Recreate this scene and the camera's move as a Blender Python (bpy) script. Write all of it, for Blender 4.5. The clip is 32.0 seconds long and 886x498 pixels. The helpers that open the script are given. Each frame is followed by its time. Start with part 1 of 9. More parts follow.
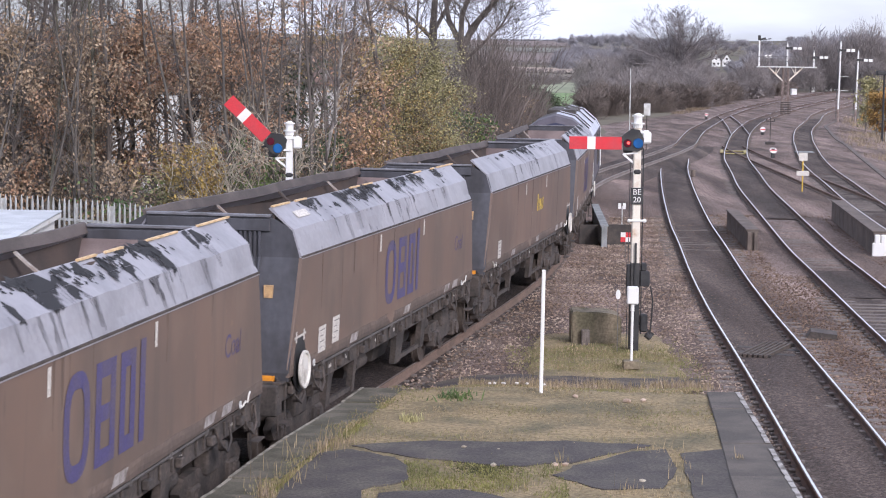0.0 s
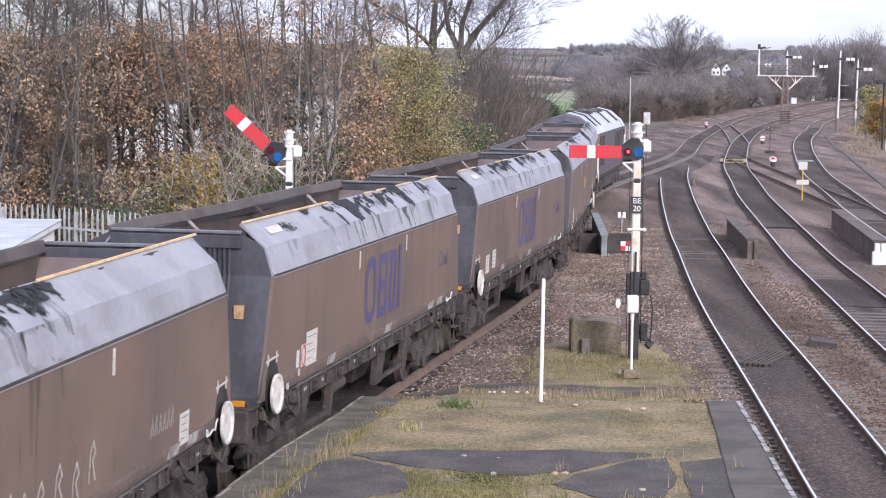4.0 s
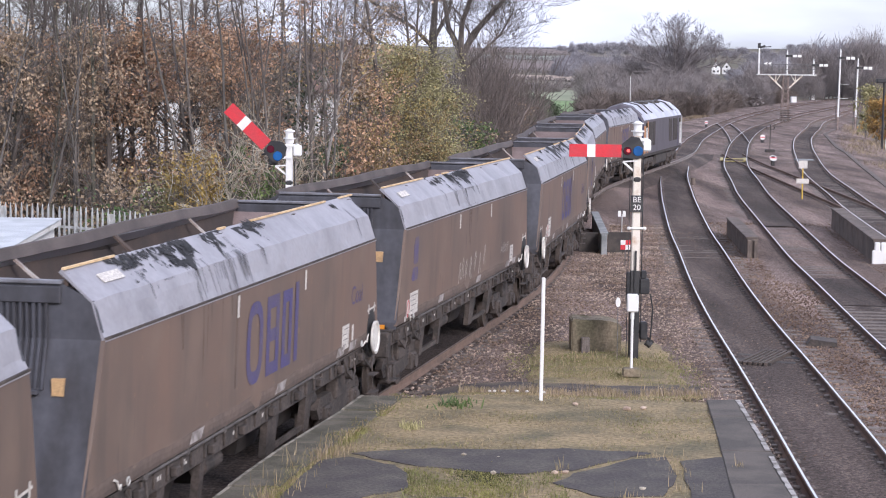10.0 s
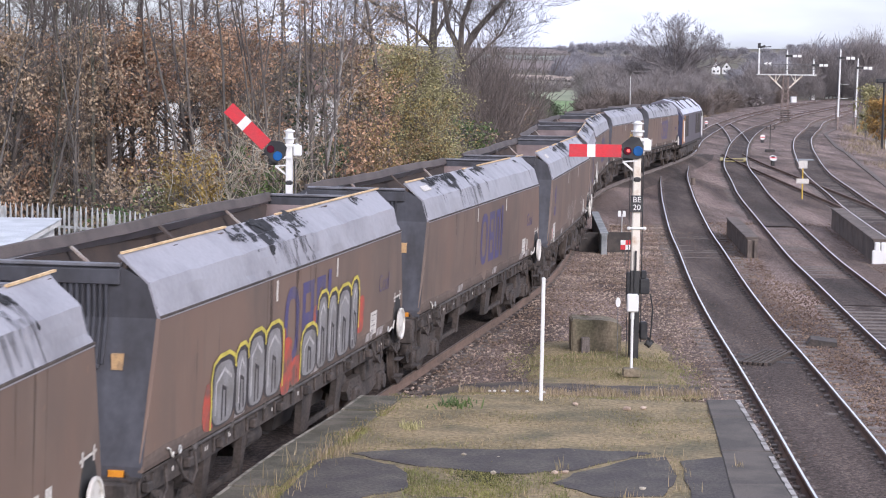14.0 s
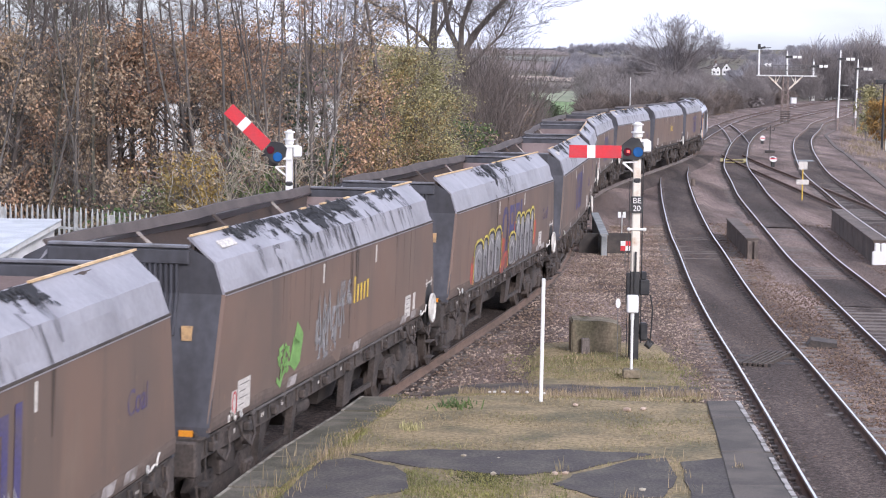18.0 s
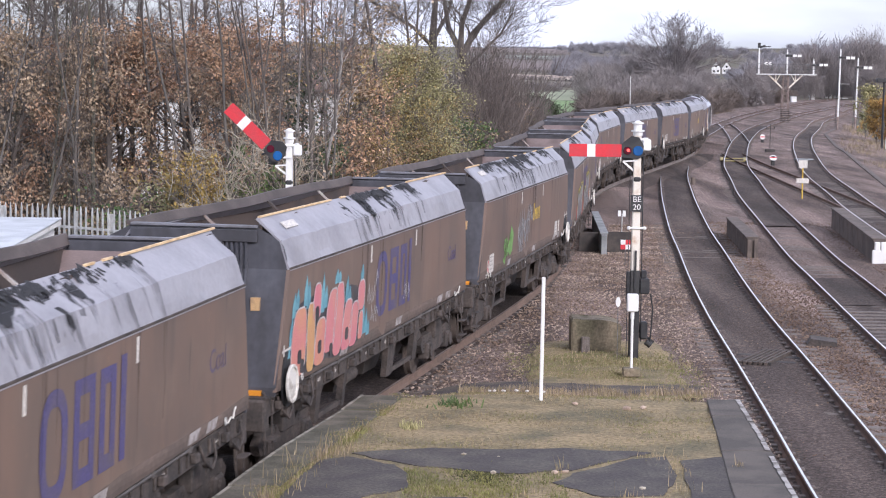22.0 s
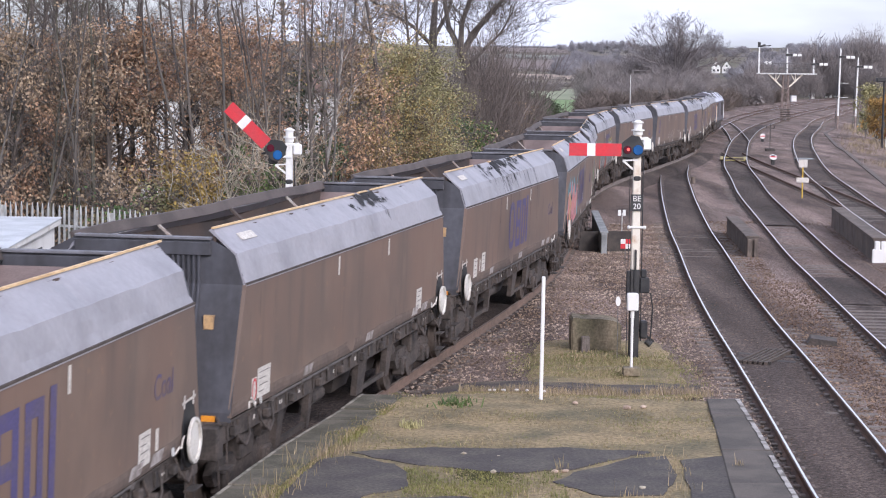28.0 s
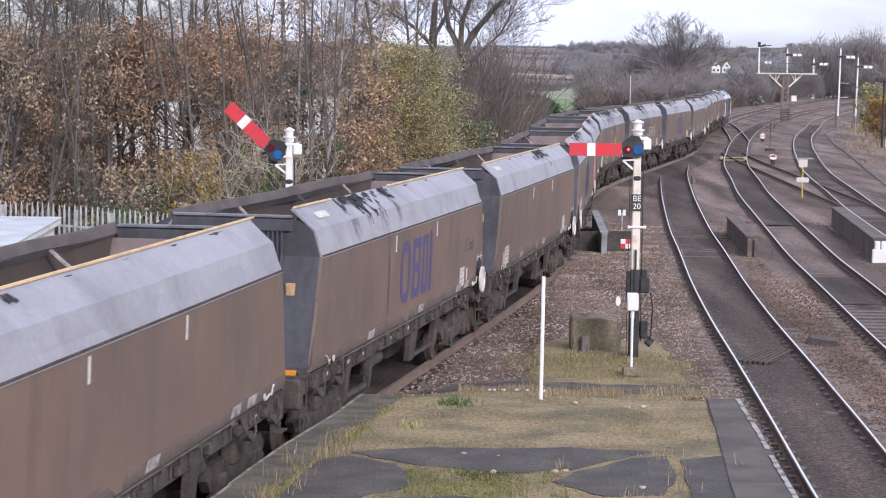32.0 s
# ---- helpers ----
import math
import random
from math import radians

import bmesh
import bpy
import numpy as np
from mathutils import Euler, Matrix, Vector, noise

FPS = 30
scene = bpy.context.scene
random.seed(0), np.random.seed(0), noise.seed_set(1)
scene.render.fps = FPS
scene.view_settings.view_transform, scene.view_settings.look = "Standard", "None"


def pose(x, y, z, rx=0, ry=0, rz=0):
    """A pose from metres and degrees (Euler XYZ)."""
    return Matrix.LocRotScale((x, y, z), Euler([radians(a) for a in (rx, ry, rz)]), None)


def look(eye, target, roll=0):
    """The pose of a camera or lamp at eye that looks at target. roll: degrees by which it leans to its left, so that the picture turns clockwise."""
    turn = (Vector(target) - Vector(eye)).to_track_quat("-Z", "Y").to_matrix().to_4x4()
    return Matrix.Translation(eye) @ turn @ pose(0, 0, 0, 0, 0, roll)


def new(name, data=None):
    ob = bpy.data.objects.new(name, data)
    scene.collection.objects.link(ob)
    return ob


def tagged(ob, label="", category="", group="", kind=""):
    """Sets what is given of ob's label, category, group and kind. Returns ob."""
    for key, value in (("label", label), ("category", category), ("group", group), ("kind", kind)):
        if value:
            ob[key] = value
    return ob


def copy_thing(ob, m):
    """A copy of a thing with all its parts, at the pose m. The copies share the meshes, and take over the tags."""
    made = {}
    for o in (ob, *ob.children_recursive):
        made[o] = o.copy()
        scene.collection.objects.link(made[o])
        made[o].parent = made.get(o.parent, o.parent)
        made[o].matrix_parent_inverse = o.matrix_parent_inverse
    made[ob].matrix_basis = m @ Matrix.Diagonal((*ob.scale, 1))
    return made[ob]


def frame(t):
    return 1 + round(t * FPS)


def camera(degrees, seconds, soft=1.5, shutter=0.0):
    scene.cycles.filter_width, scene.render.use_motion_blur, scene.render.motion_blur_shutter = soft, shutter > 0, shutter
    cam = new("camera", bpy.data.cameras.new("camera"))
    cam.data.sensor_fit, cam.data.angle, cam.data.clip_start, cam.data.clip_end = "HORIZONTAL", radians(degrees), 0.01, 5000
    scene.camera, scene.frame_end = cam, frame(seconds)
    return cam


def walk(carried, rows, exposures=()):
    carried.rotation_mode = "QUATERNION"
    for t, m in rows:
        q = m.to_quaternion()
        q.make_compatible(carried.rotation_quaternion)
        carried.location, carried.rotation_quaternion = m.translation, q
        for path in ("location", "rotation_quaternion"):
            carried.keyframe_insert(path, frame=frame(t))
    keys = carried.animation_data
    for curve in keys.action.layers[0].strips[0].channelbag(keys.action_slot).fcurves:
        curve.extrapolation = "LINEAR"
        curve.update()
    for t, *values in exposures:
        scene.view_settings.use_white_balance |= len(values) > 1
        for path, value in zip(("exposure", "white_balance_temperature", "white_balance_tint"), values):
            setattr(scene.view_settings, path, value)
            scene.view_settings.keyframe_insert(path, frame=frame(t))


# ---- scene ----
# ---- camera: on a footbridge, tilting a little ----
F_PX = 3546.0
EYE = Vector((0.0, 0.0, 5.874))
PITCH0 = math.atan2(441 - 121.9, F_PX)
LEAN = 0.749
TILTS = [(0, -12.9), (0.5, -13.7), (1, -13.7), (1.5, -10.7), (2, -5.9), (2.5, -1.4), (3, 1.7), (3.5, 3.0), (4.5, 2.2),
         (5.5, 1.2), (6, 0.4), (7, 1.3), (8, 0.4), (9, 0.4), (10, 0.7), (11, 1.2), (12, 1.1), (13, 1.1), (14, 0.7),
         (14.5, -0.9), (15.5, 0.5), (16.5, 1.5), (17.5, 1.7), (18.2, 2.6), (19, 2.6), (20, 1.1), (20.5, -0.8), (21, 1.0),
         (22, 0.2), (23, 1.2), (24, 0.3), (25, -0.1), (25.5, -1.4), (26.5, -1.3), (27.5, -1.1), (28, -1.1), (28.5, 0.0),
         (29.3, 1.4), (30, 0.3), (31, 0.1), (31.5, -1.1), (32, -1.3)]
cam = camera(2 * math.degrees(math.atan(784 / F_PX)), 32.0, soft=1.06, shutter=0.4)


def aim(dy):
    a = PITCH0 - dy / F_PX
    return look(EYE, EYE + Vector((0, math.cos(a), -math.sin(a))), LEAN)


# ---- lines of the railway, X at Y, metres; z = 0 is the top of the rails ----
TRAIN_LINE = [(-7.35, -25), (-6.9, -8), (-6.46, 5), (-6.13, 10), (-5.59, 15), (-4.89, 20), (-4.04, 25), (-3.1, 30), (-2.08, 35), (-1.3, 38.73),
              (-0.276, 43.62), (0.745, 48.52), (1.691, 53.43), (2.481, 58.36), (3.116, 63.32), (3.636, 68.3), (4.085, 73.28), (4.512, 78.26),
              (4.971, 83.24), (5.517, 88.21), (6.201, 93.16), (7.053, 98.09), (8.06, 102.98), (9.174, 107.86), (10.346, 112.72), (11.534, 117.57),
              (12.712, 122.43), (13.849, 127.3), (14.916, 132.19), (15.899, 137.09), (16.794, 142.01), (17.608, 146.94), (18.365, 151.88),
              (19.091, 156.83), (22.3, 178), (27.3, 206), (31.9, 231), (41, 275), (51.5, 320), (66, 378), (84, 445), (107, 530)]
MAIN_LINE = [(3.9, -20), (4.6, 0), (5.45, 17), (6.0, 27.5), (6.4, 34), (6.75, 40), (7.2, 48), (7.75, 56), (8.55, 66), (9.17, 74), (10.35, 87), (11.42, 98),
             (13.0, 113), (14.5, 125), (16.2, 138), (18.5, 153), (22.3, 178), (27.3, 206), (31.9, 231), (41, 275), (51.5, 320), (66, 378), (84, 445), (107, 530)]
LOOP_LINE = [(7.4, 0), (8.9, 22), (10.4, 44), (11.4, 57.3), (11.9, 64), (12.7, 72.6), (13.5, 81), (15.05, 97), (16.5, 109.5), (18.6, 127.6), (21.2, 145.4), (25.1, 170),
             (29.9, 197), (34.1, 218), (38.2, 236), (50.3, 287), (60.5, 325), (74, 375), (100, 460)]
SIDING_LINE = [(13.0, 25), (14.6, 45), (15.7, 60), (16.9, 73), (17.6, 80), (18.5, 88.5), (19.9, 100), (21.8, 116), (23.5, 128), (25.7, 142), (28.8, 161), (33.5, 187), (40, 218),
               (46.0, 247), (57, 291), (74, 358), (98, 450)]
LINK_LINE = [(21.1, 147), (20.3, 133), (19.7, 118.5), (19.1, 103.7), (18.75, 95), (18.45, 88)]
CROSS_LINE = [(32.6, 235), (30.4, 214), (27.6, 190), (25.1, 170)]


class Line:
    """A smooth track centre line, walked by its length; s = 0 lies at Y = 25."""

    def __init__(self, pts, step=0.5, rise=((0, 0), (1, 0))):
        self.rise = np.array(rise, float)  # height of the rails by Y
        P = [Vector((x, y, 0)) for x, y in pts]
        P = [P[0] * 2 - P[1]] + P + [P[-1] * 2 - P[-2]]
        out = []
        for i in range(1, len(P) - 2):
            a, b, c, d = P[i - 1:i + 3]
            k1 = (c - a) * ((c - b).length / ((c - b).length + (b - a).length))
            k2 = (d - b) * ((c - b).length / ((d - c).length + (c - b).length))
            n = max(2, int((c - b).length / step))
            for j in range(n):
                u = j / n
                out.append(b * (2 * u**3 - 3 * u**2 + 1) + k1 * (u**3 - 2 * u**2 + u) + c * (3 * u**2 - 2 * u**3) + k2 * (u**3 - u**2))
        out.append(P[-2])
        self.p = np.array([v[:2] for v in out])
        self.s = np.r_[0, np.cumsum(np.hypot(*np.diff(self.p, axis=0).T))]
        i = int(np.argmin(abs(self.p[:, 1] - 25)))
        self.s -= self.s[i]

    def at(self, s):
        y = np.interp(s, self.s, self.p[:, 1])
        return Vector((np.interp(s, self.s, self.p[:, 0]), y, np.interp(y, self.rise[:, 0], self.rise[:, 1])))

    def frame_at(self, s, d=0.5):
        a, b = self.at(s - d), self.at(s + d)
        t = (b - a).normalized()
        return self.at(s), t, Vector((t.y, -t.x, 0)).normalized()  # place, way, right-hand side


train_line = Line(TRAIN_LINE, rise=((60, 0), (70, 0.03), (82, 0.1), (95, 0.17), (112, 0.2), (125, 0.24), (138, 0.2), (146, 0.1), (151, 0)))
main_line, loop_line, siding_line, link_line, cross_line = (Line(q) for q in (MAIN_LINE, LOOP_LINE, SIDING_LINE, LINK_LINE, CROSS_LINE))


def gone(t):
    """How far the train has gone at t: it gathers speed from 3.1 to 4.8 m/s."""
    return (((1.427e-5 * t - 1.4725e-3) * t + 0.0673975) * t + 3.138953) * t + 1.02


def on_rails(s, half=4.6):
    """The pose of a vehicle whose middle is at s on the train's line; its x points along its way."""
    a, b = train_line.at(s - half), train_line.at(s + half)
    d = b - a
    return Matrix.Translation((a + b) / 2) @ Matrix.Rotation(math.atan2(d.y, d.x), 4, "Z")


walk(cam, [(t, aim(dy)) for t, dy in TILTS], [(0, 0.85, 5950, 19), (1.2, 0.83, 5950, 19), (3, 1.03, 5950, 19), (6, 0.87, 5950, 19), (14, 0.86, 5950, 19), (18, 0.95, 5950, 19), (19, 1.02, 5950, 19), (20, 1.02, 5950, 19), (21, 0.94, 5950, 19), (22, 0.88, 5950, 19), (32, 0.83, 5950, 19)])


# ---- world and light: bright overcast, thin sun from behind and to the right ----
SUN_EL, SUN_AZ = 28.0, 150.0  # degrees; azimuth clockwise from +Y
world = bpy.data.worlds.new("sky")
scene.world = world
world.use_nodes = True
wn, wl = world.node_tree.nodes, world.node_tree.links
wn.clear()
w_out, w_bg = wn.new("ShaderNodeOutputWorld"), wn.new("ShaderNodeBackground")
w_sky, w_mix, w_noise, w_ramp, w_co, w_map = (wn.new("ShaderNode" + k) for k in ("TexSky", "Mix", "TexNoise", "ValToRGB", "TexCoord", "Mapping"))
w_sky.sky_type, w_sky.sun_disc = "NISHITA", False
w_sky.sun_elevation, w_sky.sun_rotation = radians(SUN_EL), radians(SUN_AZ)
w_sky.air_density, w_sky.dust_density = 1.0, 2.0
w_mix.data_type = "RGBA"
w_map.inputs["Scale"].default_value = (3.0, 3.0, 11.0)
w_noise.inputs["Scale"].default_value, w_noise.inputs["Detail"].default_value = 1.6, 5
w_ramp.color_ramp.elements[0].position, w_ramp.color_ramp.elements[1].position = 0.4, 0.58
w_ramp.color_ramp.elements[0].color, w_ramp.color_ramp.elements[1].color = (0.45, 0.45, 0.45, 1), (1, 1, 1, 1)
wl.new(w_co.outputs["Generated"], w_map.inputs["Vector"])
wl.new(w_map.outputs[0], w_noise.inputs["Vector"])
wl.new(w_noise.outputs["Fac"], w_ramp.inputs[0])
wl.new(w_ramp.outputs[0], w_mix.inputs[0])
wl.new(w_sky.outputs[0], w_mix.inputs[6])
w_mix.inputs[7].default_value = (5.7, 6.0, 6.6, 1)
wl.new(w_mix.outputs[2], w_bg.inputs[0])
w_bg.inputs[1].default_value = 0.1
wl.new(w_bg.outputs[0], w_out.inputs[0])

sun = new("sun", bpy.data.lights.new("sun", "SUN"))
sun.data.energy, sun.data.angle, sun.data.color = 1.5, radians(16), (1.0, 0.96, 0.91)
_az, _el = radians(SUN_AZ), radians(SUN_EL)
sun.matrix_world = look((0, 0, 50), Vector((0, 0, 50)) - Vector((math.sin(_az) * math.cos(_el), math.cos(_az) * math.cos(_el), math.sin(_el))))


# ---- materials ----
def mat(name, color, rough=0.8, metal=0.0, color2=None, scale=4.0, detail=6.0, low=0.4, high=0.62, bump=0.0, bump_scale=40.0, streak=None,
        grain=0.12, grain_scale=60.0, island=0.0, coords="Object"):
    """A surface in two colours over large stains and fine grain, with relief. streak: squeeze of the stains along x, y, z."""
    m = bpy.data.materials.new(name)
    m.use_nodes = True
    n, l = m.node_tree.nodes, m.node_tree.links
    bs = n["Principled BSDF"]
    bs.inputs["Roughness"].default_value, bs.inputs["Metallic"].default_value = rough, metal
    co, mp = n.new("ShaderNodeTexCoord"), n.new("ShaderNodeMapping")
    l.new(co.outputs[coords], mp.inputs["Vector"])
    info = n.new("ShaderNodeObjectInfo")
    add = n.new("ShaderNodeVectorMath")
    l.new(mp.outputs[0], add.inputs[0])
    mul = n.new("ShaderNodeMath")
    mul.operation, mul.inputs[1].default_value = "MULTIPLY", 37.0 if coords == "Object" else 0.0
    l.new(info.outputs["Random"], mul.inputs[0])
    l.new(mul.outputs[0], add.inputs[1])
    big = n.new("ShaderNodeTexNoise")
    big.inputs["Scale"].default_value, big.inputs["Detail"].default_value = scale, detail
    if streak:
        mp.inputs["Scale"].default_value = streak
    l.new(add.outputs[0], big.inputs["Vector"])
    ramp = n.new("ShaderNodeValToRGB")
    ramp.color_ramp.elements[0].position, ramp.color_ramp.elements[1].position = low, high
    ramp.color_ramp.elements[0].color = (*color, 1)
    ramp.color_ramp.elements[1].color = (*(color2 or [c * 0.75 for c in color]), 1)
    l.new(big.outputs["Fac"], ramp.inputs[0])
    fine = n.new("ShaderNodeTexNoise")
    fine.inputs["Scale"].default_value, fine.inputs["Detail"].default_value = grain_scale, 4
    l.new(co.outputs[coords], fine.inputs["Vector"])
    mix = n.new("ShaderNodeMix")
    mix.data_type, mix.blend_type = "RGBA", "OVERLAY"
    mix.inputs[0].default_value = grain * 4
    l.new(ramp.outputs[0], mix.inputs[6])
    l.new(fine.outputs["Fac"], mix.inputs[7])
    last = mix.outputs[2]
    if island:
        geo, hs, mr = n.new("ShaderNodeNewGeometry"), n.new("ShaderNodeHueSaturation"), n.new("ShaderNodeMapRange")
        mr.inputs["To Min"].default_value, mr.inputs["To Max"].default_value = 1 - island, 1 + island
        l.new(geo.outputs["Random Per Island"], mr.inputs["Value"])
        l.new(mr.outputs[0], hs.inputs["Value"])
        l.new(last, hs.inputs["Color"])
        last = hs.outputs[0]
    l.new(last, bs.inputs["Base Color"])
    if bump:
        bp, bt = n.new("ShaderNodeBump"), n.new("ShaderNodeTexNoise")
        bt.inputs["Scale"].default_value, bt.inputs["Detail"].default_value = bump_scale, 3
        l.new(co.outputs[coords], bt.inputs["Vector"])
        bp.inputs["Strength"].default_value, bp.inputs["Distance"].default_value = bump, 0.02
        l.new(bt.outputs["Fac"], bp.inputs["Height"])
        l.new(bp.outputs[0], bs.inputs["Normal"])
    return m


M = {}
M["rail_top"] = mat("rail_top", (0.93, 0.93, 0.95), 0.3, 1.0, color2=(0.82, 0.82, 0.84), grain=0.03)
M["rail_side"] = mat("rail_side", (0.09, 0.06, 0.05), 0.9, color2=(0.14, 0.085, 0.06), scale=3)
M["rail_dull"] = mat("rail_dull", (0.3, 0.25, 0.22), 0.5, 0.3, color2=(0.2, 0.16, 0.14), scale=3)
M["rail_rust"] = mat("rail_rust", (0.21, 0.14, 0.105), 0.9, color2=(0.15, 0.105, 0.08), scale=3)
M["sleeper"] = mat("sleeper", (0.13, 0.105, 0.09), 0.95, color2=(0.2, 0.17, 0.15), scale=6, streak=(6, 1, 1))


def stony(name, dark, mid, pale, size=22.0):
    """Loose stone: every stone its own shade, joints dark, with larger stains."""
    m = bpy.data.materials.new(name)
    m.use_nodes = True
    n, l = m.node_tree.nodes, m.node_tree.links
    bs = n["Principled BSDF"]
    bs.inputs["Roughness"].default_value = 0.95
    co = n.new("ShaderNodeTexCoord")
    vo = n.new("ShaderNodeTexVoronoi")
    vo.inputs["Scale"].default_value = size
    l.new(co.outputs["Object"], vo.inputs["Vector"])
    sep = n.new("ShaderNodeSeparateColor")
    l.new(vo.outputs["Color"], sep.inputs[0])
    ramp = n.new("ShaderNodeValToRGB")
    e = ramp.color_ramp.elements
    e[0].position, e[0].color = 0.0, (*dark, 1)
    e[1].position, e[1].color = 1.0, (*pale, 1)
    q = e.new(0.55)
    q.color = (*mid, 1)
    l.new(sep.outputs[0], ramp.inputs[0])
    big = n.new("ShaderNodeTexNoise")
    big.inputs["Scale"].default_value, big.inputs["Detail"].default_value = 0.75, 7
    along = n.new("ShaderNodeMapping")
    along.inputs["Scale"].default_value = (1.0, 0.16, 1.0)
    l.new(co.outputs["Object"], along.inputs["Vector"])
    l.new(along.outputs[0], big.inputs["Vector"])
    br = n.new("ShaderNodeValToRGB")
    br.color_ramp.elements[0].position, br.color_ramp.elements[1].position = 0.35, 0.68
    br.color_ramp.elements[0].color, br.color_ramp.elements[1].color = (0.6, 0.565, 0.555, 1), (1.42, 1.38, 1.36, 1)
    l.new(big.outputs["Fac"], br.inputs[0])
    mx = n.new("ShaderNodeMix")
    mx.data_type, mx.blend_type = "RGBA", "MULTIPLY"
    mx.inputs[0].default_value = 1.0
    l.new(ramp.outputs[0], mx.inputs[6])
    l.new(br.outputs[0], mx.inputs[7])
    wide_, wr, my = n.new("ShaderNodeTexNoise"), n.new("ShaderNodeValToRGB"), n.new("ShaderNodeMix")
    wide_.inputs["Scale"].default_value, wide_.inputs["Detail"].default_value = 0.55, 6
    long_ = n.new("ShaderNodeMapping")
    long_.inputs["Scale"].default_value = (1.0, 0.05, 1.0)
    l.new(co.outputs["Object"], long_.inputs["Vector"])
    l.new(long_.outputs[0], wide_.inputs["Vector"])
    wr.color_ramp.elements[0].position, wr.color_ramp.elements[1].position = 0.38, 0.64
    wr.color_ramp.elements[0].color, wr.color_ramp.elements[1].color = (0.68, 0.65, 0.63, 1), (1.3, 1.32, 1.36, 1)
    l.new(wide_.outputs["Fac"], wr.inputs[0])
    my.data_type, my.blend_type = "RGBA", "MULTIPLY"
    my.inputs[0].default_value = 1.0
    l.new(mx.outputs[2], my.inputs[6])
    l.new(wr.outputs[0], my.inputs[7])
    l.new(my.outputs[2], bs.inputs["Base Color"])
    bp = n.new("ShaderNodeBump")
    bp.inputs["Strength"].default_value, bp.inputs["Distance"].default_value = 0.9, 0.03
    bp.invert = True
    l.new(vo.outputs["Distance"], bp.inputs["Height"])
    l.new(bp.outputs[0], bs.inputs["Normal"])
    return m


M["ballast"] = stony("ballast", (0.08, 0.054, 0.043), (0.164, 0.117, 0.094), (0.33, 0.262, 0.227), 26.0)
M["ballast_oily"] = stony("ballast_oily", (0.038, 0.028, 0.023), (0.078, 0.057, 0.046), (0.15, 0.115, 0.093), 26.0)
M["stone"] = mat("stone", (0.205, 0.143, 0.102), 0.95, color2=(0.37, 0.287, 0.225), scale=0.8, grain=0.1, island=0.6)
M["ash"] = mat("ash", (0.07, 0.058, 0.055), 0.97, color2=(0.13, 0.105, 0.08), scale=1.5, bump=0.7, bump_scale=40, grain=0.2)
M["stone_brown"] = mat("stone_brown", (0.13, 0.083, 0.056), 0.95, color2=(0.235, 0.165, 0.118), scale=0.8, grain=0.1, island=0.5)
M["field"] = mat("field", (0.15, 0.125, 0.085), 0.98, color2=(0.11, 0.1, 0.065), scale=0.012, grain_scale=0.3, bump=0.3, bump_scale=2)
M["grass_green"] = mat("grass_green", (0.2, 0.2, 0.075), 0.95, color2=(0.27, 0.24, 0.11), scale=1.2, bump=0.6, bump_scale=30)
M["tarmac"] = mat("tarmac", (0.066, 0.056, 0.052), 0.85, color2=(0.115, 0.1, 0.082), scale=1.6, detail=9, low=0.42, high=0.7, bump=0.4, bump_scale=60, grain=0.22, grain_scale=22)
M["slab"] = mat("slab", (0.13, 0.11, 0.094), 0.9, color2=(0.085, 0.074, 0.064), scale=1.8, bump=0.4, bump_scale=50)
M["coping"] = mat("coping", (0.14, 0.122, 0.092), 0.9, color2=(0.075, 0.069, 0.045), scale=2.2, detail=9, bump=0.5, bump_scale=40, grain=0.2)
# pale colour for the light caught on the coping edge
M["lit_edge"] = mat("lit_edge", (0.3, 0.27, 0.22), 0.9, color2=(0.12, 0.11, 0.085), scale=5, low=0.4, high=0.62)
M["platform_soil"] = mat("platform_soil", (0.3, 0.228, 0.125), 0.97, color2=(0.15, 0.126, 0.072), scale=1.1, detail=9, low=0.4, high=0.64, grain=0.22, grain_scale=16, bump=0.9, bump_scale=30)
M["concrete_dark"] = mat("concrete_dark", (0.165, 0.13, 0.108), 0.9, color2=(0.105, 0.086, 0.075), scale=2, bump=0.4)
M["rust_paint"] = mat("rust_paint", (0.2, 0.145, 0.125), 0.8, color2=(0.32, 0.26, 0.23), scale=3)
M["roof_metal"] = mat("roof_metal", (0.66, 0.69, 0.72), 0.45, 0.1, color2=(0.52, 0.55, 0.57), scale=1.5)
M["leaf_gold"] = mat("leaf_gold", (0.24, 0.175, 0.06), 0.85, color2=(0.44, 0.3, 0.085), scale=0.9, low=0.42, high=0.6, island=0.35)
M["leaf_orange"] = mat("leaf_orange", (0.45, 0.24, 0.06), 0.85, color2=(0.34, 0.22, 0.07), scale=0.5, island=0.4)
M["pale_stem"] = mat("pale_stem", (0.46, 0.41, 0.32), 0.95, color2=(0.33, 0.28, 0.21), scale=3)
M["pasture"] = mat("pasture", (0.22, 0.32, 0.13), 0.95, color2=(0.19, 0.27, 0.11), scale=0.05)
M["pale_pasture"] = mat("pale_pasture", (0.29, 0.31, 0.2), 0.95, color2=(0.24, 0.26, 0.16), scale=0.05)
M["stubble"] = mat("stubble", (0.4, 0.32, 0.25), 0.95, color2=(0.3, 0.24, 0.19), scale=0.03)
M["plough"] = mat("plough", (0.21, 0.16, 0.145), 0.95, color2=(0.17, 0.14, 0.12), scale=0.02)
M["pale_field"] = mat("pale_field", (0.24, 0.25, 0.2), 0.95, color2=(0.19, 0.2, 0.17), scale=0.02)
M["straw_dull"] = mat("straw_dull", (0.25, 0.19, 0.125), 0.9, color2=(0.17, 0.13, 0.085), scale=0.9, island=0.3)
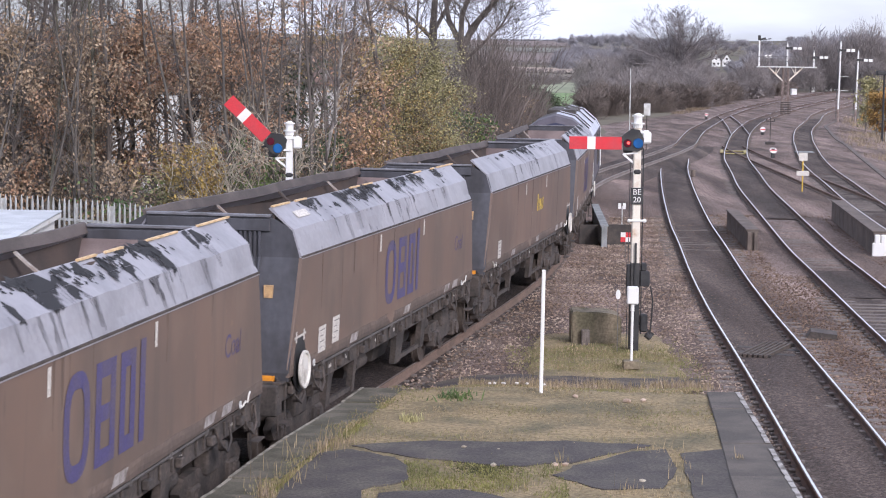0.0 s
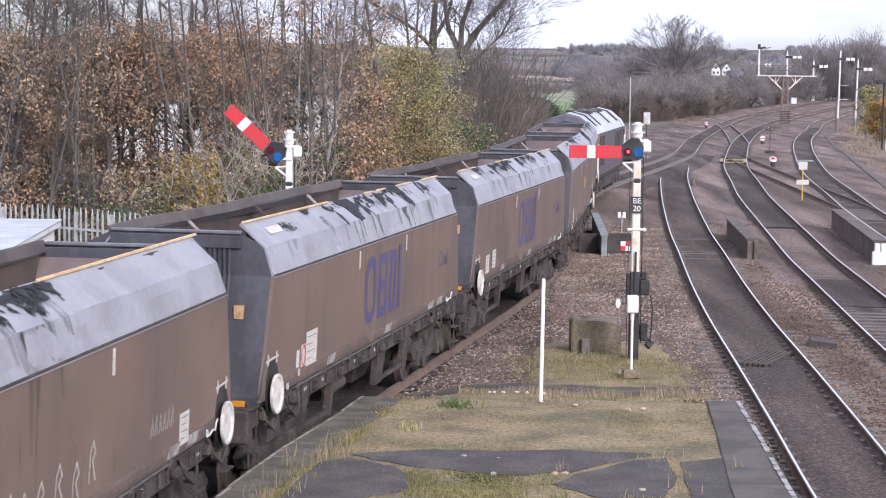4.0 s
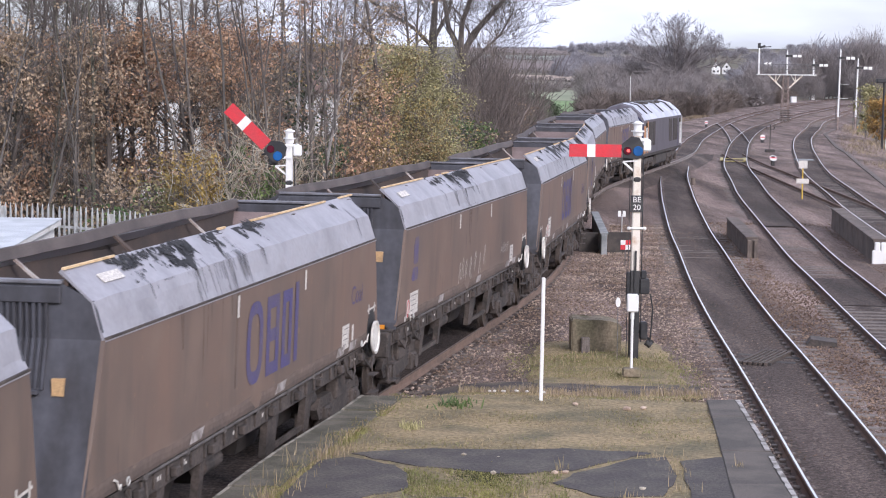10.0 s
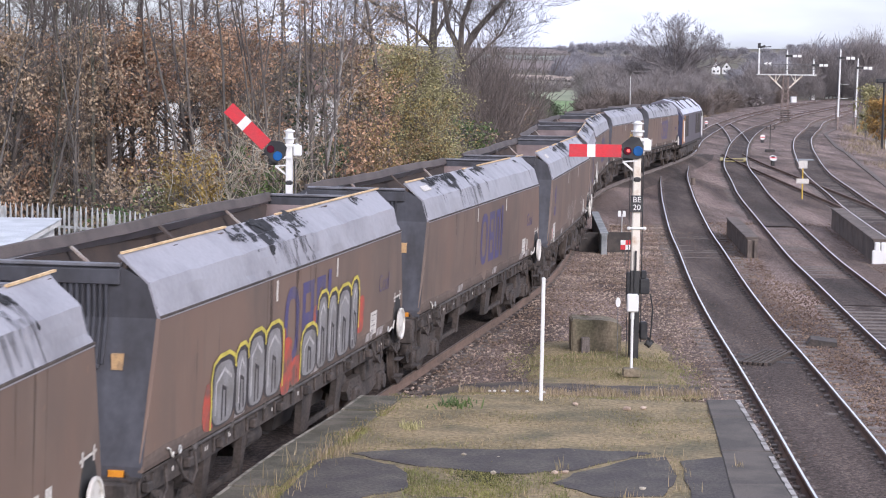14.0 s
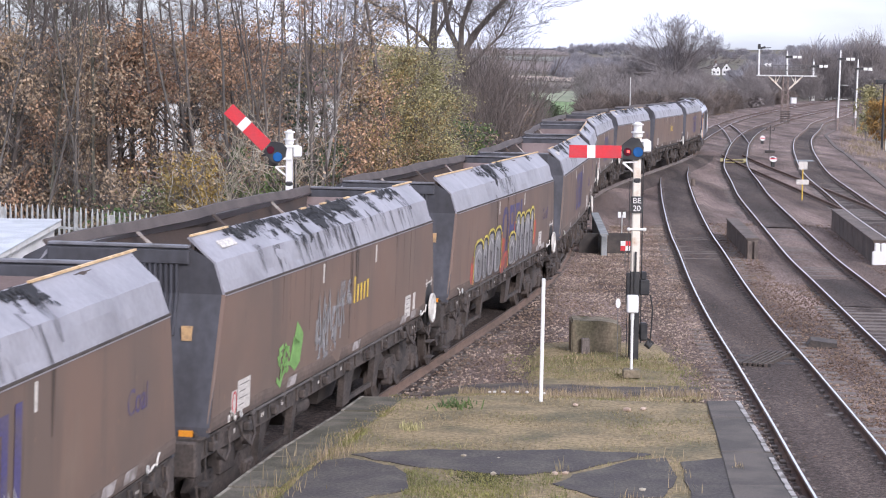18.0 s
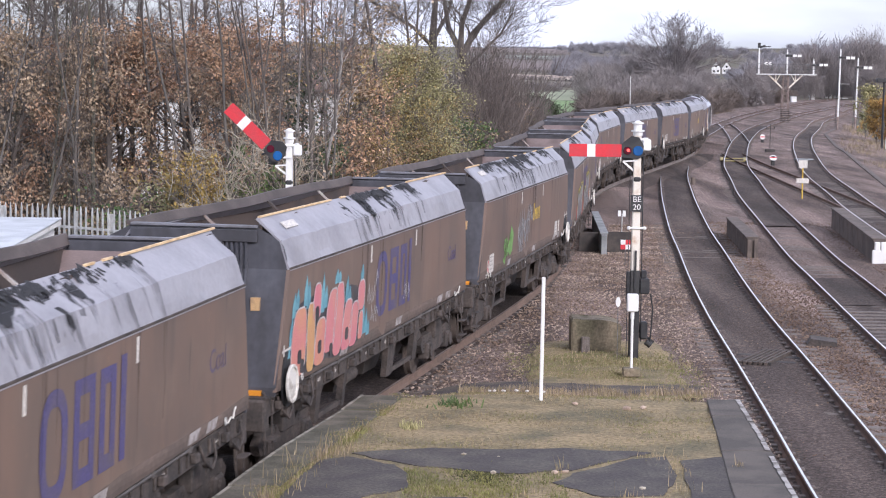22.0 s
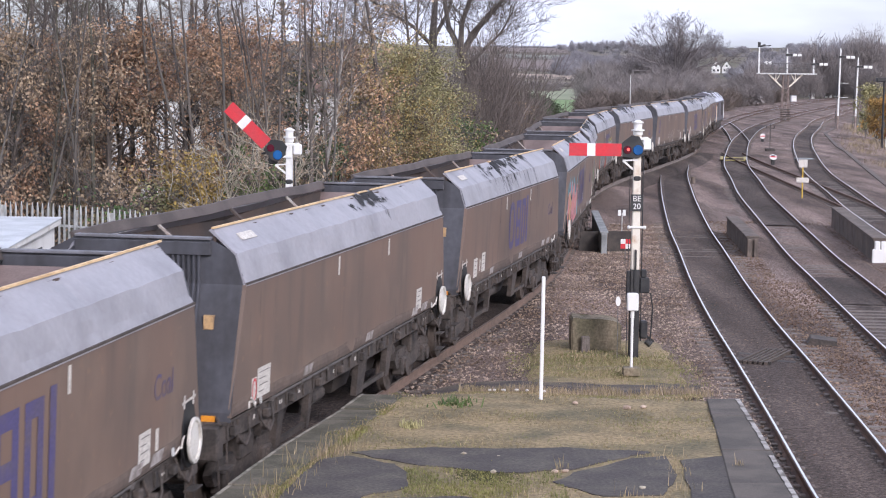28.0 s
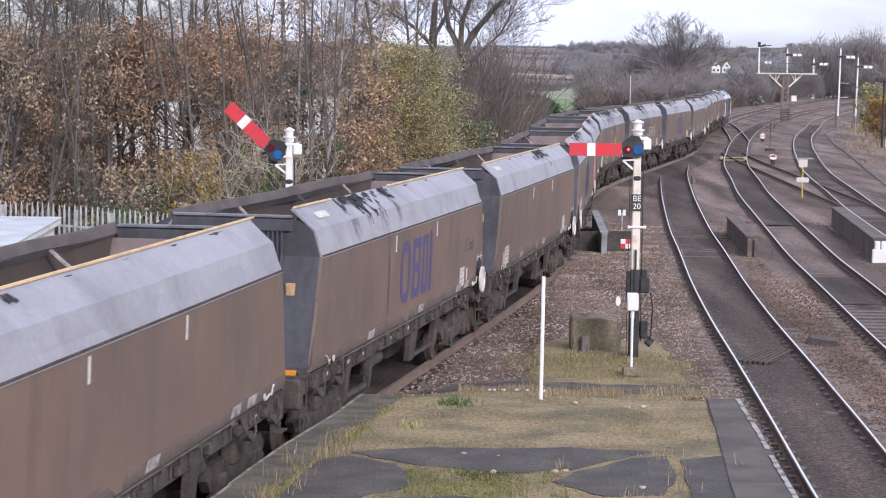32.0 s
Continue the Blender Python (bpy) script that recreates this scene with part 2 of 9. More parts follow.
M["straw"] = mat("straw", (0.36, 0.28, 0.165), 0.9, color2=(0.24, 0.195, 0.105), scale=0.9, island=0.3)
M["stalk"] = mat("stalk", (0.25, 0.195, 0.15), 0.9, color2=(0.32, 0.25, 0.18), scale=0.7, island=0.35)
M["moss"] = mat("moss", (0.24, 0.225, 0.075), 0.9, color2=(0.17, 0.17, 0.065), scale=0.9, island=0.3)
M["mat_dark"] = mat("mat_dark", (0.07, 0.075, 0.03), 0.95, color2=(0.13, 0.12, 0.05), scale=3, island=0.3)
# dull brown leaf, darkened to paint in the shade of the wood
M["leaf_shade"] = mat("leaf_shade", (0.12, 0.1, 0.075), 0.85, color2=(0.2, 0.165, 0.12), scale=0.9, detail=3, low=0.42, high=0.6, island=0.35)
M["white_line"] = mat("white_line", (0.42, 0.39, 0.36), 0.8, color2=(0.13, 0.115, 0.1), scale=5, low=0.45, high=0.62)
M["brick"] = mat("brick", (0.22, 0.12, 0.09), 0.9, color2=(0.15, 0.1, 0.08), scale=5, bump=0.5)
M["concrete"] = mat("concrete", (0.235, 0.19, 0.13), 0.9, color2=(0.12, 0.105, 0.065), scale=2.2, detail=8, streak=(1.2, 1.2, 0.5), bump=0.5, grain=0.2, grain_scale=18)
M["concrete_grey"] = mat("concrete_grey", (0.33, 0.34, 0.34), 0.9, color2=(0.22, 0.23, 0.23), scale=2, bump=0.4)
M["white_paint"] = mat("white_paint", (0.78, 0.77, 0.74), 0.55, color2=(0.62, 0.58, 0.52), scale=2.5, low=0.55, high=0.75)
M["cream_paint"] = mat("cream_paint", (0.74, 0.68, 0.58), 0.6, color2=(0.55, 0.4, 0.28), scale=3, low=0.55, high=0.72)
M["black_paint"] = mat("black_paint", (0.02, 0.02, 0.022), 0.55, color2=(0.045, 0.043, 0.042), scale=3)
M["red_paint"] = mat("red_paint", (0.64, 0.03, 0.042), 0.5, color2=(0.55, 0.045, 0.055), scale=4)
M["yellow_paint"] = mat("yellow_paint", (0.75, 0.52, 0.06), 0.6, color2=(0.55, 0.36, 0.08), scale=3)
M["yellow_worn"] = mat("yellow_worn", (0.5, 0.42, 0.14), 0.7, color2=(0.3, 0.24, 0.12), scale=2)
M["orange_paint"] = mat("orange_paint", (0.85, 0.33, 0.03), 0.5)
M["band_orange"] = mat("band_orange", (0.55, 0.27, 0.11), 0.6, color2=(0.4, 0.2, 0.1), scale=3)
M["blue_glass"] = mat("blue_glass", (0.02, 0.12, 0.35), 0.12, grain=0.02)
M["steel"] = mat("steel", (0.2, 0.2, 0.2), 0.6, 0.5, color2=(0.12, 0.11, 0.1))
M["galv"] = mat("galv", (0.62, 0.62, 0.6), 0.6, 0.2, color2=(0.46, 0.45, 0.42), scale=4)


def hopper_paint():
    """Brown plate: grey above, rust-brown below, with long dirty runs, scuffs and dust."""
    m = bpy.data.materials.new("body")
    m.use_nodes = True
    n, l = m.node_tree.nodes, m.node_tree.links
    bs = n["Principled BSDF"]
    co, info, mul, add = n.new("ShaderNodeTexCoord"), n.new("ShaderNodeObjectInfo"), n.new("ShaderNodeMath"), n.new("ShaderNodeVectorMath")
    mul.operation, mul.inputs[1].default_value = "MULTIPLY", 53.0
    l.new(info.outputs["Random"], mul.inputs[0])
    l.new(co.outputs["Object"], add.inputs[0])
    l.new(mul.outputs[0], add.inputs[1])

    def field_of(squeeze, scale, detail, lo, hi):
        mp, tx, mr = n.new("ShaderNodeMapping"), n.new("ShaderNodeTexNoise"), n.new("ShaderNodeMapRange")
        mp.inputs["Scale"].default_value = squeeze
        tx.inputs["Scale"].default_value, tx.inputs["Detail"].default_value = scale, detail
        mr.inputs["From Min"].default_value, mr.inputs["From Max"].default_value = lo, hi
        l.new(add.outputs[0], mp.inputs[0])
        l.new(mp.outputs[0], tx.inputs["Vector"])
        l.new(tx.outputs["Fac"], mr.inputs["Value"])
        return mr.outputs[0]

    def over(under, color, fac, most):
        k, mx = n.new("ShaderNodeMath"), n.new("ShaderNodeMix")
        k.operation, k.inputs[1].default_value = "MULTIPLY", most
        l.new(fac, k.inputs[0])
        mx.data_type = "RGBA"
        l.new(k.outputs[0], mx.inputs[0])
        l.new(under, mx.inputs[6])
        mx.inputs[7].default_value = (*color, 1)
        return mx.outputs[2]

    base = n.new("ShaderNodeRGB")
    base.outputs[0].default_value = (0.2, 0.132, 0.099, 1)
    col = over(base.outputs[0], (0.147, 0.109, 0.088), field_of((0.5, 1, 0.35), 1.0, 5, 0.38, 0.62), 0.8)
    col = over(col, (0.228, 0.165, 0.125), field_of((0.9, 1, 0.7), 1.3, 6, 0.52, 0.75), 0.6)
    col = over(col, (0.085, 0.07, 0.063), field_of((2.2, 1, 0.3), 1.0, 7, 0.56, 0.76), 0.5)
    col = over(col, (0.05, 0.042, 0.04), field_of((7, 1, 0.9), 1.0, 6, 0.66, 0.76), 0.5)
    col = over(col, (0.27, 0.17, 0.11), field_of((4, 1, 4), 1.4, 6, 0.66, 0.74), 0.4)
    l.new(col, bs.inputs["Base Color"])
    bs.inputs["Roughness"].default_value = 0.6
    return m


M["body"] = hopper_paint()
# three tones for the bands at the foot of the flank, darkest lowest
for nm, c in (("foot_dark", 0.095), ("foot_mid", 0.12), ("foot_pale", 0.145)):
    M[nm] = mat(nm, (c, c * 0.75, c * 0.61), 0.85, color2=(c * 1.25, c * 0.9, c * 0.72), scale=1.6, detail=8, low=0.4, high=0.65, grain=0.12, grain_scale=12)
M["lid"] = mat("lid", (0.33, 0.32, 0.345), 0.4, color2=(0.2, 0.192, 0.208), scale=1.3, streak=(0.9, 0.8, 0.8), low=0.45, high=0.8, grain=0.05, grain_scale=14)
M["end_grey"] = mat("end_grey", (0.08, 0.08, 0.092), 0.6, color2=(0.052, 0.05, 0.055), scale=1.6, streak=(1.5, 1.5, 0.3), grain=0.09, grain_scale=9)
M["cap_grey"] = mat("cap_grey", (0.2, 0.2, 0.22), 0.5, color2=(0.13, 0.125, 0.13), scale=3)
M["rim"] = mat("rim", (0.12, 0.096, 0.085), 0.7, color2=(0.075, 0.06, 0.053), scale=1.5)
M["inside"] = mat("inside", (0.085, 0.06, 0.048), 0.85, color2=(0.055, 0.043, 0.038), scale=1.0, streak=(1, 1, 0.4))
M["slope"] = mat("slope", (0.22, 0.165, 0.15), 0.7, color2=(0.15, 0.11, 0.1), scale=1.5)
M["under"] = mat("under", (0.045, 0.039, 0.036), 0.8, color2=(0.075, 0.062, 0.053), scale=3)
M["under_pale"] = mat("under_pale", (0.092, 0.073, 0.062), 0.8, color2=(0.05, 0.042, 0.037), scale=3, detail=9, grain=0.2, grain_scale=20)
M["pipe_grey"] = mat("pipe_grey", (0.13, 0.115, 0.105), 0.6, color2=(0.08, 0.07, 0.062), scale=3)
M["wheel"] = mat("wheel", (0.07, 0.055, 0.045), 0.8, color2=(0.11, 0.085, 0.07), scale=5)
M["coal"] = mat("coal", (0.018, 0.018, 0.02), 0.7, color2=(0.035, 0.034, 0.035), scale=12, island=0.3)
M["purple"] = mat("purple", (0.085, 0.073, 0.18), 0.6, color2=(0.118, 0.096, 0.13), scale=2.5, detail=9, low=0.42, high=0.72, grain=0.1, grain_scale=30)
M["loco_blue"] = mat("loco_blue", (0.06, 0.065, 0.115), 0.35, color2=(0.05, 0.052, 0.085), scale=2)
M["loco_roof"] = mat("loco_roof", (0.6, 0.62, 0.69), 0.4, color2=(0.44, 0.45, 0.5), scale=1.2)
M["dark_glass"] = mat("dark_glass", (0.01, 0.012, 0.015), 0.08, grain=0.0)
M["bark"] = mat("bark", (0.1, 0.084, 0.073), 0.95, color2=(0.17, 0.147, 0.128), scale=3, streak=(1, 1, 0.3), bump=0.5)
M["moss_bark"] = mat("moss_bark", (0.15, 0.142, 0.105), 0.95, color2=(0.085, 0.08, 0.062), scale=3, streak=(1, 1, 0.3), bump=0.4)
M["birch"] = mat("birch", (0.42, 0.39, 0.35), 0.9, color2=(0.13, 0.11, 0.1), scale=4, streak=(1, 1, 0.8))
M["twig"] = mat("twig", (0.18, 0.152, 0.135), 0.95, color2=(0.13, 0.11, 0.1), island=0.2)
M["leaf_brown"] = mat("leaf_brown", (0.32, 0.19, 0.118), 0.85, color2=(0.52, 0.33, 0.2), scale=0.9, detail=3, low=0.42, high=0.6, island=0.35)
M["leaf_dull"] = mat("leaf_dull", (0.27, 0.205, 0.14), 0.85, color2=(0.42, 0.31, 0.2), scale=0.9, detail=3, low=0.42, high=0.6, island=0.35)
M["leaf_yellow"] = mat("leaf_yellow", (0.27, 0.19, 0.085), 0.85, color2=(0.4, 0.3, 0.115), scale=0.9, detail=3, low=0.42, high=0.6, island=0.35)
M["leaf_olive"] = mat("leaf_olive", (0.27, 0.25, 0.125), 0.85, color2=(0.38, 0.345, 0.17), scale=0.9, detail=3, low=0.42, high=0.6, island=0.35)
M["leaf_dark"] = mat("leaf_dark", (0.05, 0.07, 0.04), 0.9, color2=(0.09, 0.112, 0.055), scale=0.4, island=0.3)
M["leaf_green"] = mat("leaf_green", (0.06, 0.1, 0.035), 0.85, color2=(0.16, 0.21, 0.07), scale=0.9, detail=3, low=0.42, high=0.6, island=0.35)
# far twigs: colour made paler to stand in for distance haze
M["hazed_wood"] = mat("hazed_wood", (0.255, 0.225, 0.215), 0.98, color2=(0.2, 0.178, 0.172), scale=0.1, island=0.25)
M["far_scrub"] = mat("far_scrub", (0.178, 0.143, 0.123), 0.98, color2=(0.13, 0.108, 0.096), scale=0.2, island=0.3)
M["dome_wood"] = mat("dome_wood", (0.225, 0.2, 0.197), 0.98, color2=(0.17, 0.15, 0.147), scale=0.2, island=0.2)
# farthest woods: bluish haze mixed into the base colour
M["hazed_blue"] = mat("hazed_blue", (0.29, 0.275, 0.29), 0.98, color2=(0.22, 0.212, 0.23), scale=0.02, island=0.15)
M["thicket"] = mat("thicket", (0.2, 0.165, 0.145), 0.95, color2=(0.145, 0.12, 0.105), scale=0.5, island=0.3)
M["grey_bark"] = mat("grey_bark", (0.135, 0.12, 0.105), 0.95, color2=(0.085, 0.075, 0.066), scale=3, streak=(1, 1, 0.3), bump=0.4)
M["render_wall"] = mat("render_wall", (0.82, 0.81, 0.79), 0.8, color2=(0.7, 0.69, 0.66), scale=1)
M["roof_tile"] = mat("roof_tile", (0.16, 0.1, 0.08), 0.9, color2=(0.1, 0.08, 0.07), scale=2)


# ---- mesh helpers ----
def box(bm, x0, x1, y0, y1, z0, z1, bev=0.0):
    r = bmesh.ops.create_cube(bm, size=1)
    bmesh.ops.transform(bm, matrix=Matrix.LocRotScale(((x0 + x1) / 2, (y0 + y1) / 2, (z0 + z1) / 2), None, (x1 - x0, y1 - y0, z1 - z0)), verts=r["verts"])
    if bev:
        ed = list({e for v in r["verts"] for e in v.link_edges})
        bmesh.ops.bevel(bm, geom=ed, offset=bev, segments=1, affect="EDGES")
    return r


def rod(bm, a, b, r0, r1=None, n=8, cap=True):
    """A round bar from a to b."""
    a, b = Vector(a), Vector(b)
    r1 = r0 if r1 is None else r1
    d = (b - a).normalized()
    u = d.orthogonal().normalized()
    w = d.cross(u)
    ring = []
    for c, r in ((a, r0), (b, r1)):
        ring.append([bm.verts.new(c + (u * math.cos(2 * math.pi * i / n) + w * math.sin(2 * math.pi * i / n)) * r) for i in range(n)])
    for i in range(n):
        bm.faces.new((ring[0][i], ring[0][(i + 1) % n], ring[1][(i + 1) % n], ring[1][i]))
    if cap:
        bm.faces.new(ring[0][::-1])
        bm.faces.new(ring[1])


def bar(bm, a, b, w, h, up=(0, 0, 1)):
    """A square bar from a to b, w wide and h high."""
    a, b = Vector(a), Vector(b)
    d = (b - a).normalized()
    s = d.cross(Vector(up)).normalized()
    t = s.cross(d)
    q = [[bm.verts.new(c + s * i * w / 2 + t * j * h / 2) for i, j in ((-1, -1), (1, -1), (1, 1), (-1, 1))] for c in (a, b)]
    for i in range(4):
        bm.faces.new((q[0][i], q[0][(i + 1) % 4], q[1][(i + 1) % 4], q[1][i]))
    bm.faces.new(q[0][::-1])
    bm.faces.new(q[1])


def prism(bm, pts, off):
    """A flat outline (3D points) given the thickness off (a vector)."""
    off = Vector(off)
    a = [bm.verts.new(Vector(p)) for p in pts]
    b = [bm.verts.new(Vector(p) + off) for p in pts]
    n = len(a)
    bm.faces.new(a[::-1])
    bm.faces.new(b)
    for i in range(n):
        bm.faces.new((a[i], a[(i + 1) % n], b[(i + 1) % n], b[i]))


def ball(bm, c, r, seg=10, rings=6, squash=1.0):
    q = bmesh.ops.create_uvsphere(bm, u_segments=seg, v_segments=rings, radius=r)
    bmesh.ops.transform(bm, matrix=Matrix.Translation(c) @ Matrix.Diagonal((1, 1, squash, 1)), verts=q["verts"])


def sweep(bm, rings, closed=True, cap=True):
    """Joins rings of points of the same count."""
    vs = [[bm.verts.new(p) for p in r] for r in rings]
    n = len(vs[0])
    for a, b in zip(vs, vs[1:]):
        for i in range(n if closed else n - 1):
            bm.faces.new((a[i], a[(i + 1) % n], b[(i + 1) % n], b[i]))
    if cap and closed:
        bm.faces.new(vs[0][::-1])
        bm.faces.new(vs[-1])
    return vs


def bent(bm, pts, r, n=6):
    """One round bar along a bent line of points."""
    P = [Vector(p) for p in pts]
    rings = []
    for i, p in enumerate(P):
        d = (P[min(i + 1, len(P) - 1)] - P[max(i - 1, 0)]).normalized()
        u = d.cross(Vector((0, 1, 0.01))).normalized()
        w = d.cross(u)
        rings.append([p + (u * math.cos(2 * math.pi * k / n) + w * math.sin(2 * math.pi * k / n)) * r for k in range(n)])
    sweep(bm, rings)


def mesh_of(name, bm, material, smooth=False):
    bmesh.ops.recalc_face_normals(bm, faces=bm.faces)
    me = bpy.data.meshes.new(name)
    bm.to_mesh(me)
    bm.free()
    for q in material if isinstance(material, (list, tuple)) else [material]:
        me.materials.append(q)
    if smooth:
        me.polygons.foreach_set("use_smooth", [True] * len(me.polygons))
    return me


def part(name, bm, material, parent, label="", smooth=False):
    """Links a bmesh (or a mesh) as one mesh object under a thing or a part."""
    me = bm if isinstance(bm, bpy.types.Mesh) else mesh_of(name, bm, material, smooth)
    ob = new(name, me)
    ob.parent = parent
    if label:
        ob["label"] = label
    return ob


def thing(name, label, category, m=None, group="", kind=""):
    ob = tagged(new(name), label, category, group, kind)
    ob.empty_display_size = 0.2
    if m is not None:
        ob.matrix_basis = m
    return ob


def solid(name, bm, material, label, category="", kind="", group="", smooth=False):
    return tagged(new(name, mesh_of(name, bm, material, smooth)), label, category, group, kind)


def raw(name, verts, faces, material):
    me = bpy.data.meshes.new(name)
    me.from_pydata(verts, [], faces)
    for q in material if isinstance(material, (list, tuple)) else [material]:
        me.materials.append(q)
    return me


def raw_np(name, verts, quads, material):
    """A mesh of quads from arrays."""
    me = bpy.data.meshes.new(name)
    me.vertices.add(len(verts))
    me.vertices.foreach_set("co", np.asarray(verts, np.float32).ravel())
    n = len(quads)
    me.loops.add(4 * n)
    me.loops.foreach_set("vertex_index", np.asarray(quads, np.int32).ravel())
    me.polygons.add(n)
    me.polygons.foreach_set("loop_start", np.arange(0, 4 * n, 4, dtype=np.int32))
    me.materials.append(material)
    me.update(calc_edges=True)
    me.validate()
    return me


# ---- ground, one sheet to the horizon ----
def land(x, y):
    """Height of the open ground."""
    c = np.interp(y, main_line.p[:, 1], main_line.p[:, 0])
    d = x - c
    z = -0.5
    u = min(1.0, max(0.0, (y - 560) / 1500.0))
    z += 27 * u * u * (3 - 2 * u) + 5 * min(1.0, max(0.0, (y - 2000) / 2000.0))
    side = max(0.0, -d - 46) if d < 0 else max(0.0, d - 34)
    z += min(5.0, side * 0.02)
    return z + 0.2 * noise.noise(Vector((x * 0.03, y * 0.03, 0)))


xs = sorted(set([-2200, -1500, -900, -600, -400, -280, -200, -150] + list(range(-120, 160, 5)) + [160, 200, 260, 340, 450, 600, 900, 1300, 1900, 2600]))
ys = sorted(set([-300, -150, -80] + list(range(-50, 300, 6)) + list(range(300, 700, 20)) + [750, 850, 1000, 1200, 1500, 1900, 2400, 3000, 3800, 4600]))
gv = [(x, y, land(x, y)) for y in ys for x in xs]
nx = len(xs)
gf = [(j * nx + i, j * nx + i + 1, (j + 1) * nx + i + 1, (j + 1) * nx + i) for j in range(len(ys) - 1) for i in range(nx - 1)]
ground = tagged(new("ground", raw("ground", gv, gf, M["field"])), "rough open ground and fields reaching the hills", kind="structure")
for q in ground.data.polygons:
    q.use_smooth = True


def ribbon(line, y0, y1, left, right, z, step=2.0, jit=0.0):
    """Rings of a strip along a line: offsets left and right, a height, from Y y0 to y1."""
    s0, s1 = np.interp([y0, y1], line.p[:, 1], line.s)
    n = max(2, int((s1 - s0) / step))
    rings = []
    for i in range(n + 1):
        c, t, r = line.frame_at(s0 + (s1 - s0) * i / n)
        rings.append((c, t, r))
    return rings


ballast_floor = bmesh.new()
rings = []
for c, t, r in ribbon(main_line, -15, 470, 0, 0, 0, 2.0):
    w = np.interp(c.y, [0, 150, 300, 470], [15, 15, 12, 10])
    e = np.interp(c.y, [0, 60, 100, 150, 230, 470], [10, 10, 10, 7, 6, 6])
    rings.append([c + r * o + Vector((0, 0, h + 0.02 * noise.noise(Vector(((c.x + o) * 0.5, c.y * 0.25, 3.0))))) for o, h in
                  [(-e - 5, -0.6), (-e, -0.3), (-5, -0.18), (-3, -0.175), (-1, -0.17), (0, -0.165), (1, -0.17), (3, -0.19), (6, -0.17), (9, -0.17), (w, -0.22), (w + 3, -0.6)]])
sweep(ballast_floor, rings, closed=False, cap=False)
solid("ballast", ballast_floor, M["ballast"], "brown and grey stone ballast under the tracks", kind="structure", smooth=True)


def rail_mesh(line, s0, s1, off, step=1.0):
    bm = bmesh.new()
    n = max(2, int((s1 - s0) / step))
    prof = [(-0.036, -0.006), (-0.017, 0.0), (0.02, 0.0), (0.036, -0.006), (0.036, -0.035), (0.01, -0.05), (0.01, -0.13), (0.07, -0.155), (-0.07, -0.155), (-0.01, -0.13), (-0.01, -0.05), (-0.036, -0.035)]
    rings = []
    for i in range(n + 1):
        c, t, r = line.frame_at(s0 + (s1 - s0) * i / n)
        rings.append([c + r * (off + a) + Vector((0, 0, b)) for a, b in prof])
    sweep(bm, rings)
    for f in bm.faces:
        f.material_index = 0 if f.calc_center_median().z > -0.001 else 1
    return bm


SLEEPER = {}


def sleeper_mesh(kind):
    if kind not in SLEEPER:
        bm = bmesh.new()
        box(bm, -0.13, 0.13, -1.3, 1.3, -0.30, -0.155, 0.015)
        for o in (-0.7525, 0.7525):
            for d in (-0.11, 0.11):
                box(bm, -0.07, 0.07, o + d - 0.05, o + d + 0.05, -0.157, -0.11, 0.012)
        SLEEPER[kind] = mesh_of("sleeper", bm, M[kind])
    return SLEEPER[kind]


def track(name, line, y0, y1, label, top="rail_top", side="rail_side", kind="sleeper", near=(25, 75), ends=None, bare=()):
    tr = thing(name, label, "", kind="structure")
    s0, s1 = np.interp([y0, y1], line.p[:, 1], line.s) if ends is None else ends
    for off in (-0.7525, 0.7525):
        part("rail", rail_mesh(line, s0, s1, off), [M[top], M[side]], tr)
    verts, faces = [], []
    me = sleeper_mesh(kind)
    co = [v.co.copy() for v in me.vertices]
    fc = [tuple(p.vertices) for p in me.polygons]
    for i in range(int((s1 - s0) / 0.65)):
        s = s0 + 0.3 + i * 0.65
        c, t, r = line.frame_at(s)
        sink = 0.0 if any(a < c.y < b for a, b in bare) else -0.03
        m = Matrix.Translation(c + Vector((0, 0, sink + random.uniform(-0.015, 0.012)))) @ Matrix.Rotation(math.atan2(t.y, t.x) + random.uniform(-0.012, 0.012), 4, "Z")
        if near[0] < c.y < near[1]:
            ob = part("sleeper", me, None, tr)
            ob.matrix_basis = m
        elif c.y < 260:
            k = len(verts)
            verts += [m @ v for v in co]
            faces += [tuple(k + j for j in f) for f in fc]
    if verts:
        ob = part("sleepers", raw("sleepers", verts, faces, M[kind]), None, tr)
        ob["kind"] = "stuff"
    return tr


track("track_1", main_line, -15, 520, "bright running rails on timber sleepers in ballast", bare=((27, 47), (58, 80)))
track("track_2", train_line, -20, 151, "worn rails of the platform line curving to a junction", top="rail_dull", side="rail_rust", near=(28, 80), bare=((30, 36),))
track("track_3", loop_line, 5, 450, "bright rails on pale sleepers curving away", near=(36, 80), bare=((36, 52),))
track("track_4", siding_line, 40, 440, "curved siding rails on dark sleepers", side="rail_rust", near=(55, 112), bare=((80, 112),))
track("track_5", link_line, 0, 0, "dull rails of a crossover", top="rail_rust", side="rail_rust", near=(0, 1), ends=(link_line.s[0], link_line.s[-1]))
track("track_6", cross_line, 0, 0, "bright rails of a crossover", near=(0, 1), ends=(cross_line.s[0], cross_line.s[-1]))

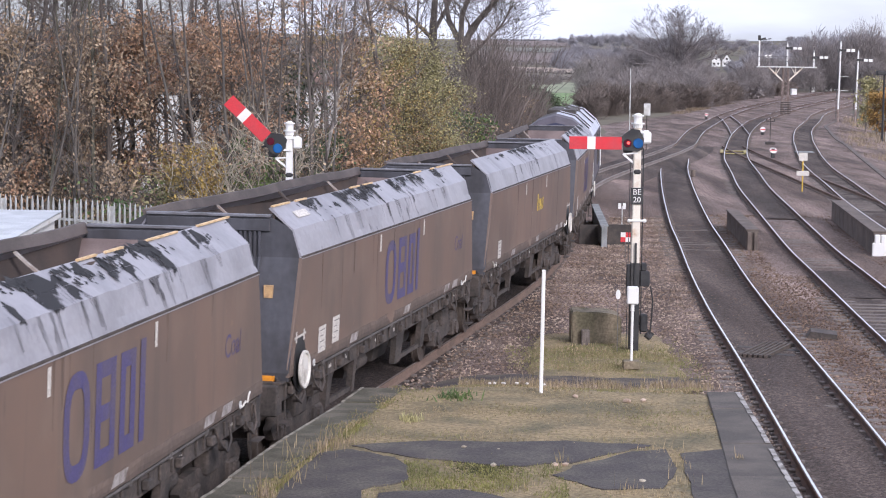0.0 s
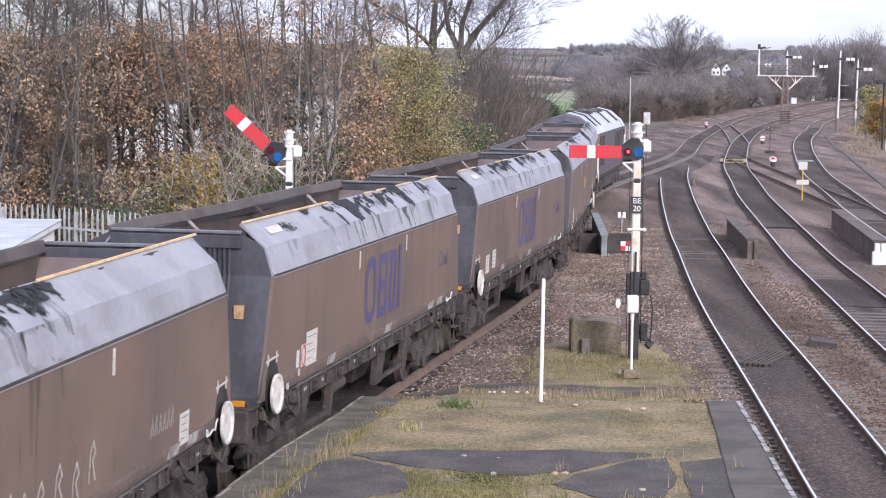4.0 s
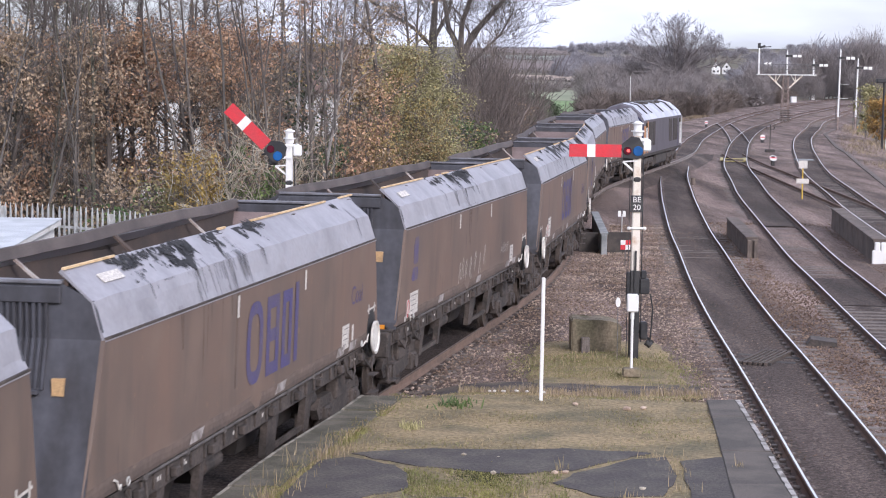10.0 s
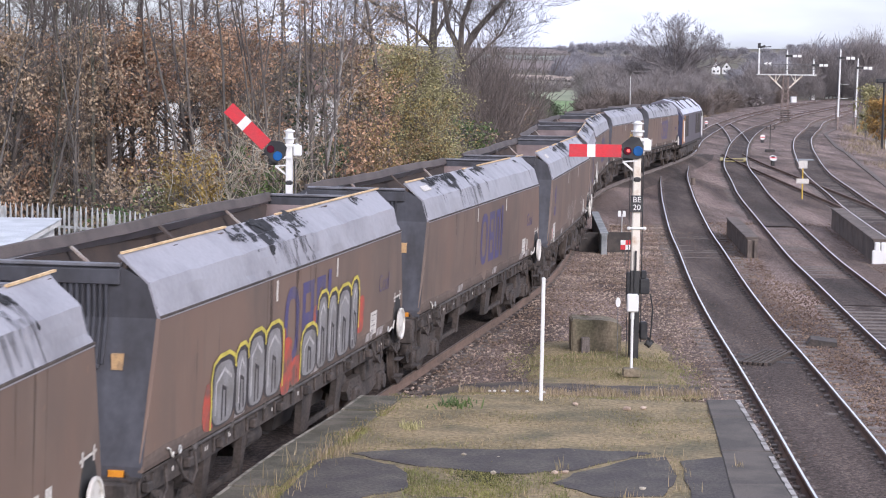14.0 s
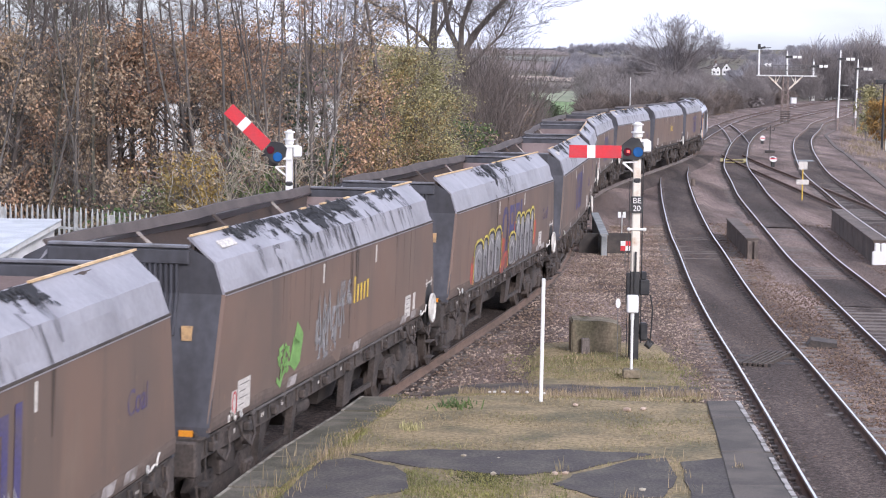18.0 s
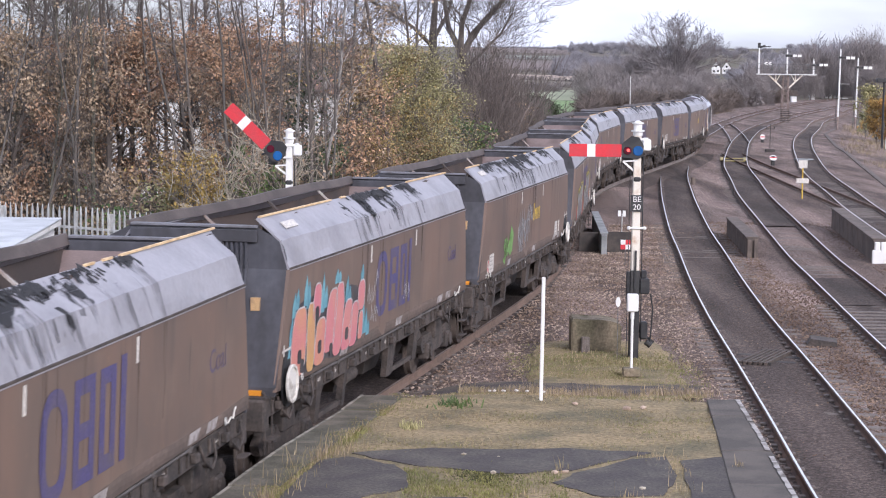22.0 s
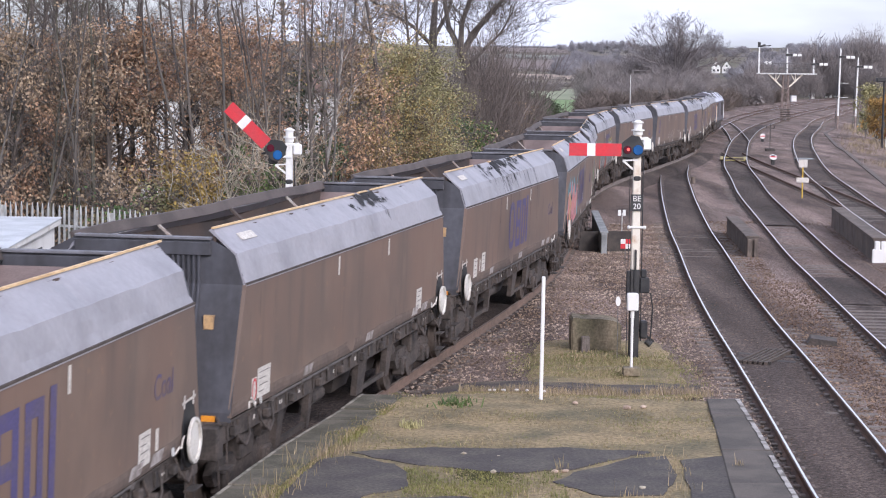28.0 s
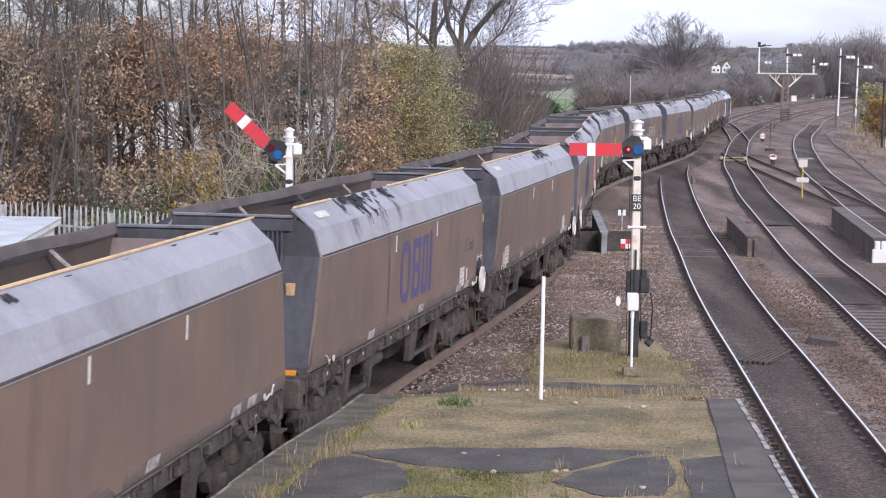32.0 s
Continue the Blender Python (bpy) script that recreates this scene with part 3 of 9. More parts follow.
# oil-darkened ballast between the rails
for line, y0, y1, drop in ((main_line, -10, 230, 0.0), (loop_line, 10, 52, 0.02), (loop_line, 52, 59, 0.0), (loop_line, 79, 230, 0.0), (siding_line, 45, 80, 0.0), (siding_line, 80, 112, 0.017), (siding_line, 112, 230, 0.0), (train_line, -10, 140, 0.0)):
    bm = bmesh.new()
    rings = []
    for c, t, r in ribbon(line, y0, y1, 0, 0, 0, 0.8):
        j = 0.2 * noise.noise(Vector((c.x, c.y * 1.3, 7.0)))
        k = 0.2 * noise.noise(Vector((c.x, c.y * 1.3, 17.0)))
        rings.append([c + r * o + Vector((0, 0, -0.15 - drop + q + 0.015 * noise.noise(Vector(((c.x + o) * 0.5, c.y * 0.25, 3.0))))) for o, q in ((-0.98 + j, -0.03), (-0.6, 0.004), (0, 0.008), (0.6, 0.004), (0.98 + k, -0.03))])
    sweep(bm, rings, closed=False, cap=False)
    solid("ballast_between_rails", bm, M["ballast_oily"], "oil-darkened ballast between the rails", kind="structure", smooth=True)

# low bank added under the platform line, whose rise is fitted to the camera's view
bm = bmesh.new()
sweep(bm, [[c + r * o + Vector((0, 0, z)) for o, z in ((-3.2, -0.3 - c.z), (-1.7, -0.19), (-1.1, -0.17), (0, -0.165), (1.1, -0.17), (1.7, -0.19), (2.4, -0.24 - c.z))] for c, t, r in ribbon(train_line, 58, 148, 0, 0, 0, 1.5)], closed=False, cap=False)
for f in bm.faces:
    f.material_index = 1 if f.calc_center_median().y > 101 else 0
solid("ballast_bank", bm, [M["ballast"], M["ballast_oily"]], "low ballast bank under the platform line", kind="structure", smooth=True)

# ballast heaped over the sleeper ends of the far line
for side_ in (-1, 1):
    bm = bmesh.new()
    rings = []
    for c, t, r in ribbon(loop_line, 56, 81, 0, 0, 0, 0.5):
        j = 0.06 * noise.noise(Vector((c.x * 2, c.y * 1.5, 27.0)))
        sunk = 0.09 * max(0.0, 1 - min(c.y - 56, 81 - c.y) / 2.0)
        rings.append([c + r * side_ * o + Vector((0, 0, z - sunk + 0.012 * noise.noise(Vector((o * 3, c.y * 2, 5.0))))) for o, z in ((0.81, -0.16), (0.88 + j, -0.135), (1.3, -0.125), (1.6 + j, -0.15), (1.9, -0.2))])
    sweep(bm, rings, closed=False, cap=False)
    solid("ballast_shoulder", bm, M["ballast"], "ballast heaped over the sleeper ends", kind="structure", smooth=True)

# ---- platform: retaining walls, fill and coping ----
PLAT_Z = 0.92
PLAT_L = [(-5.2, -20), (-4.6, 6), (-4.2, 12), (-3.5, 18), (-2.62, 22.7), (-2.36, 24.3), (-2.07, 25.9), (-1.73, 27.5), (-1.47, 28.65), (-1.21, 30.1)]
PLAT_R = [(2.4, -20), (3.3, 6), (3.65, 12), (3.95, 18), (4.22, 23.2), (4.3, 24.9), (4.43, 27.2), (4.48, 28.5), (4.56, 30.2)]


def edge_x(tab, y):
    return float(np.interp(y, [q[1] for q in tab], [q[0] for q in tab]))


def plat_z(x, y):
    """Top of the platform, its end ramp and the rough ground beyond it."""
    front = 30.4 + 0.25 * math.sin(x * 1.7)
    if y < front:
        z = PLAT_Z - 0.03
    else:
        z = float(np.interp(y, [front, 35.6, 38, 43.5, 46], [PLAT_Z - 0.03, 0.06, -0.02, -0.08, -0.3]))
    k = float(np.interp(y, [26, 28], [0.2, 1]))
    return z + k * (0.018 * noise.noise(Vector((x * 2.2, y * 2.2, 0))) + 0.03 * noise.noise(Vector((x * 0.6, y * 0.6, 4))))


platform = thing("platform", "weathered station platform end with grass, tarmac patches and worn coping", "", kind="structure")
pv, pf = [], []
py = list([-20, -15, -10, -5, 0, 3] + list(np.arange(6, 46.1, 0.35)))
PN = 34
for y in py:
    if y <= 30.2:
        a, b = edge_x(PLAT_L, y) + 0.3, edge_x(PLAT_R, y) - 0.3
    else:
        a = float(np.interp(y, [30.2, 33, 36, 39, 46], [-0.9, 0.2, 1.0, 1.55, 2.0]))
        b = float(np.interp(y, [30.2, 33, 36, 40, 46], [4.3, 4.5, 4.75, 5.0, 5.1]))
        a += 0.35 * noise.noise(Vector((y * 0.9, 0, 2))) + 0.15 * noise.noise(Vector((y * 3.1, 0, 2)))
        b += 0.2 * noise.noise(Vector((y * 1.3, 0, 8)))
    for i in range(PN + 1):
        x = a + (b - a) * i / PN
        z = plat_z(x, y)
        if y > 30.2 and min(i, PN - i) < 5:
            z -= (z + 0.3) * (1 - min(i, PN - i) / 5.0) ** 1.5
        pv.append((x, y, z))
for j in range(len(py) - 1):
    for i in range(PN):
        k = j * (PN + 1) + i
        pf.append((k, k + 1, k + PN + 2, k + PN + 1))
top = part("fill", raw("fill", pv, pf, M["platform_soil"]), None, platform, "dry grass and moss over soil")
top.data.polygons.foreach_set("use_smooth", [True] * len(top.data.polygons))

# a bare ashy strip at the foot of the ramp
av, af = [], []
for j, y in enumerate(np.arange(35.4, 37.7, 0.1)):
    u = (y - 35.4) / 2.2
    for i in range(25):
        x = -0.3 + (4.85 + 0.3) * i / 24 + 0.2 * noise.noise(Vector((y * 2, i * 0.4, 5)))
        edge = 0.03 * min(1.0, 5 * u, 5 * (1 - u), i / 4, (24 - i) / 4) - 0.015 + 0.02 * noise.noise(Vector((x * 2.5, y * 1.7, 6)))
        zz = plat_z(x, y) + edge
        av.append((x, float(y), zz - (zz + 0.2) * max(0.0, 1 - i / 7.0) ** 1.2))
for j in range(len(av) // 25 - 1):
    for i in range(24):
        af.append((j * 25 + i, j * 25 + i + 1, j * 25 + i + 26, j * 25 + i + 25))
part("ash_strip", raw("ash_strip", av, af, M["ash"]), None, platform, "bare dark ash at the foot of the ramp")

# retaining walls under both edges, and the coping slabs on them
for tab, sgn in ((PLAT_L, 1), (PLAT_R, -1)):
    bm = bmesh.new()
    sweep(bm, [[Vector((x + sgn * o, y, z)) for o, z in ((0.06, -0.6), (0.06, PLAT_Z - 0.1), (0.4, PLAT_Z - 0.1), (0.4, -0.6))] for x, y in tab])
    part("retaining_wall", bm, M["brick"], platform, "sooty brick retaining wall")
    y = -20.0
    while y < 30.0:
        d = random.uniform(0.85, 0.95) if sgn > 0 else random.uniform(1.9, 2.7)
        y2 = min(y + d, 30.15)
        w, w2 = (0.62, 0.62) if sgn > 0 else (float(np.interp(q, [6, 23, 30], [0.9, 0.78, 0.52])) for q in (y, y2))
        bm = bmesh.new()
        o = [(edge_x(tab, y), y + 0.008), (edge_x(tab, y2), y2 - 0.008), (edge_x(tab, y2) + sgn * w2, y2 - 0.008), (edge_x(tab, y) + sgn * w, y + 0.008)]
        dz = random.uniform(-0.008, 0.008)
        prism(bm, [(a, b, PLAT_Z - 0.1 + dz) for a, b in o], (0, 0, 0.1))
        bmesh.ops.bevel(bm, geom=list(bm.edges), offset=0.012, segments=1, affect="EDGES")
        part("coping_slab", bm, M["coping"] if sgn > 0 else M["slab"], platform)
        if sgn > 0:
            # thin pale strip added as the lit edge of the slab
            lm = bmesh.new()
            prism(lm, [(a, b, PLAT_Z - 0.02 + dz) for a, b in ((o[0][0] - 0.012, o[0][1]), (o[1][0] - 0.012, o[1][1]), (o[1][0] + 0.035, o[1][1]), (o[0][0] + 0.03, o[0][1]))], (0, 0, 0.024))
            part("nosing", lm, M["lit_edge"], platform, "pale strip painted as the lit stone edge")
        y = y2
lm = bmesh.new()
q0 = 14.0
while q0 < 30.0:
    q1 = q0 + 0.14
    if noise.noise(Vector((0, q0 * 1.3, 3))) < 0.34 and random.random() < 0.96:
        k0, k1 = (0.085 + 0.03 * noise.noise(Vector((q * 6, 0, 1))) for q in (q0, q1))
        prism(lm, [(edge_x(PLAT_R, q0) - 0.02, q0, PLAT_Z + 0.009), (edge_x(PLAT_R, q1) - 0.02, q1, PLAT_Z + 0.009), (edge_x(PLAT_R, q1) - k1, q1, PLAT_Z + 0.009), (edge_x(PLAT_R, q0) - k0, q0, PLAT_Z + 0.009)], (0, 0, 0.003))
    q0 = q1
part("edge_line", lm, M["white_line"], platform, "flaking white edge line")
PATCHES = {
    "a": [(-1.95, 20.5), (-1.88, 22.7), (-1.67, 24.4), (-1.5, 25.2), (-1.15, 25.4), (-0.58, 24.85), (-0.42, 24.4), (-0.38, 23.5), (-0.9, 23.0), (-0.95, 20.5)],
    "b": [(-1.17, 25.62), (-0.1, 26.05), (0.7, 26.0), (1.65, 26.15), (2.75, 25.9), (2.4, 25.55), (1.63, 24.7), (0.9, 24.42), (0.5, 24.5), (-0.5, 24.98)],
    "c": [(1.35, 23.9), (1.66, 24.45), (2.45, 25.45), (2.95, 25.62), (2.9, 24.1), (2.62, 23.2), (1.9, 23.1)],
    "d": [(3.1, 25.4), (3.72, 25.75), (3.62, 23.0), (3.4, 20.5), (2.85, 20.5), (2.95, 23.0)],
    "e": [(-0.7, 22.8), (0.3, 23.05), (0.75, 22.6), (0.7, 20.5), (-0.7, 20.5)],
}
for key in sorted(PATCHES):
    o = PATCHES[key]
    bm = bmesh.new()
    pts = []
    for (ax, ay), (bx, by) in zip(o, o[1:] + o[:1]):
        for u in (0, 0.25, 0.5, 0.75):
            pts.append((ax + (bx - ax) * u + random.uniform(-0.03, 0.03), ay + (by - ay) * u + random.uniform(-0.05, 0.05), PLAT_Z - 0.06))
    prism(bm, pts, (0, 0, 0.044))
    part("tarmac_patch", bm, M["tarmac"], platform, "dark worn tarmac")


# ---- the train ----
def lettering(text, size, m, parent, material, name="lettering", depth=0.003):
    cu = bpy.data.curves.new(name, "FONT")
    cu.body, cu.size, cu.align_x, cu.align_y, cu.extrude = text, size, "CENTER", "CENTER", depth
    tmp = bpy.data.objects.new(name, cu)
    me = bpy.data.meshes.new_from_object(tmp)
    bpy.data.objects.remove(tmp)
    me.materials.clear()
    me.materials.append(material)
    ob = new(name, me)
    ob.parent = parent
    ob.matrix_basis = m
    return ob


ROLLING = []
SIDE = [(0.93, 3.78), (1.285, 3.47), (1.40, 3.06), (1.385, 2.55), (1.35, 1.55), (1.343, 1.40)]  # half profile: lateral, height
HALF = 6.37


def reach(z):
    """Half length of the hopper at height z: the ends rake outwards below the lid."""
    return HALF + 0.45 * min(1.0, max(0.0, (3.06 - z) / 1.6))


def flank(x, z, out=0.0):
    """A point of the right-hand flank at height z, out metres proud of it."""
    for (a, za), (b, zb) in zip(SIDE, SIDE[1:]):
        if zb <= z <= za:
            k = (za - z) / (za - zb)
            p = Vector((x, -(a + (b - a) * k), z))
            n = Vector((0, -(za - zb), -(b - a))).normalized()
            return p + n * out
    a = SIDE[0][0] if z > SIDE[0][1] else SIDE[-1][0]
    return Vector((x, -a - out, z))


def decal(bm, outline, out=0.004, deep=0.003):
    """A flat patch on the flank: an outline of (x, z), laid just proud of the plate, cut where the plate bends."""
    prism(bm, [flank(x, z, out - deep) for x, z in outline], (0, -deep, 0))


def strip(bm, pts, w, out=0.005):
    """A painted line of width w through (x, z) points on the flank, one unbroken ribbon."""
    loop = len(pts) > 3 and (Vector(pts[0]) - Vector(pts[-1])).length < 1e-4
    P = [Vector(p) for p in (pts[:-1] if loop else pts)]
    n = len(P)
    left, right = [], []
    for i, p in enumerate(P):
        a = P[(i - 1) % n] if loop or i else p
        b = P[(i + 1) % n] if loop or i < n - 1 else p
        d1, d2 = (p - a), (b - p)
        d = ((d1.normalized() if d1.length else d2.normalized()) + (d2.normalized() if d2.length else d1.normalized()))
        d = d.normalized() if d.length > 1e-6 else Vector((1, 0))
        k = 1.0
        if d1.length and d2.length:
            k = min(1.8, 1 / max(0.35, d.dot(d1.normalized())))
        m = Vector((-d.y, d.x)) * w / 2 * k
        left.append(bm.verts.new(flank(p.x + m.x, p.y + m.y, out)))
        right.append(bm.verts.new(flank(p.x - m.x, p.y - m.y, out)))
    for i in range(n if loop else n - 1):
        j = (i + 1) % n
        bm.faces.new((left[i], left[j], right[j], right[i]))


def hopper_shell():
    """Brown side plates, shared by all wagons: a thin bent sheet on each side."""
    bm = bmesh.new()
    nx = 28
    for sgn in (-1, 1):
        rings = []
        for i in range(nx + 1):
            x = -HALF + 2 * HALF * i / nx
            r = []
            for (a, z) in SIDE[2:]:
                dent = 0.006 * noise.noise(Vector((x * 0.9, z * 1.3, sgn)))
                r.append(Vector((x * reach(z) / HALF, sgn * (a + dent), z)))
            r += [Vector((x * reach(z) / HALF, sgn * (a - 0.05), z)) for a, z in SIDE[:1:-1]]
            rings.append(r)
        sweep(bm, rings)
    return mesh_of("side_plate", bm, M["body"])


def foot_band_mesh():
    """Three bands, darker downwards, along the foot of the flank, with ragged upper edges."""
    bm = bmesh.new()
    n = 150
    xs = [(-1 + 2 * i / n) * (reach(1.42) - 0.03) for i in range(n + 1)]
    for k, (z0, z1) in enumerate(((1.405, 1.455), (1.455, 1.52), (1.52, 1.585))):
        def edge(z, q):
            return [bm.verts.new(flank(x, z + (0.03 * noise.noise(Vector((i * 0.09, 3.0 + z, 0))) + 0.012 * noise.noise(Vector((i * 0.5, 9.0 + z, 0))) if q else 0.0), 0.0022)) for i, x in enumerate(xs)]
        low, high = edge(z0, k), edge(z1, 1)
        for i in range(n):
            bm.faces.new((low[i], low[i + 1], high[i + 1], high[i])).material_index = k
    return mesh_of("grime_band", bm, [M["foot_dark"], M["foot_mid"], M["foot_pale"]])


def lid_mesh(seed):
    """The pale bent top sheets, dented, with folds at the panel joints."""
    bm = bmesh.new()
    nx = 63
    for sgn in (-1, 1):
        rings = []
        for i in range(nx + 1):
            x = -HALF + 2 * HALF * i / nx
            joint = 0.034 if i % 9 == 0 else (0.012 if i % 9 in (1, 8) else 0.0)
            r = []
            for j, (a, z) in enumerate([(0.93, 3.78), (1.05, 3.675), (1.17, 3.57), (1.285, 3.47), (1.325, 3.335), (1.362, 3.2), (1.40, 3.065)] if sgn < 0 else [(0.95, 3.57), (1.05, 3.46), (1.17, 3.36), (1.285, 3.27), (1.325, 3.21), (1.362, 3.14), (1.40, 3.065)]):
                k = 0.0 if j in (0, 6) else 1.0
                dent = k * (0.026 * noise.noise(Vector((x * 1.1 + seed * 9, z * 2.0, sgn * 5.0))) + 0.012 * noise.noise(Vector((x * 3.3 + seed * 5, z * 4.0, sgn * 7.0))) - joint * 0.6)
                r.append(Vector((x, sgn * (a + dent * 0.6), z + dent * 0.8)))
            r += [Vector((x, sgn * (a - 0.035), z - 0.02)) for a, z in ([(1.40, 3.065), (1.285, 3.46), (0.93, 3.77)] if sgn < 0 else [(1.40, 3.065), (1.285, 3.25), (0.95, 3.56)])]
            rings.append(r)
        sweep(bm, rings)
    return mesh_of("lid", bm, M["lid"])


def edge_mesh(seed, gaps):
    """Yellow strip on the inner edge of the near lid, worn away where coal has run over it."""
    bm = bmesh.new()
    for x0 in np.arange(-HALF, HALF - 0.05, 0.3):
        if any(a < x0 + 0.15 < b for a, b in gaps) and random.random() < 0.85:
            continue
        box(bm, x0, x0 + 0.3, -0.96, -0.926, 3.772, 3.797)
    return mesh_of("edge_strip", bm, M["edge_paint"])


# Dark line along the fold between lid and flank.
def dark_seam_mesh():
    bm = bmesh.new()
    box(bm, -HALF, HALF, -1.415, -1.385, 3.062, 3.088)
    return mesh_of("gutter", bm, M["under_pale"])


def seam_mesh():
    bm = bmesh.new()
    box(bm, -HALF, HALF, -1.412, -1.385, 3.045, 3.06)
    return mesh_of("pale_seam", bm, M["lid"])


def inside_mesh():
    bm = bmesh.new()
    for sgn in (-1, 1):
        tp_ = 3.74 if sgn < 0 else 3.62
        o = [(-HALF + 0.06, sgn * 0.95, tp_), (HALF - 0.06, sgn * 0.95, tp_), (HALF - 0.06, sgn * 1.22, 3.1), (3.6, sgn * 0.45, 1.5), (-3.6, sgn * 0.45, 1.5), (-HALF + 0.06, sgn * 1.22, 3.1)]
        prism(bm, o, (0, sgn * 0.03, -0.01))
        if sgn < 0:
            box(bm, -HALF + 0.02, HALF - 0.02, -0.99, -0.94, 3.6, 3.69, 0.01)
            continue
    return mesh_of("inner_wall", bm, M["inside"])


def rim_mesh():
    """Flat edge plate along the top of the far side, a little bowed by use."""
    bm = bmesh.new()
    lip = []
    for i in range(41):
        x = (HALF - 0.02) * (i / 20 - 1)
        dy = 0.012 * math.sin(x * 1.0 + 0.6)
        dz = 0.012 * math.sin(x * 0.9 - 0.4) + 0.005 * math.sin(x * 2.3)
        lip.append([Vector((x, 0.93 + dy + a, 3.6 + dz + b)) for a, b in ((-0.035, -0.05), (-0.015, -0.055), (0.085, 0.065), (0.07, 0.09), (0.03, 0.085))])
    sweep(bm, lip)
    return mesh_of("rim", bm, M["rim"])


def slope_mesh():
    bm = bmesh.new()
    for e in (-1, 1):
        prism(bm, [(e * 6.2, -1.2, 3.45), (e * 6.2, 1.2, 3.45), (e * 3.4, 0.7, 1.5), (e * 3.4, -0.7, 1.5)], (0, 0, 0.03))
    box(bm, -3.6, 3.6, -0.6, 0.6, 1.46, 1.5)
    return mesh_of("slope_sheet", bm, M["slope"])


def brace_mesh(pale):
    """A bowed cross stay inside the hopper."""
    bm = bmesh.new()
    n = 8
    pts = []
    for i in range(n + 1):
        u = i / n
        pts.append(Vector((0.55 * math.sin(u * 1.2), 0.94 - 1.2 * u, 3.57 - 0.55 * u - 0.25 * math.sin(u * math.pi))))
    k = 0.03 if pale else 0.06
    sweep(bm, [[p + Vector((-k, 0, -0.02)), p + Vector((k, 0, -0.02)), p + Vector((k, 0, 0.02)), p + Vector((-k, 0, 0.02))] for p in pts])
    return mesh_of("stay", bm, M["pale_steel"] if pale else M["inside"])


def end_mesh(e):
    """End wall as wide as the body: upright above, raked outwards below."""
    bm = bmesh.new()
    for prof in ([(-0.91, 3.64), (0.91, 3.64), (1.27, 3.46), (1.385, 3.06), (-1.385, 3.06), (-1.27, 3.46)],
                 [(-1.385, 3.06), (1.385, 3.06), (1.37, 2.55), (1.335, 1.46), (-1.335, 1.46), (-1.37, 2.55)]):
        prism(bm, [(e * (reach(z) - 0.06), y, z) for y, z in prof], (e * 0.055, 0, 0))
    box(bm, *sorted((e * (reach(1.4) - 0.06), e * (reach(1.4) - 0.005))), -1.32, 1.32, 1.34, 1.46)
    return mesh_of("end_wall", bm, M["end_grey"])


def ledge_mesh(e, w, z0, z1, out, m_="end_grey"):
    bm = bmesh.new()
    box(bm, *sorted((e * (HALF - 0.1), e * (reach(z0) + out))), -w, w, z0, z1, 0.008)
    return mesh_of("ledge", bm, M[m_])


def rib_mesh(e):
    bm = bmesh.new()
    bar(bm, (0, 0, 3.06), (0, 0, 3.44), 0.03, 0.034, (1, 0, 0))
    bar(bm, (e * (reach(2.55) - HALF), 0, 2.55), (0, 0, 3.06), 0.03, 0.034, (1, 0, 0))
    return mesh_of("rib", bm, M["end_grey"])


def sole_bar(sgn):
    """A long side member with its top flange."""
    bm = bmesh.new()
    prism(bm, [(-7.0, sgn * 1.2 + a, z) for a, z in ((-0.035, 1.06), (0.035, 1.06), (0.035, 1.32), (0.05, 1.325), (0.05, 1.35), (-0.09, 1.35), (-0.09, 1.325), (-0.035, 1.32))], (14.0, 0, 0))
    return mesh_of("sole_bar", bm, M["under_pale"])


def centre_sill():
    bm = bmesh.new()
    box(bm, -7.2, 7.2, -0.25, 0.25, 0.95, 1.3)
    return mesh_of("centre_sill", bm, M["under_pale"])


def headstock(e):
    bm = bmesh.new()
    box(bm, *sorted((e * 6.85, e * 7.1)), -1.25, 1.25, 0.88, 1.32, 0.02)
    return mesh_of("headstock", bm, M["under_pale"])


def pipes_mesh():
    bm = bmesh.new()
    for z, y in ((1.40, -1.245), (1.335, -1.28)):
        rod(bm, (-4.9, y, z), (4.3, y, z), 0.028, n=8)
    for x in np.arange(-4.8, 4.3, 1.5):
        box(bm, x - 0.05, x + 0.05, -1.31, -1.18, 1.29, 1.44, 0.01)
    return mesh_of("pipe_run", bm, M["pipe_grey"])


def fittings_mesh():
    """Bolt heads, cleats, valves and looped hoses along the near side member."""
    rng = random.Random(31)
    bm = bmesh.new()
    for i in range(30):
        x = -6.6 + i * 0.455 + rng.uniform(-0.08, 0.08)
        box(bm, x - 0.03, x + 0.03, -1.265, -1.235, 1.1, 1.28, 0.006)
        if i % 3 == 0:
            box(bm, x + 0.1, x + 0.26, -1.33, -1.24, 1.12, 1.24, 0.015)
    for x in (-6.2, -5.1, 5.0, 6.3):
        rod(bm, (x, -1.24, 1.02), (x, -1.34, 1.02), 0.07, n=10)
        bent(bm, [(x - 0.35, -1.28, 1.3), (x - 0.25, -1.33, 1.08), (x, -1.35, 0.94), (x + 0.25, -1.33, 1.05), (x + 0.33, -1.28, 1.26)], 0.018, 6)
    for x in (-4.3, -1.6, 3.3):
        rod(bm, (x - 0.35, -0.98, 0.86), (x + 0.35, -0.98, 0.86), 0.13, n=12)
    return mesh_of("sole_bar_fitting", bm, M["under_pale"])


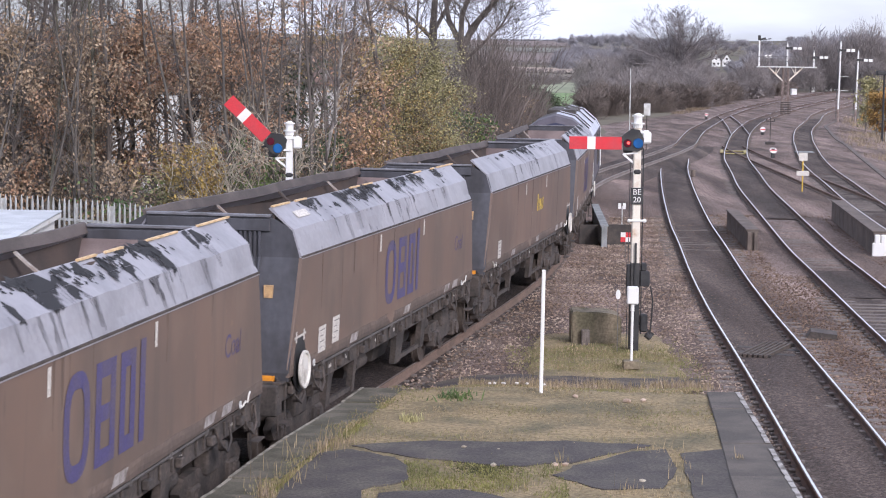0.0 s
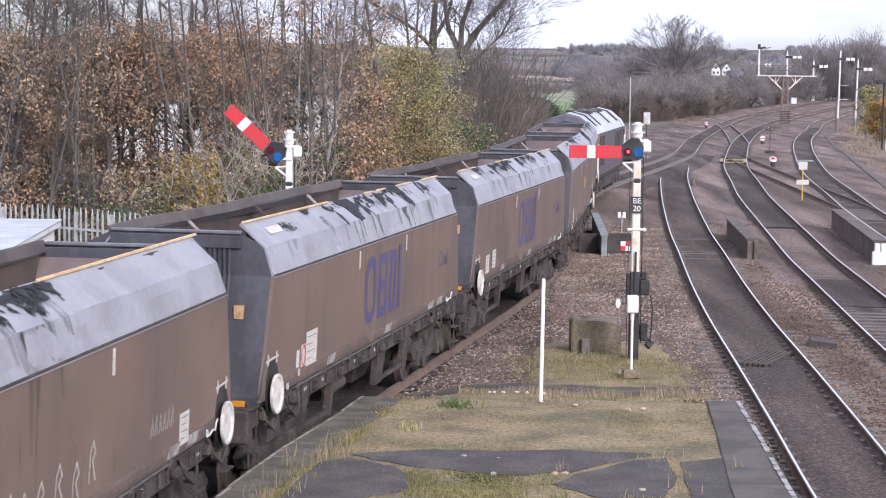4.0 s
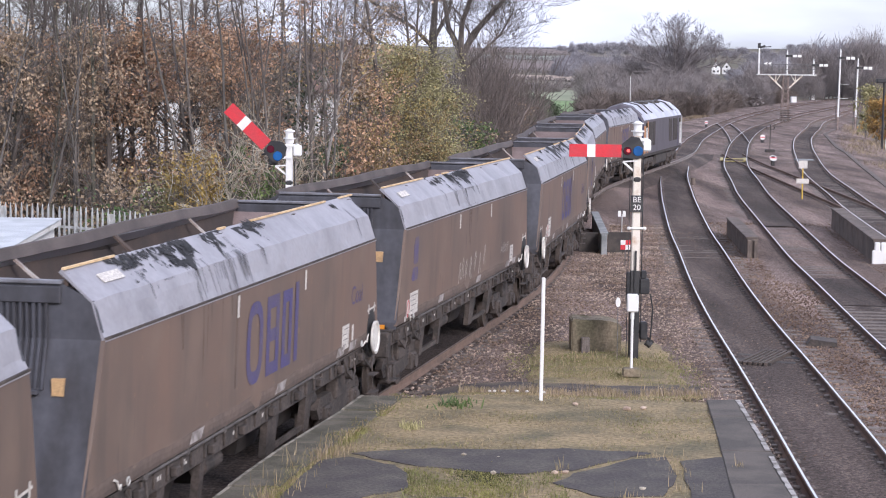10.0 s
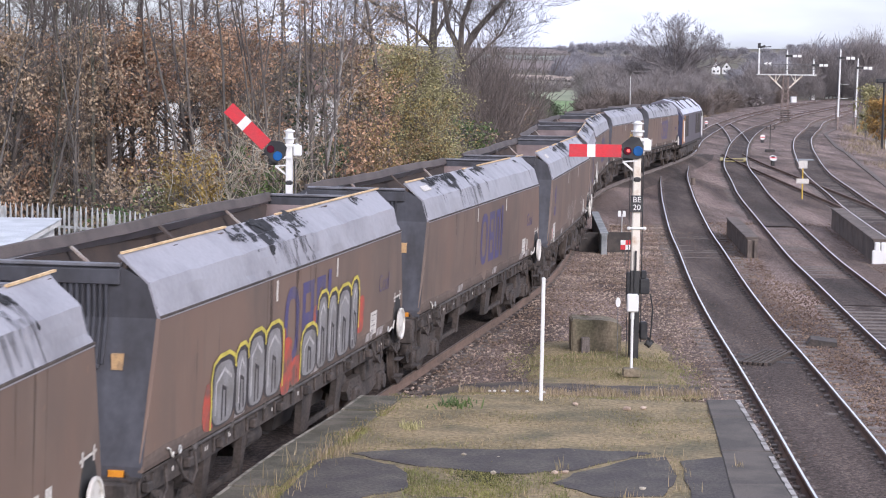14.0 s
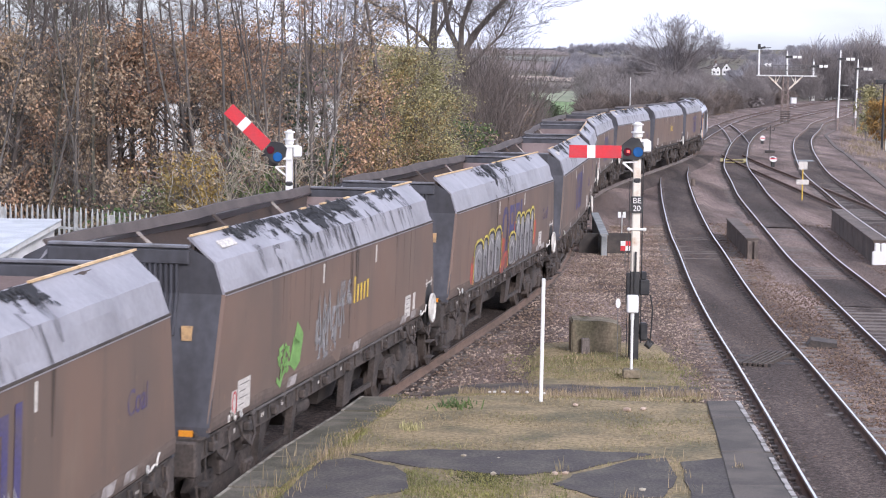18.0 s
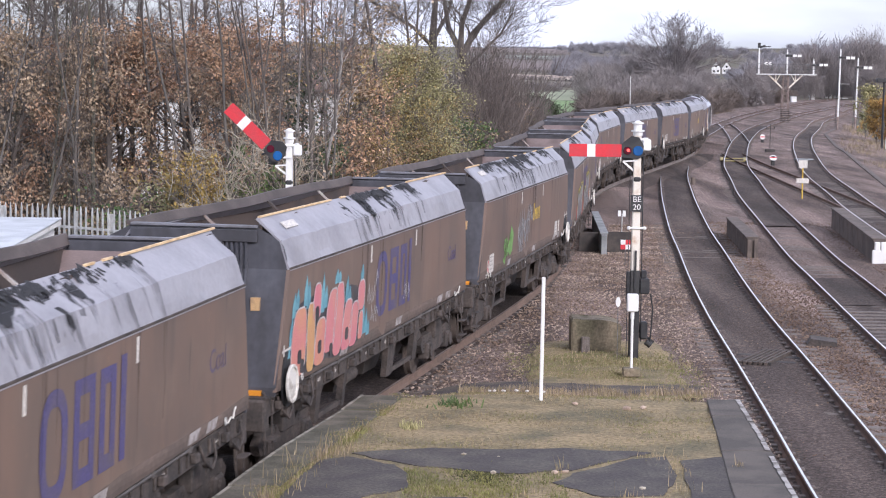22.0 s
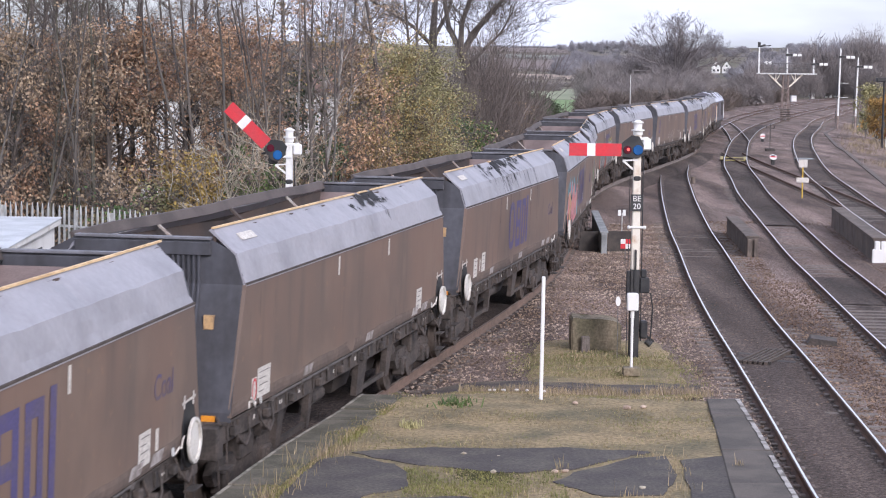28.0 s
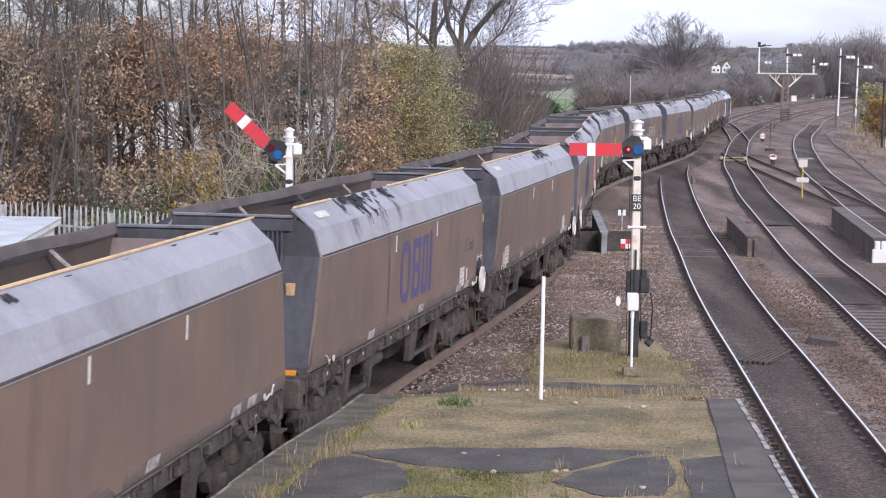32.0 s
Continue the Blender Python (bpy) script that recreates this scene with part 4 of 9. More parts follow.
def marks_mesh():
    rng = random.Random(37)
    bm = bmesh.new()
    for i in range(11):
        x = -5.6 + i * 1.12 + rng.uniform(-0.3, 0.3)
        for k in range(rng.randint(1, 3)):
            box(bm, x + k * 0.09, x + k * 0.09 + rng.uniform(0.03, 0.07), -1.2385, -1.2355, 1.16, 1.16 + rng.uniform(0.03, 0.07))
    return mesh_of("sole_bar_mark", bm, M["label"])


def hanger_mesh(x0, x1, wide):
    """A hanging frame: two plates joined low down by a bar."""
    bm = bmesh.new()
    for x, w in ((x0, wide), (x1, wide * 0.7)):
        prism(bm, [(x - w / 2, -1.2, 1.06), (x + w / 2, -1.2, 1.06), (x + w * 0.36, -1.14, 0.5), (x - w * 0.36, -1.14, 0.5)], (0, 0.1, 0))
    bar(bm, (x0, -1.1, 0.56), (x1, -1.1, 0.56), 0.06, 0.07)
    return mesh_of("door_hanger", bm, M["under_pale"])


def chute_mesh():
    bm = bmesh.new()
    for x in (-2.9, -1.0, 1.0, 2.9):
        prism(bm, [(x - 0.75, -0.95, 1.3), (x + 0.75, -0.95, 1.3), (x + 0.5, -0.75, 0.55), (x - 0.5, -0.75, 0.55)], (0, 1.6, 0))
    return mesh_of("discharge_chute", bm, M["under"])


def bogie_frame():
    bm = bmesh.new()
    for sgn in (-1, 1):
        y = sgn * 1.0
        o = [(-1.45, 0.62), (-1.25, 0.78), (-0.55, 0.78), (-0.35, 0.62), (0.35, 0.62), (0.55, 0.78), (1.25, 0.78), (1.45, 0.62), (1.3, 0.45), (0.6, 0.42), (0.35, 0.36), (-0.35, 0.36), (-0.6, 0.42), (-1.3, 0.45)]
        prism(bm, [(x, y - 0.06, z) for x, z in o], (0, 0.12, 0))
        for x in (-0.9, 0.9):
            box(bm, x - 0.2, x + 0.2, y + sgn * 0.02 - 0.11, y + sgn * 0.02 + 0.11, 0.3, 0.62, 0.03)
            rod(bm, (x, y, 0.46), (x, y + sgn * 0.17, 0.46), 0.13, n=12)
            for d in (-0.28, 0.28):
                for z in (0.5, 0.57, 0.64, 0.71):
                    rod(bm, (x + d, y, z), (x + d, y, z + 0.04), 0.075, n=8)
        box(bm, -0.3, 0.3, y - 0.1, y + 0.1, 0.62, 0.95, 0.02)
    box(bm, -0.25, 0.25, -1.0, 1.0, 0.55, 0.9)
    return mesh_of("bogie_frame", bm, M["under_pale"])


def wheelset_mesh():
    bm = bmesh.new()
    rod(bm, (0, -0.95, 0), (0, 0.95, 0), 0.08, n=10)
    for sgn in (-1, 1):
        rod(bm, (0, sgn * 0.72, 0), (0, sgn * 0.815, 0), 0.455, n=28)
        rod(bm, (0, sgn * 0.69, 0), (0, sgn * 0.72, 0), 0.485, n=28)
        rod(bm, (0, sgn * 0.815, 0), (0, sgn * 0.84, 0), 0.36, 0.30, n=28)
        for k in range(4):
            a = k * math.pi / 2
            rod(bm, (0.2 * math.cos(a), sgn * 0.83, 0.2 * math.sin(a)), (0.2 * math.cos(a), sgn * 0.855, 0.2 * math.sin(a)), 0.035, n=6)
    return mesh_of("wheelset", bm, M["wheel"])


def buffer_mesh(e, y):
    bm = bmesh.new()
    rod(bm, (e * 7.1, y, 1.06), (e * 7.35, y, 1.06), 0.1, n=12)
    rod(bm, (e * 7.35, y, 1.06), (e * 7.46, y, 1.06), 0.07, n=10)
    rod(bm, (e * 7.45, y, 1.06), (e * 7.49, y, 1.06), 0.24, n=16)
    return mesh_of("buffer", bm, M["under"])


def coupling_mesh(e):
    bm = bmesh.new()
    rod(bm, (e * 7.1, 0, 1.0), (e * 7.48, 0, 0.98), 0.07, n=8)
    box(bm, *sorted((e * 7.05, e * 7.2)), -0.16, 0.16, 0.88, 1.14, 0.02)
    return mesh_of("coupling", bm, M["under"])


def hose_mesh(e, y):
    bm = bmesh.new()
    pts = [Vector((e * (7.05 + 0.43 * u), y, 0.95 - 0.35 * math.sin(u * math.pi / 2))) for u in (0, 0.2, 0.4, 0.6, 0.8, 1)]
    sweep(bm, [[p + Vector((0, 0.025 * math.cos(a), 0.025 * math.sin(a))) for a in (0, 1.05, 2.1, 3.14, 4.19, 5.24)] for p in pts])
    return mesh_of("brake_hose", bm, M["under"])


def wheel_disc():
    """White dished handwheel disc that faces outward (right)."""
    bm = bmesh.new()
    n = 32
    rings = []
    for r, y in ((0.02, -0.03), (0.08, -0.02), (0.225, -0.015), (0.235, -0.04), (0.272, -0.04), (0.276, -0.02), (0.272, 0.0), (0.02, 0.0)):
        rings.append([Vector((r * math.cos(2 * math.pi * i / n), y, r * math.sin(2 * math.pi * i / n))) for i in range(n)])
    sweep(bm, rings)
    return mesh_of("handwheel", bm, M["cream_white"], False)


# Flat black oval, painted in for the shade behind the handwheel.
def shadow_box():
    bm = bmesh.new()
    n = 20
    prism(bm, [(0.3 * math.cos(2 * math.pi * i / n) + 0.04, 0, 0.42 * math.sin(2 * math.pi * i / n) + 0.08) for i in range(n)], (0, 0.03, 0))
    return mesh_of("wheel_recess", bm, M["black_paint"])


def steps_mesh(e):
    bm = bmesh.new()
    for y in (-1.22,):
        for x in (e * 6.62, e * 6.98):
            bar(bm, (x, y, 1.1), (x, y - 0.02, 0.42), 0.035, 0.02)
        for z in (0.45, 0.75):
            box(bm, *sorted((e * 6.6, e * 7.0)), y - 0.12, y + 0.02, z, z + 0.02)
    pts = [(e * 6.72, -1.1, 1.42), (e * 6.9, -1.2, 1.36), (e * 6.95, -1.22, 1.24), (e * 7.05, -1.24, 1.15)]
    for a, b in zip(pts, pts[1:]):
        rod(bm, a, b, 0.022, n=6)
    box(bm, *sorted((e * 6.3, e * 7.0)), -1.18, -0.6, 1.32, 1.345)
    return mesh_of("end_step", bm, M["under_pale"])


def plate(x0, x1, z0, z1, out=0.006):
    bm = bmesh.new()
    decal(bm, [(x0, z0), (x1, z0), (x1, z1), (x0, z1)], out)
    return bm


SHARED = {}


def shared(key, make):
    if key not in SHARED:
        SHARED[key] = make()
    return SHARED[key]


def coal_spill(rng, spans):
    """Coal left on the lids: ragged clusters of flat lumps, thicker towards the inner edge."""
    bm = bmesh.new()
    nrm = Vector((0, -0.658, 0.753))
    e1, e2 = Vector((1, 0, 0)), Vector((0, -0.753, -0.658))
    for a, b, amount in spans:
        for _ in range(max(1, int(amount * (b - a) * 0.9))):
            cx, cu = rng.uniform(a, b), abs(rng.gauss(0, 0.22))
            reach = rng.uniform(0.08, 0.34)
            for _ in range(rng.randint(5, 26)):
                u = cu + abs(rng.gauss(0, 0.5)) * reach
                if u > 0.96:
                    continue
                x = cx + rng.gauss(0, 0.6) * reach + u * 0.35
                if abs(x) > 6.2:
                    continue
                c = Vector((x, -0.93, 3.787)) + Vector((0, -0.355, -0.31)) * u
                r = rng.uniform(0.01, 0.046) * (1.1 - 0.5 * u)
                k = rng.randint(5, 7)
                ang, st = rng.uniform(0, 6.28), rng.uniform(0.8, 1.9)
                vs = []
                for i in range(k):
                    w = ang + 2 * math.pi * i / k
                    q = rng.uniform(0.55, 1.25) * r
                    vs.append(bm.verts.new(c + nrm * 0.004 + e1 * (q * math.cos(w) + 0.55 * q * st * math.sin(w)) + e2 * (q * st * math.sin(w))))
                tp = bm.verts.new(c + nrm * (0.007 + r * 0.14))
                for i in range(k):
                    bm.faces.new((vs[i], vs[(i + 1) % k], tp))
    return bm


def run_marks(rng, spans):
    """Dirty water runs below the coal, long tongues down the lid and the flank, drawn out backwards."""
    bm = bmesh.new()
    for a, b, amount in spans:
        for _ in range(int(amount * (b - a) * 1.1)):
            x = rng.uniform(a, b)
            w = rng.uniform(0.03, 0.2)
            z1 = rng.uniform(3.5, 3.77)
            z0 = rng.uniform(1.5, 2.8) if rng.random() < 0.3 else rng.uniform(3.07, 3.35)
            lean = rng.uniform(0.1, 0.4)
            zs = [z1] + [z for z in (3.47, 3.06, 2.55) if z0 < z < z1] + [z0]
            for za, zb in zip(zs, zs[1:]):
                xa, xb = x + lean * min(0.6, z1 - za), x + lean * min(0.6, z1 - zb)
                wa, wb = (w * (0.25 + 0.75 * (q - z0) / (z1 - z0)) * (0.6 if q < 3.1 else 1) for q in (za, zb))
                A = [flank(xa - wa, za - 0.001, 0.006), flank(xa + wa, za - 0.001, 0.006), flank(xb + wb, zb + 0.001, 0.006), flank(xb - wb, zb + 0.001, 0.006)]
                bm.faces.new([bm.verts.new(p) for p in A])
    return bm


def emblem(wagon):
    """The operator's device as plain purple shapes: a ring, a barred frame, an arch and a crossed bar; and the word for the load."""
    em = part("emblem", bmesh.new(), M["purple"], wagon, "faded purple painted emblem")
    w, z0, z1 = 0.17, 1.84, 2.74
    zm = (z0 + z1) / 2
    ring = []
    for i in range(29):
        a = i * 2 * math.pi / 28
        u, v = math.cos(a), math.sin(a)
        ring.append((-0.74 + 0.3 * math.copysign(abs(u) ** 0.7, u), zm + 0.46 * math.copysign(abs(v) ** 0.7, v)))
    def framed(x0, x1):
        return [(x0, z0), (x0, z1), (x1, z1), (x1, z0), (x0, z0)]

    shapes = [(ring, w), (framed(-0.1, 0.36), w), ([(-0.03, zm), (0.28, zm)], w), (framed(0.68, 1.02), w), ([(1.36, z0 - 0.08), (1.36, z1 + 0.14)], w * 1.1)]
    for k, (q, ww) in enumerate(shapes):
        bm = bmesh.new()
        strip(bm, q, ww, 0.005 + 0.0006 * k)
        part("painted_shape", bm, M["purple"], em)
    lettering("Coal", 0.42, Matrix.Translation(flank(5.15, 2.28, 0.006)) @ Matrix.Rotation(radians(90 + 2.0), 4, "X"), em, M["purple_faint"], "load_word", 0.001)


def bubble(bm, x0, z0, w, h, rng, lean=0.15, out=0.006):
    """One swollen painted shape."""
    n = 16
    q = [rng.uniform(0.9, 1.1) for _ in range(n)]
    pts = []
    for i in range(n):
        a = 2 * math.pi * i / n
        u, v = math.copysign(abs(math.cos(a)) ** 0.55, math.cos(a)), math.copysign(abs(math.sin(a)) ** 0.7, math.sin(a))
        pts.append((x0 + w / 2 * u * q[i] + lean * h / 2 * v, z0 + h / 2 * v))
    decal(bm, pts, out)
    return pts


def painted(wagon, which):
    """Spray-painted shapes on some of the wagons, each shape a part."""
    rng = random.Random(hash_free(which))

    def blob(name, m_, x, z, w, h, lean=0.1, out=0.006, rim=None, rim_w=0.05):
        bm = bmesh.new()
        p = bubble(bm, x, z, w, h, rng, lean, out)
        part(name, bm, M[m_], wagon)
        if rim:
            bm = bmesh.new()
            strip(bm, p[-1:] + p[:10], rim_w, out + 0.003)
            part("outline", bm, M[rim], wagon)

    def line(name, m_, pts, w, out=0.009):
        bm = bmesh.new()
        strip(bm, pts, w, out)
        part(name, bm, M[m_], wagon)

    def swollen(name, m_, x0, x1, z0, z1, out=0.009, rim=None, rim_w=0.05, lean=0.0):
        """A tall rounded shape from x0 to x1 with its foot at z0 and its head at z1."""
        n_, pts = 18, []
        for i in range(n_):
            a = 2 * math.pi * i / n_
            u, v = math.cos(a), math.sin(a)
            u, v = math.copysign(abs(u) ** 0.6, u), math.copysign(abs(v) ** (0.75 if v > 0 else 0.4), v)
            q = rng.uniform(0.94, 1.05)
            pts.append(((x0 + x1) / 2 + (x1 - x0) / 2 * u * q + lean * (z1 - z0) * v / 2, (z0 + z1) / 2 + (z1 - z0) / 2 * v))
        bm = bmesh.new()
        decal(bm, pts, out)
        part(name, bm, M[m_], wagon)
        if rim:
            line("outline", rim, pts[-2:] + pts[:11], rim_w, out + 0.003)
        return pts

    if which == "silver":
        for x, z, w, h in ((-4.45, 1.75, 0.5, 0.6), (-0.95, 1.75, 0.55, 0.8), (-0.4, 1.62, 0.6, 0.4), (0.62, 2.2, 0.35, 0.45), (3.5, 1.95, 0.45, 0.6), (-1.15, 2.1, 0.25, 0.4)):
            blob("red_patch", "spray_red", x, z, w, h)
        for x0, x1, zt in ((-4.4, -3.4, 2.3), (-3.42, -2.85, 2.33), (-2.87, -2.05, 2.42), (-2.07, -1.2, 2.42), (-0.2, 0.7, 2.16), (0.68, 1.32, 2.56), (1.3, 1.92, 2.52), (1.9, 2.78, 2.52), (2.76, 3.28, 2.56)):
            swollen("dark_backing", "spray_dark", x0 - 0.02, x1 + 0.02, 1.44, zt + 0.03, 0.008)
            swollen("silver_shape", "spray_silver", x0 + 0.06, x1 - 0.06, 1.46, zt - 0.06, 0.011)
            line("outline", "spray_yellow", [(x0 - 0.01, zt - 0.22), (x0 + 0.06 * (x1 - x0), zt - 0.06), (x0 + 0.3 * (x1 - x0), zt + 0.02), (x0 + 0.7 * (x1 - x0), zt + 0.03), (x1 - 0.06 * (x1 - x0), zt - 0.05), (x1 + 0.01, zt - 0.2)], 0.055, 0.014)
            xm, h = (x0 + x1) / 2, zt - 1.46
            line("dark_line", "spray_dark", [(xm - 0.06, 1.5), (xm - 0.05, 1.5 + h * 0.5), (xm + 0.08, 1.5 + h * 0.45), (xm + 0.1, 1.52)], 0.05, 0.014)
            line("pale_line", "spray_pale", [(x0 + 0.17, 1.6), (x0 + 0.18, zt - 0.3), (xm, zt - 0.16), (x1 - 0.18, zt - 0.3)], 0.045, 0.014)
        for x, zt, zb in ((-4.42, 2.1, 1.45), (-1.17, 2.3, 1.5), (-0.23, 2.0, 1.45), (3.32, 2.4, 1.75)):
            line("outline", "spray_yellow", [(x, zb), (x + 0.02, (zb + zt) / 2), (x, zt)], 0.055, 0.014)
    elif which == "pink":
        swollen("dark_backing", "spray_dark", -6.28, -4.0, 1.46, 2.56, 0.005)
        swollen("dark_backing", "spray_dark", -4.4, -2.1, 1.46, 2.5, 0.005)
        for x, z0, h in ((-6.1, 2.35, 0.35), (-5.95, 2.45, 0.3), (-5.5, 2.45, 0.45), (-5.35, 2.4, 0.4), (-4.55, 2.25, 0.6), (-4.38, 2.3, 0.35), (-3.75, 2.6, 0.22), (-3.6, 2.6, 0.18), (-3.1, 2.25, 0.42), (-2.95, 2.15, 0.35), (-2.15, 2.45, 0.3), (-2.0, 1.6, 0.55), (-1.8, 1.6, 0.4), (-1.65, 1.55, 0.25), (-6.3, 1.5, 0.5), (-6.2, 1.9, 0.5)):
            bm = bmesh.new()
            decal(bm, [(x - 0.1, z0), (x + 0.1, z0), (x + 0.12, z0 + h * 0.5), (x + 0.05, z0 + h), (x - 0.07, z0 + h * 0.5)], 0.0065)
            part("blue_flame", bm, M["spray_blue"], wagon)
        for x0, x1, z0, z1, m_, ln in ((-6.18, -5.42, 1.46, 2.46, "spray_orange", 0.1), (-5.38, -4.95, 1.45, 2.47, "spray_amber", -0.06), (-5.08, -4.66, 2.18, 2.72, "spray_pink", 0.05), (-4.92, -4.34, 1.48, 2.18, "spray_orange", 0.1), (-4.34, -3.75, 1.6, 2.55, "spray_pink", 0.25), (-3.85, -3.3, 1.48, 2.6, "spray_pink", 0.1), (-3.32, -2.75, 1.5, 2.28, "spray_pink", 0.2), (-2.85, -2.35, 1.5, 2.2, "spray_pink", 0.2), (-2.4, -1.95, 2.02, 2.5, "spray_pink", 0.1), (-2.3, -2.02, 1.55, 2.0, "spray_orange", 0.1)):
            swollen("pink_shape", m_, x0, x1, z0, z1, 0.01, "spray_pale", 0.025, ln)
        for x, z in ((-5.75, 1.75), (-5.6, 1.6), (-4.65, 1.75), (-4.86, 2.28), (-3.05, 1.75), (-3.98, 1.62)):
            swollen("dark_hole", "spray_dark", x - 0.1, x + 0.1, z - 0.1, z + 0.1, 0.015)
        for x, z in ((-1.75, 2.1), (-1.62, 2.05), (-1.48, 2.05), (-1.32, 2.1), (-1.45, 1.75), (-1.28, 1.72), (-1.1, 1.7), (-1.2, 2.3), (0.95, 1.85), (1.1, 1.85), (1.3, 1.85)):
            line("white_scribble", "spray_pale", [(x, z), (x + rng.uniform(-0.05, 0.1), z + 0.26), (x + rng.uniform(0.08, 0.14), z + rng.uniform(0, 0.15))], 0.03, 0.012)
    elif which == "green":
        bm = bmesh.new()
        for q in ([(-3.3, 1.75), (-3.0, 1.62), (-2.75, 1.72), (-2.6, 2.1), (-2.78, 2.0), (-3.1, 2.12)], [(-3.12, 2.0), (-2.75, 2.0), (-2.62, 2.12), (-2.95, 2.32)]):
            decal(bm, q, 0.007)
        part("green_patch", bm, M["spray_green"], wagon)
        for q in ([(-1.95, 1.62), (-1.6, 1.6), (-1.62, 2.2), (-1.9, 2.2)], [(-1.45, 1.55), (-1.15, 1.6), (-1.1, 2.35), (-1.5, 2.4)], [(-1.0, 1.62), (-0.7, 1.6), (-0.6, 2.3), (-0.95, 2.3)], [(-0.55, 2.25), (0.2, 2.22), (0.2, 2.6), (-0.5, 2.65)]):
            bm = bmesh.new()
            decal(bm, q, 0.007)
            part("worn_patch", bm, M["spray_worn"], wagon)
        for i in range(9):
            x, z = -3.95 + rng.uniform(0, 0.8), rng.uniform(1.6, 1.9)
            line("green_scribble", "spray_green", [(x, z), (x + rng.uniform(-0.1, 0.25), z + rng.uniform(-0.15, 0.25)), (x + rng.uniform(0.1, 0.35), z + rng.uniform(-0.1, 0.3))], 0.07)
        for x in (-1.85, -1.55, -1.25, -0.75, -0.45):
            line("pale_scribble", "spray_silver", [(x, 1.75), (x + 0.08, 2.35 + rng.uniform(0, 0.2)), (x + 0.22, 1.95)], 0.1)
    elif which == "scrawl":
        blob("faded_patch", "purple_faint", -5.5, 2.62, 0.4, 0.5, 0.1, 0.005)
        blob("faded_patch", "purple_faint", -5.55, 2.2, 0.5, 0.25, 0.1, 0.005)
        for x in (-1.5, -1.2, -0.85, -0.4, 0.1, 0.6, 1.1):
            z = 1.6 + rng.uniform(0, 0.15)
            line("white_run", "label", [(x, z), (x + 0.03, z + 0.3), (x + 0.12, z + 0.42), (x + 0.19, z + 0.3), (x + 0.1, z + 0.22), (x + 0.2, z + rng.uniform(-0.05, 0.1))], 0.022)
        for x in (3.2, 3.36, 3.52, 3.68, 3.84, 4.0):
            line("white_run", "label", [(x, 1.8), (x + 0.06, 1.98 + rng.uniform(0, 0.06)), (x + 0.1, 1.82)], 0.018)


def hash_free(s):
    return sum(ord(c) * (i + 3) for i, c in enumerate(s))


M["loco_side"] = mat("loco_side", (0.115, 0.1, 0.118), 0.5, color2=(0.085, 0.075, 0.085), scale=1.5, streak=(1.5, 1, 0.4))
M["cream_white"] = mat("cream_white", (0.66, 0.63, 0.57), 0.6, color2=(0.42, 0.38, 0.33), scale=7, low=0.5, high=0.7)
M["spray_dark"] = mat("spray_dark", (0.045, 0.04, 0.045), 0.6, color2=(0.08, 0.07, 0.07), scale=3)
M["spray_pale"] = mat("spray_pale", (0.55, 0.53, 0.53), 0.6, color2=(0.4, 0.38, 0.37), scale=5)
M["spray_amber"] = mat("spray_amber", (0.6, 0.36, 0.12), 0.6, color2=(0.55, 0.3, 0.14), scale=1.5)
M["spray_red"] = mat("spray_red", (0.5, 0.09, 0.06), 0.6, color2=(0.2, 0.1, 0.08), scale=4)
M["spray_silver"] = mat("spray_silver", (0.3, 0.29, 0.29), 0.5, 0.1, color2=(0.22, 0.21, 0.2), scale=3)
M["spray_yellow"] = mat("spray_yellow", (0.66, 0.55, 0.1), 0.6)
M["spray_pink"] = mat("spray_pink", (0.6, 0.2, 0.23), 0.6, color2=(0.6, 0.25, 0.22), scale=1.2)
M["purple_faint"] = mat("purple_faint", (0.1, 0.08, 0.17), 0.65, color2=(0.145, 0.112, 0.13), scale=4)
M["spray_orange"] = mat("spray_orange", (0.6, 0.3, 0.17), 0.6, color2=(0.6, 0.22, 0.2), scale=1.1)
M["spray_blue"] = mat("spray_blue", (0.16, 0.36, 0.42), 0.6, color2=(0.10, 0.26, 0.32), scale=3)
M["spray_green"] = mat("spray_green", (0.22, 0.42, 0.12), 0.6)
M["spray_faint"] = mat("spray_faint", (0.42, 0.38, 0.36), 0.7, color2=(0.2, 0.17, 0.15), scale=6)
M["edge_paint"] = mat("edge_paint", (0.8, 0.58, 0.33), 0.6, color2=(0.62, 0.42, 0.22), scale=6)
M["pale_steel"] = mat("pale_steel", (0.42, 0.38, 0.34), 0.6, color2=(0.26, 0.2, 0.17), scale=4)


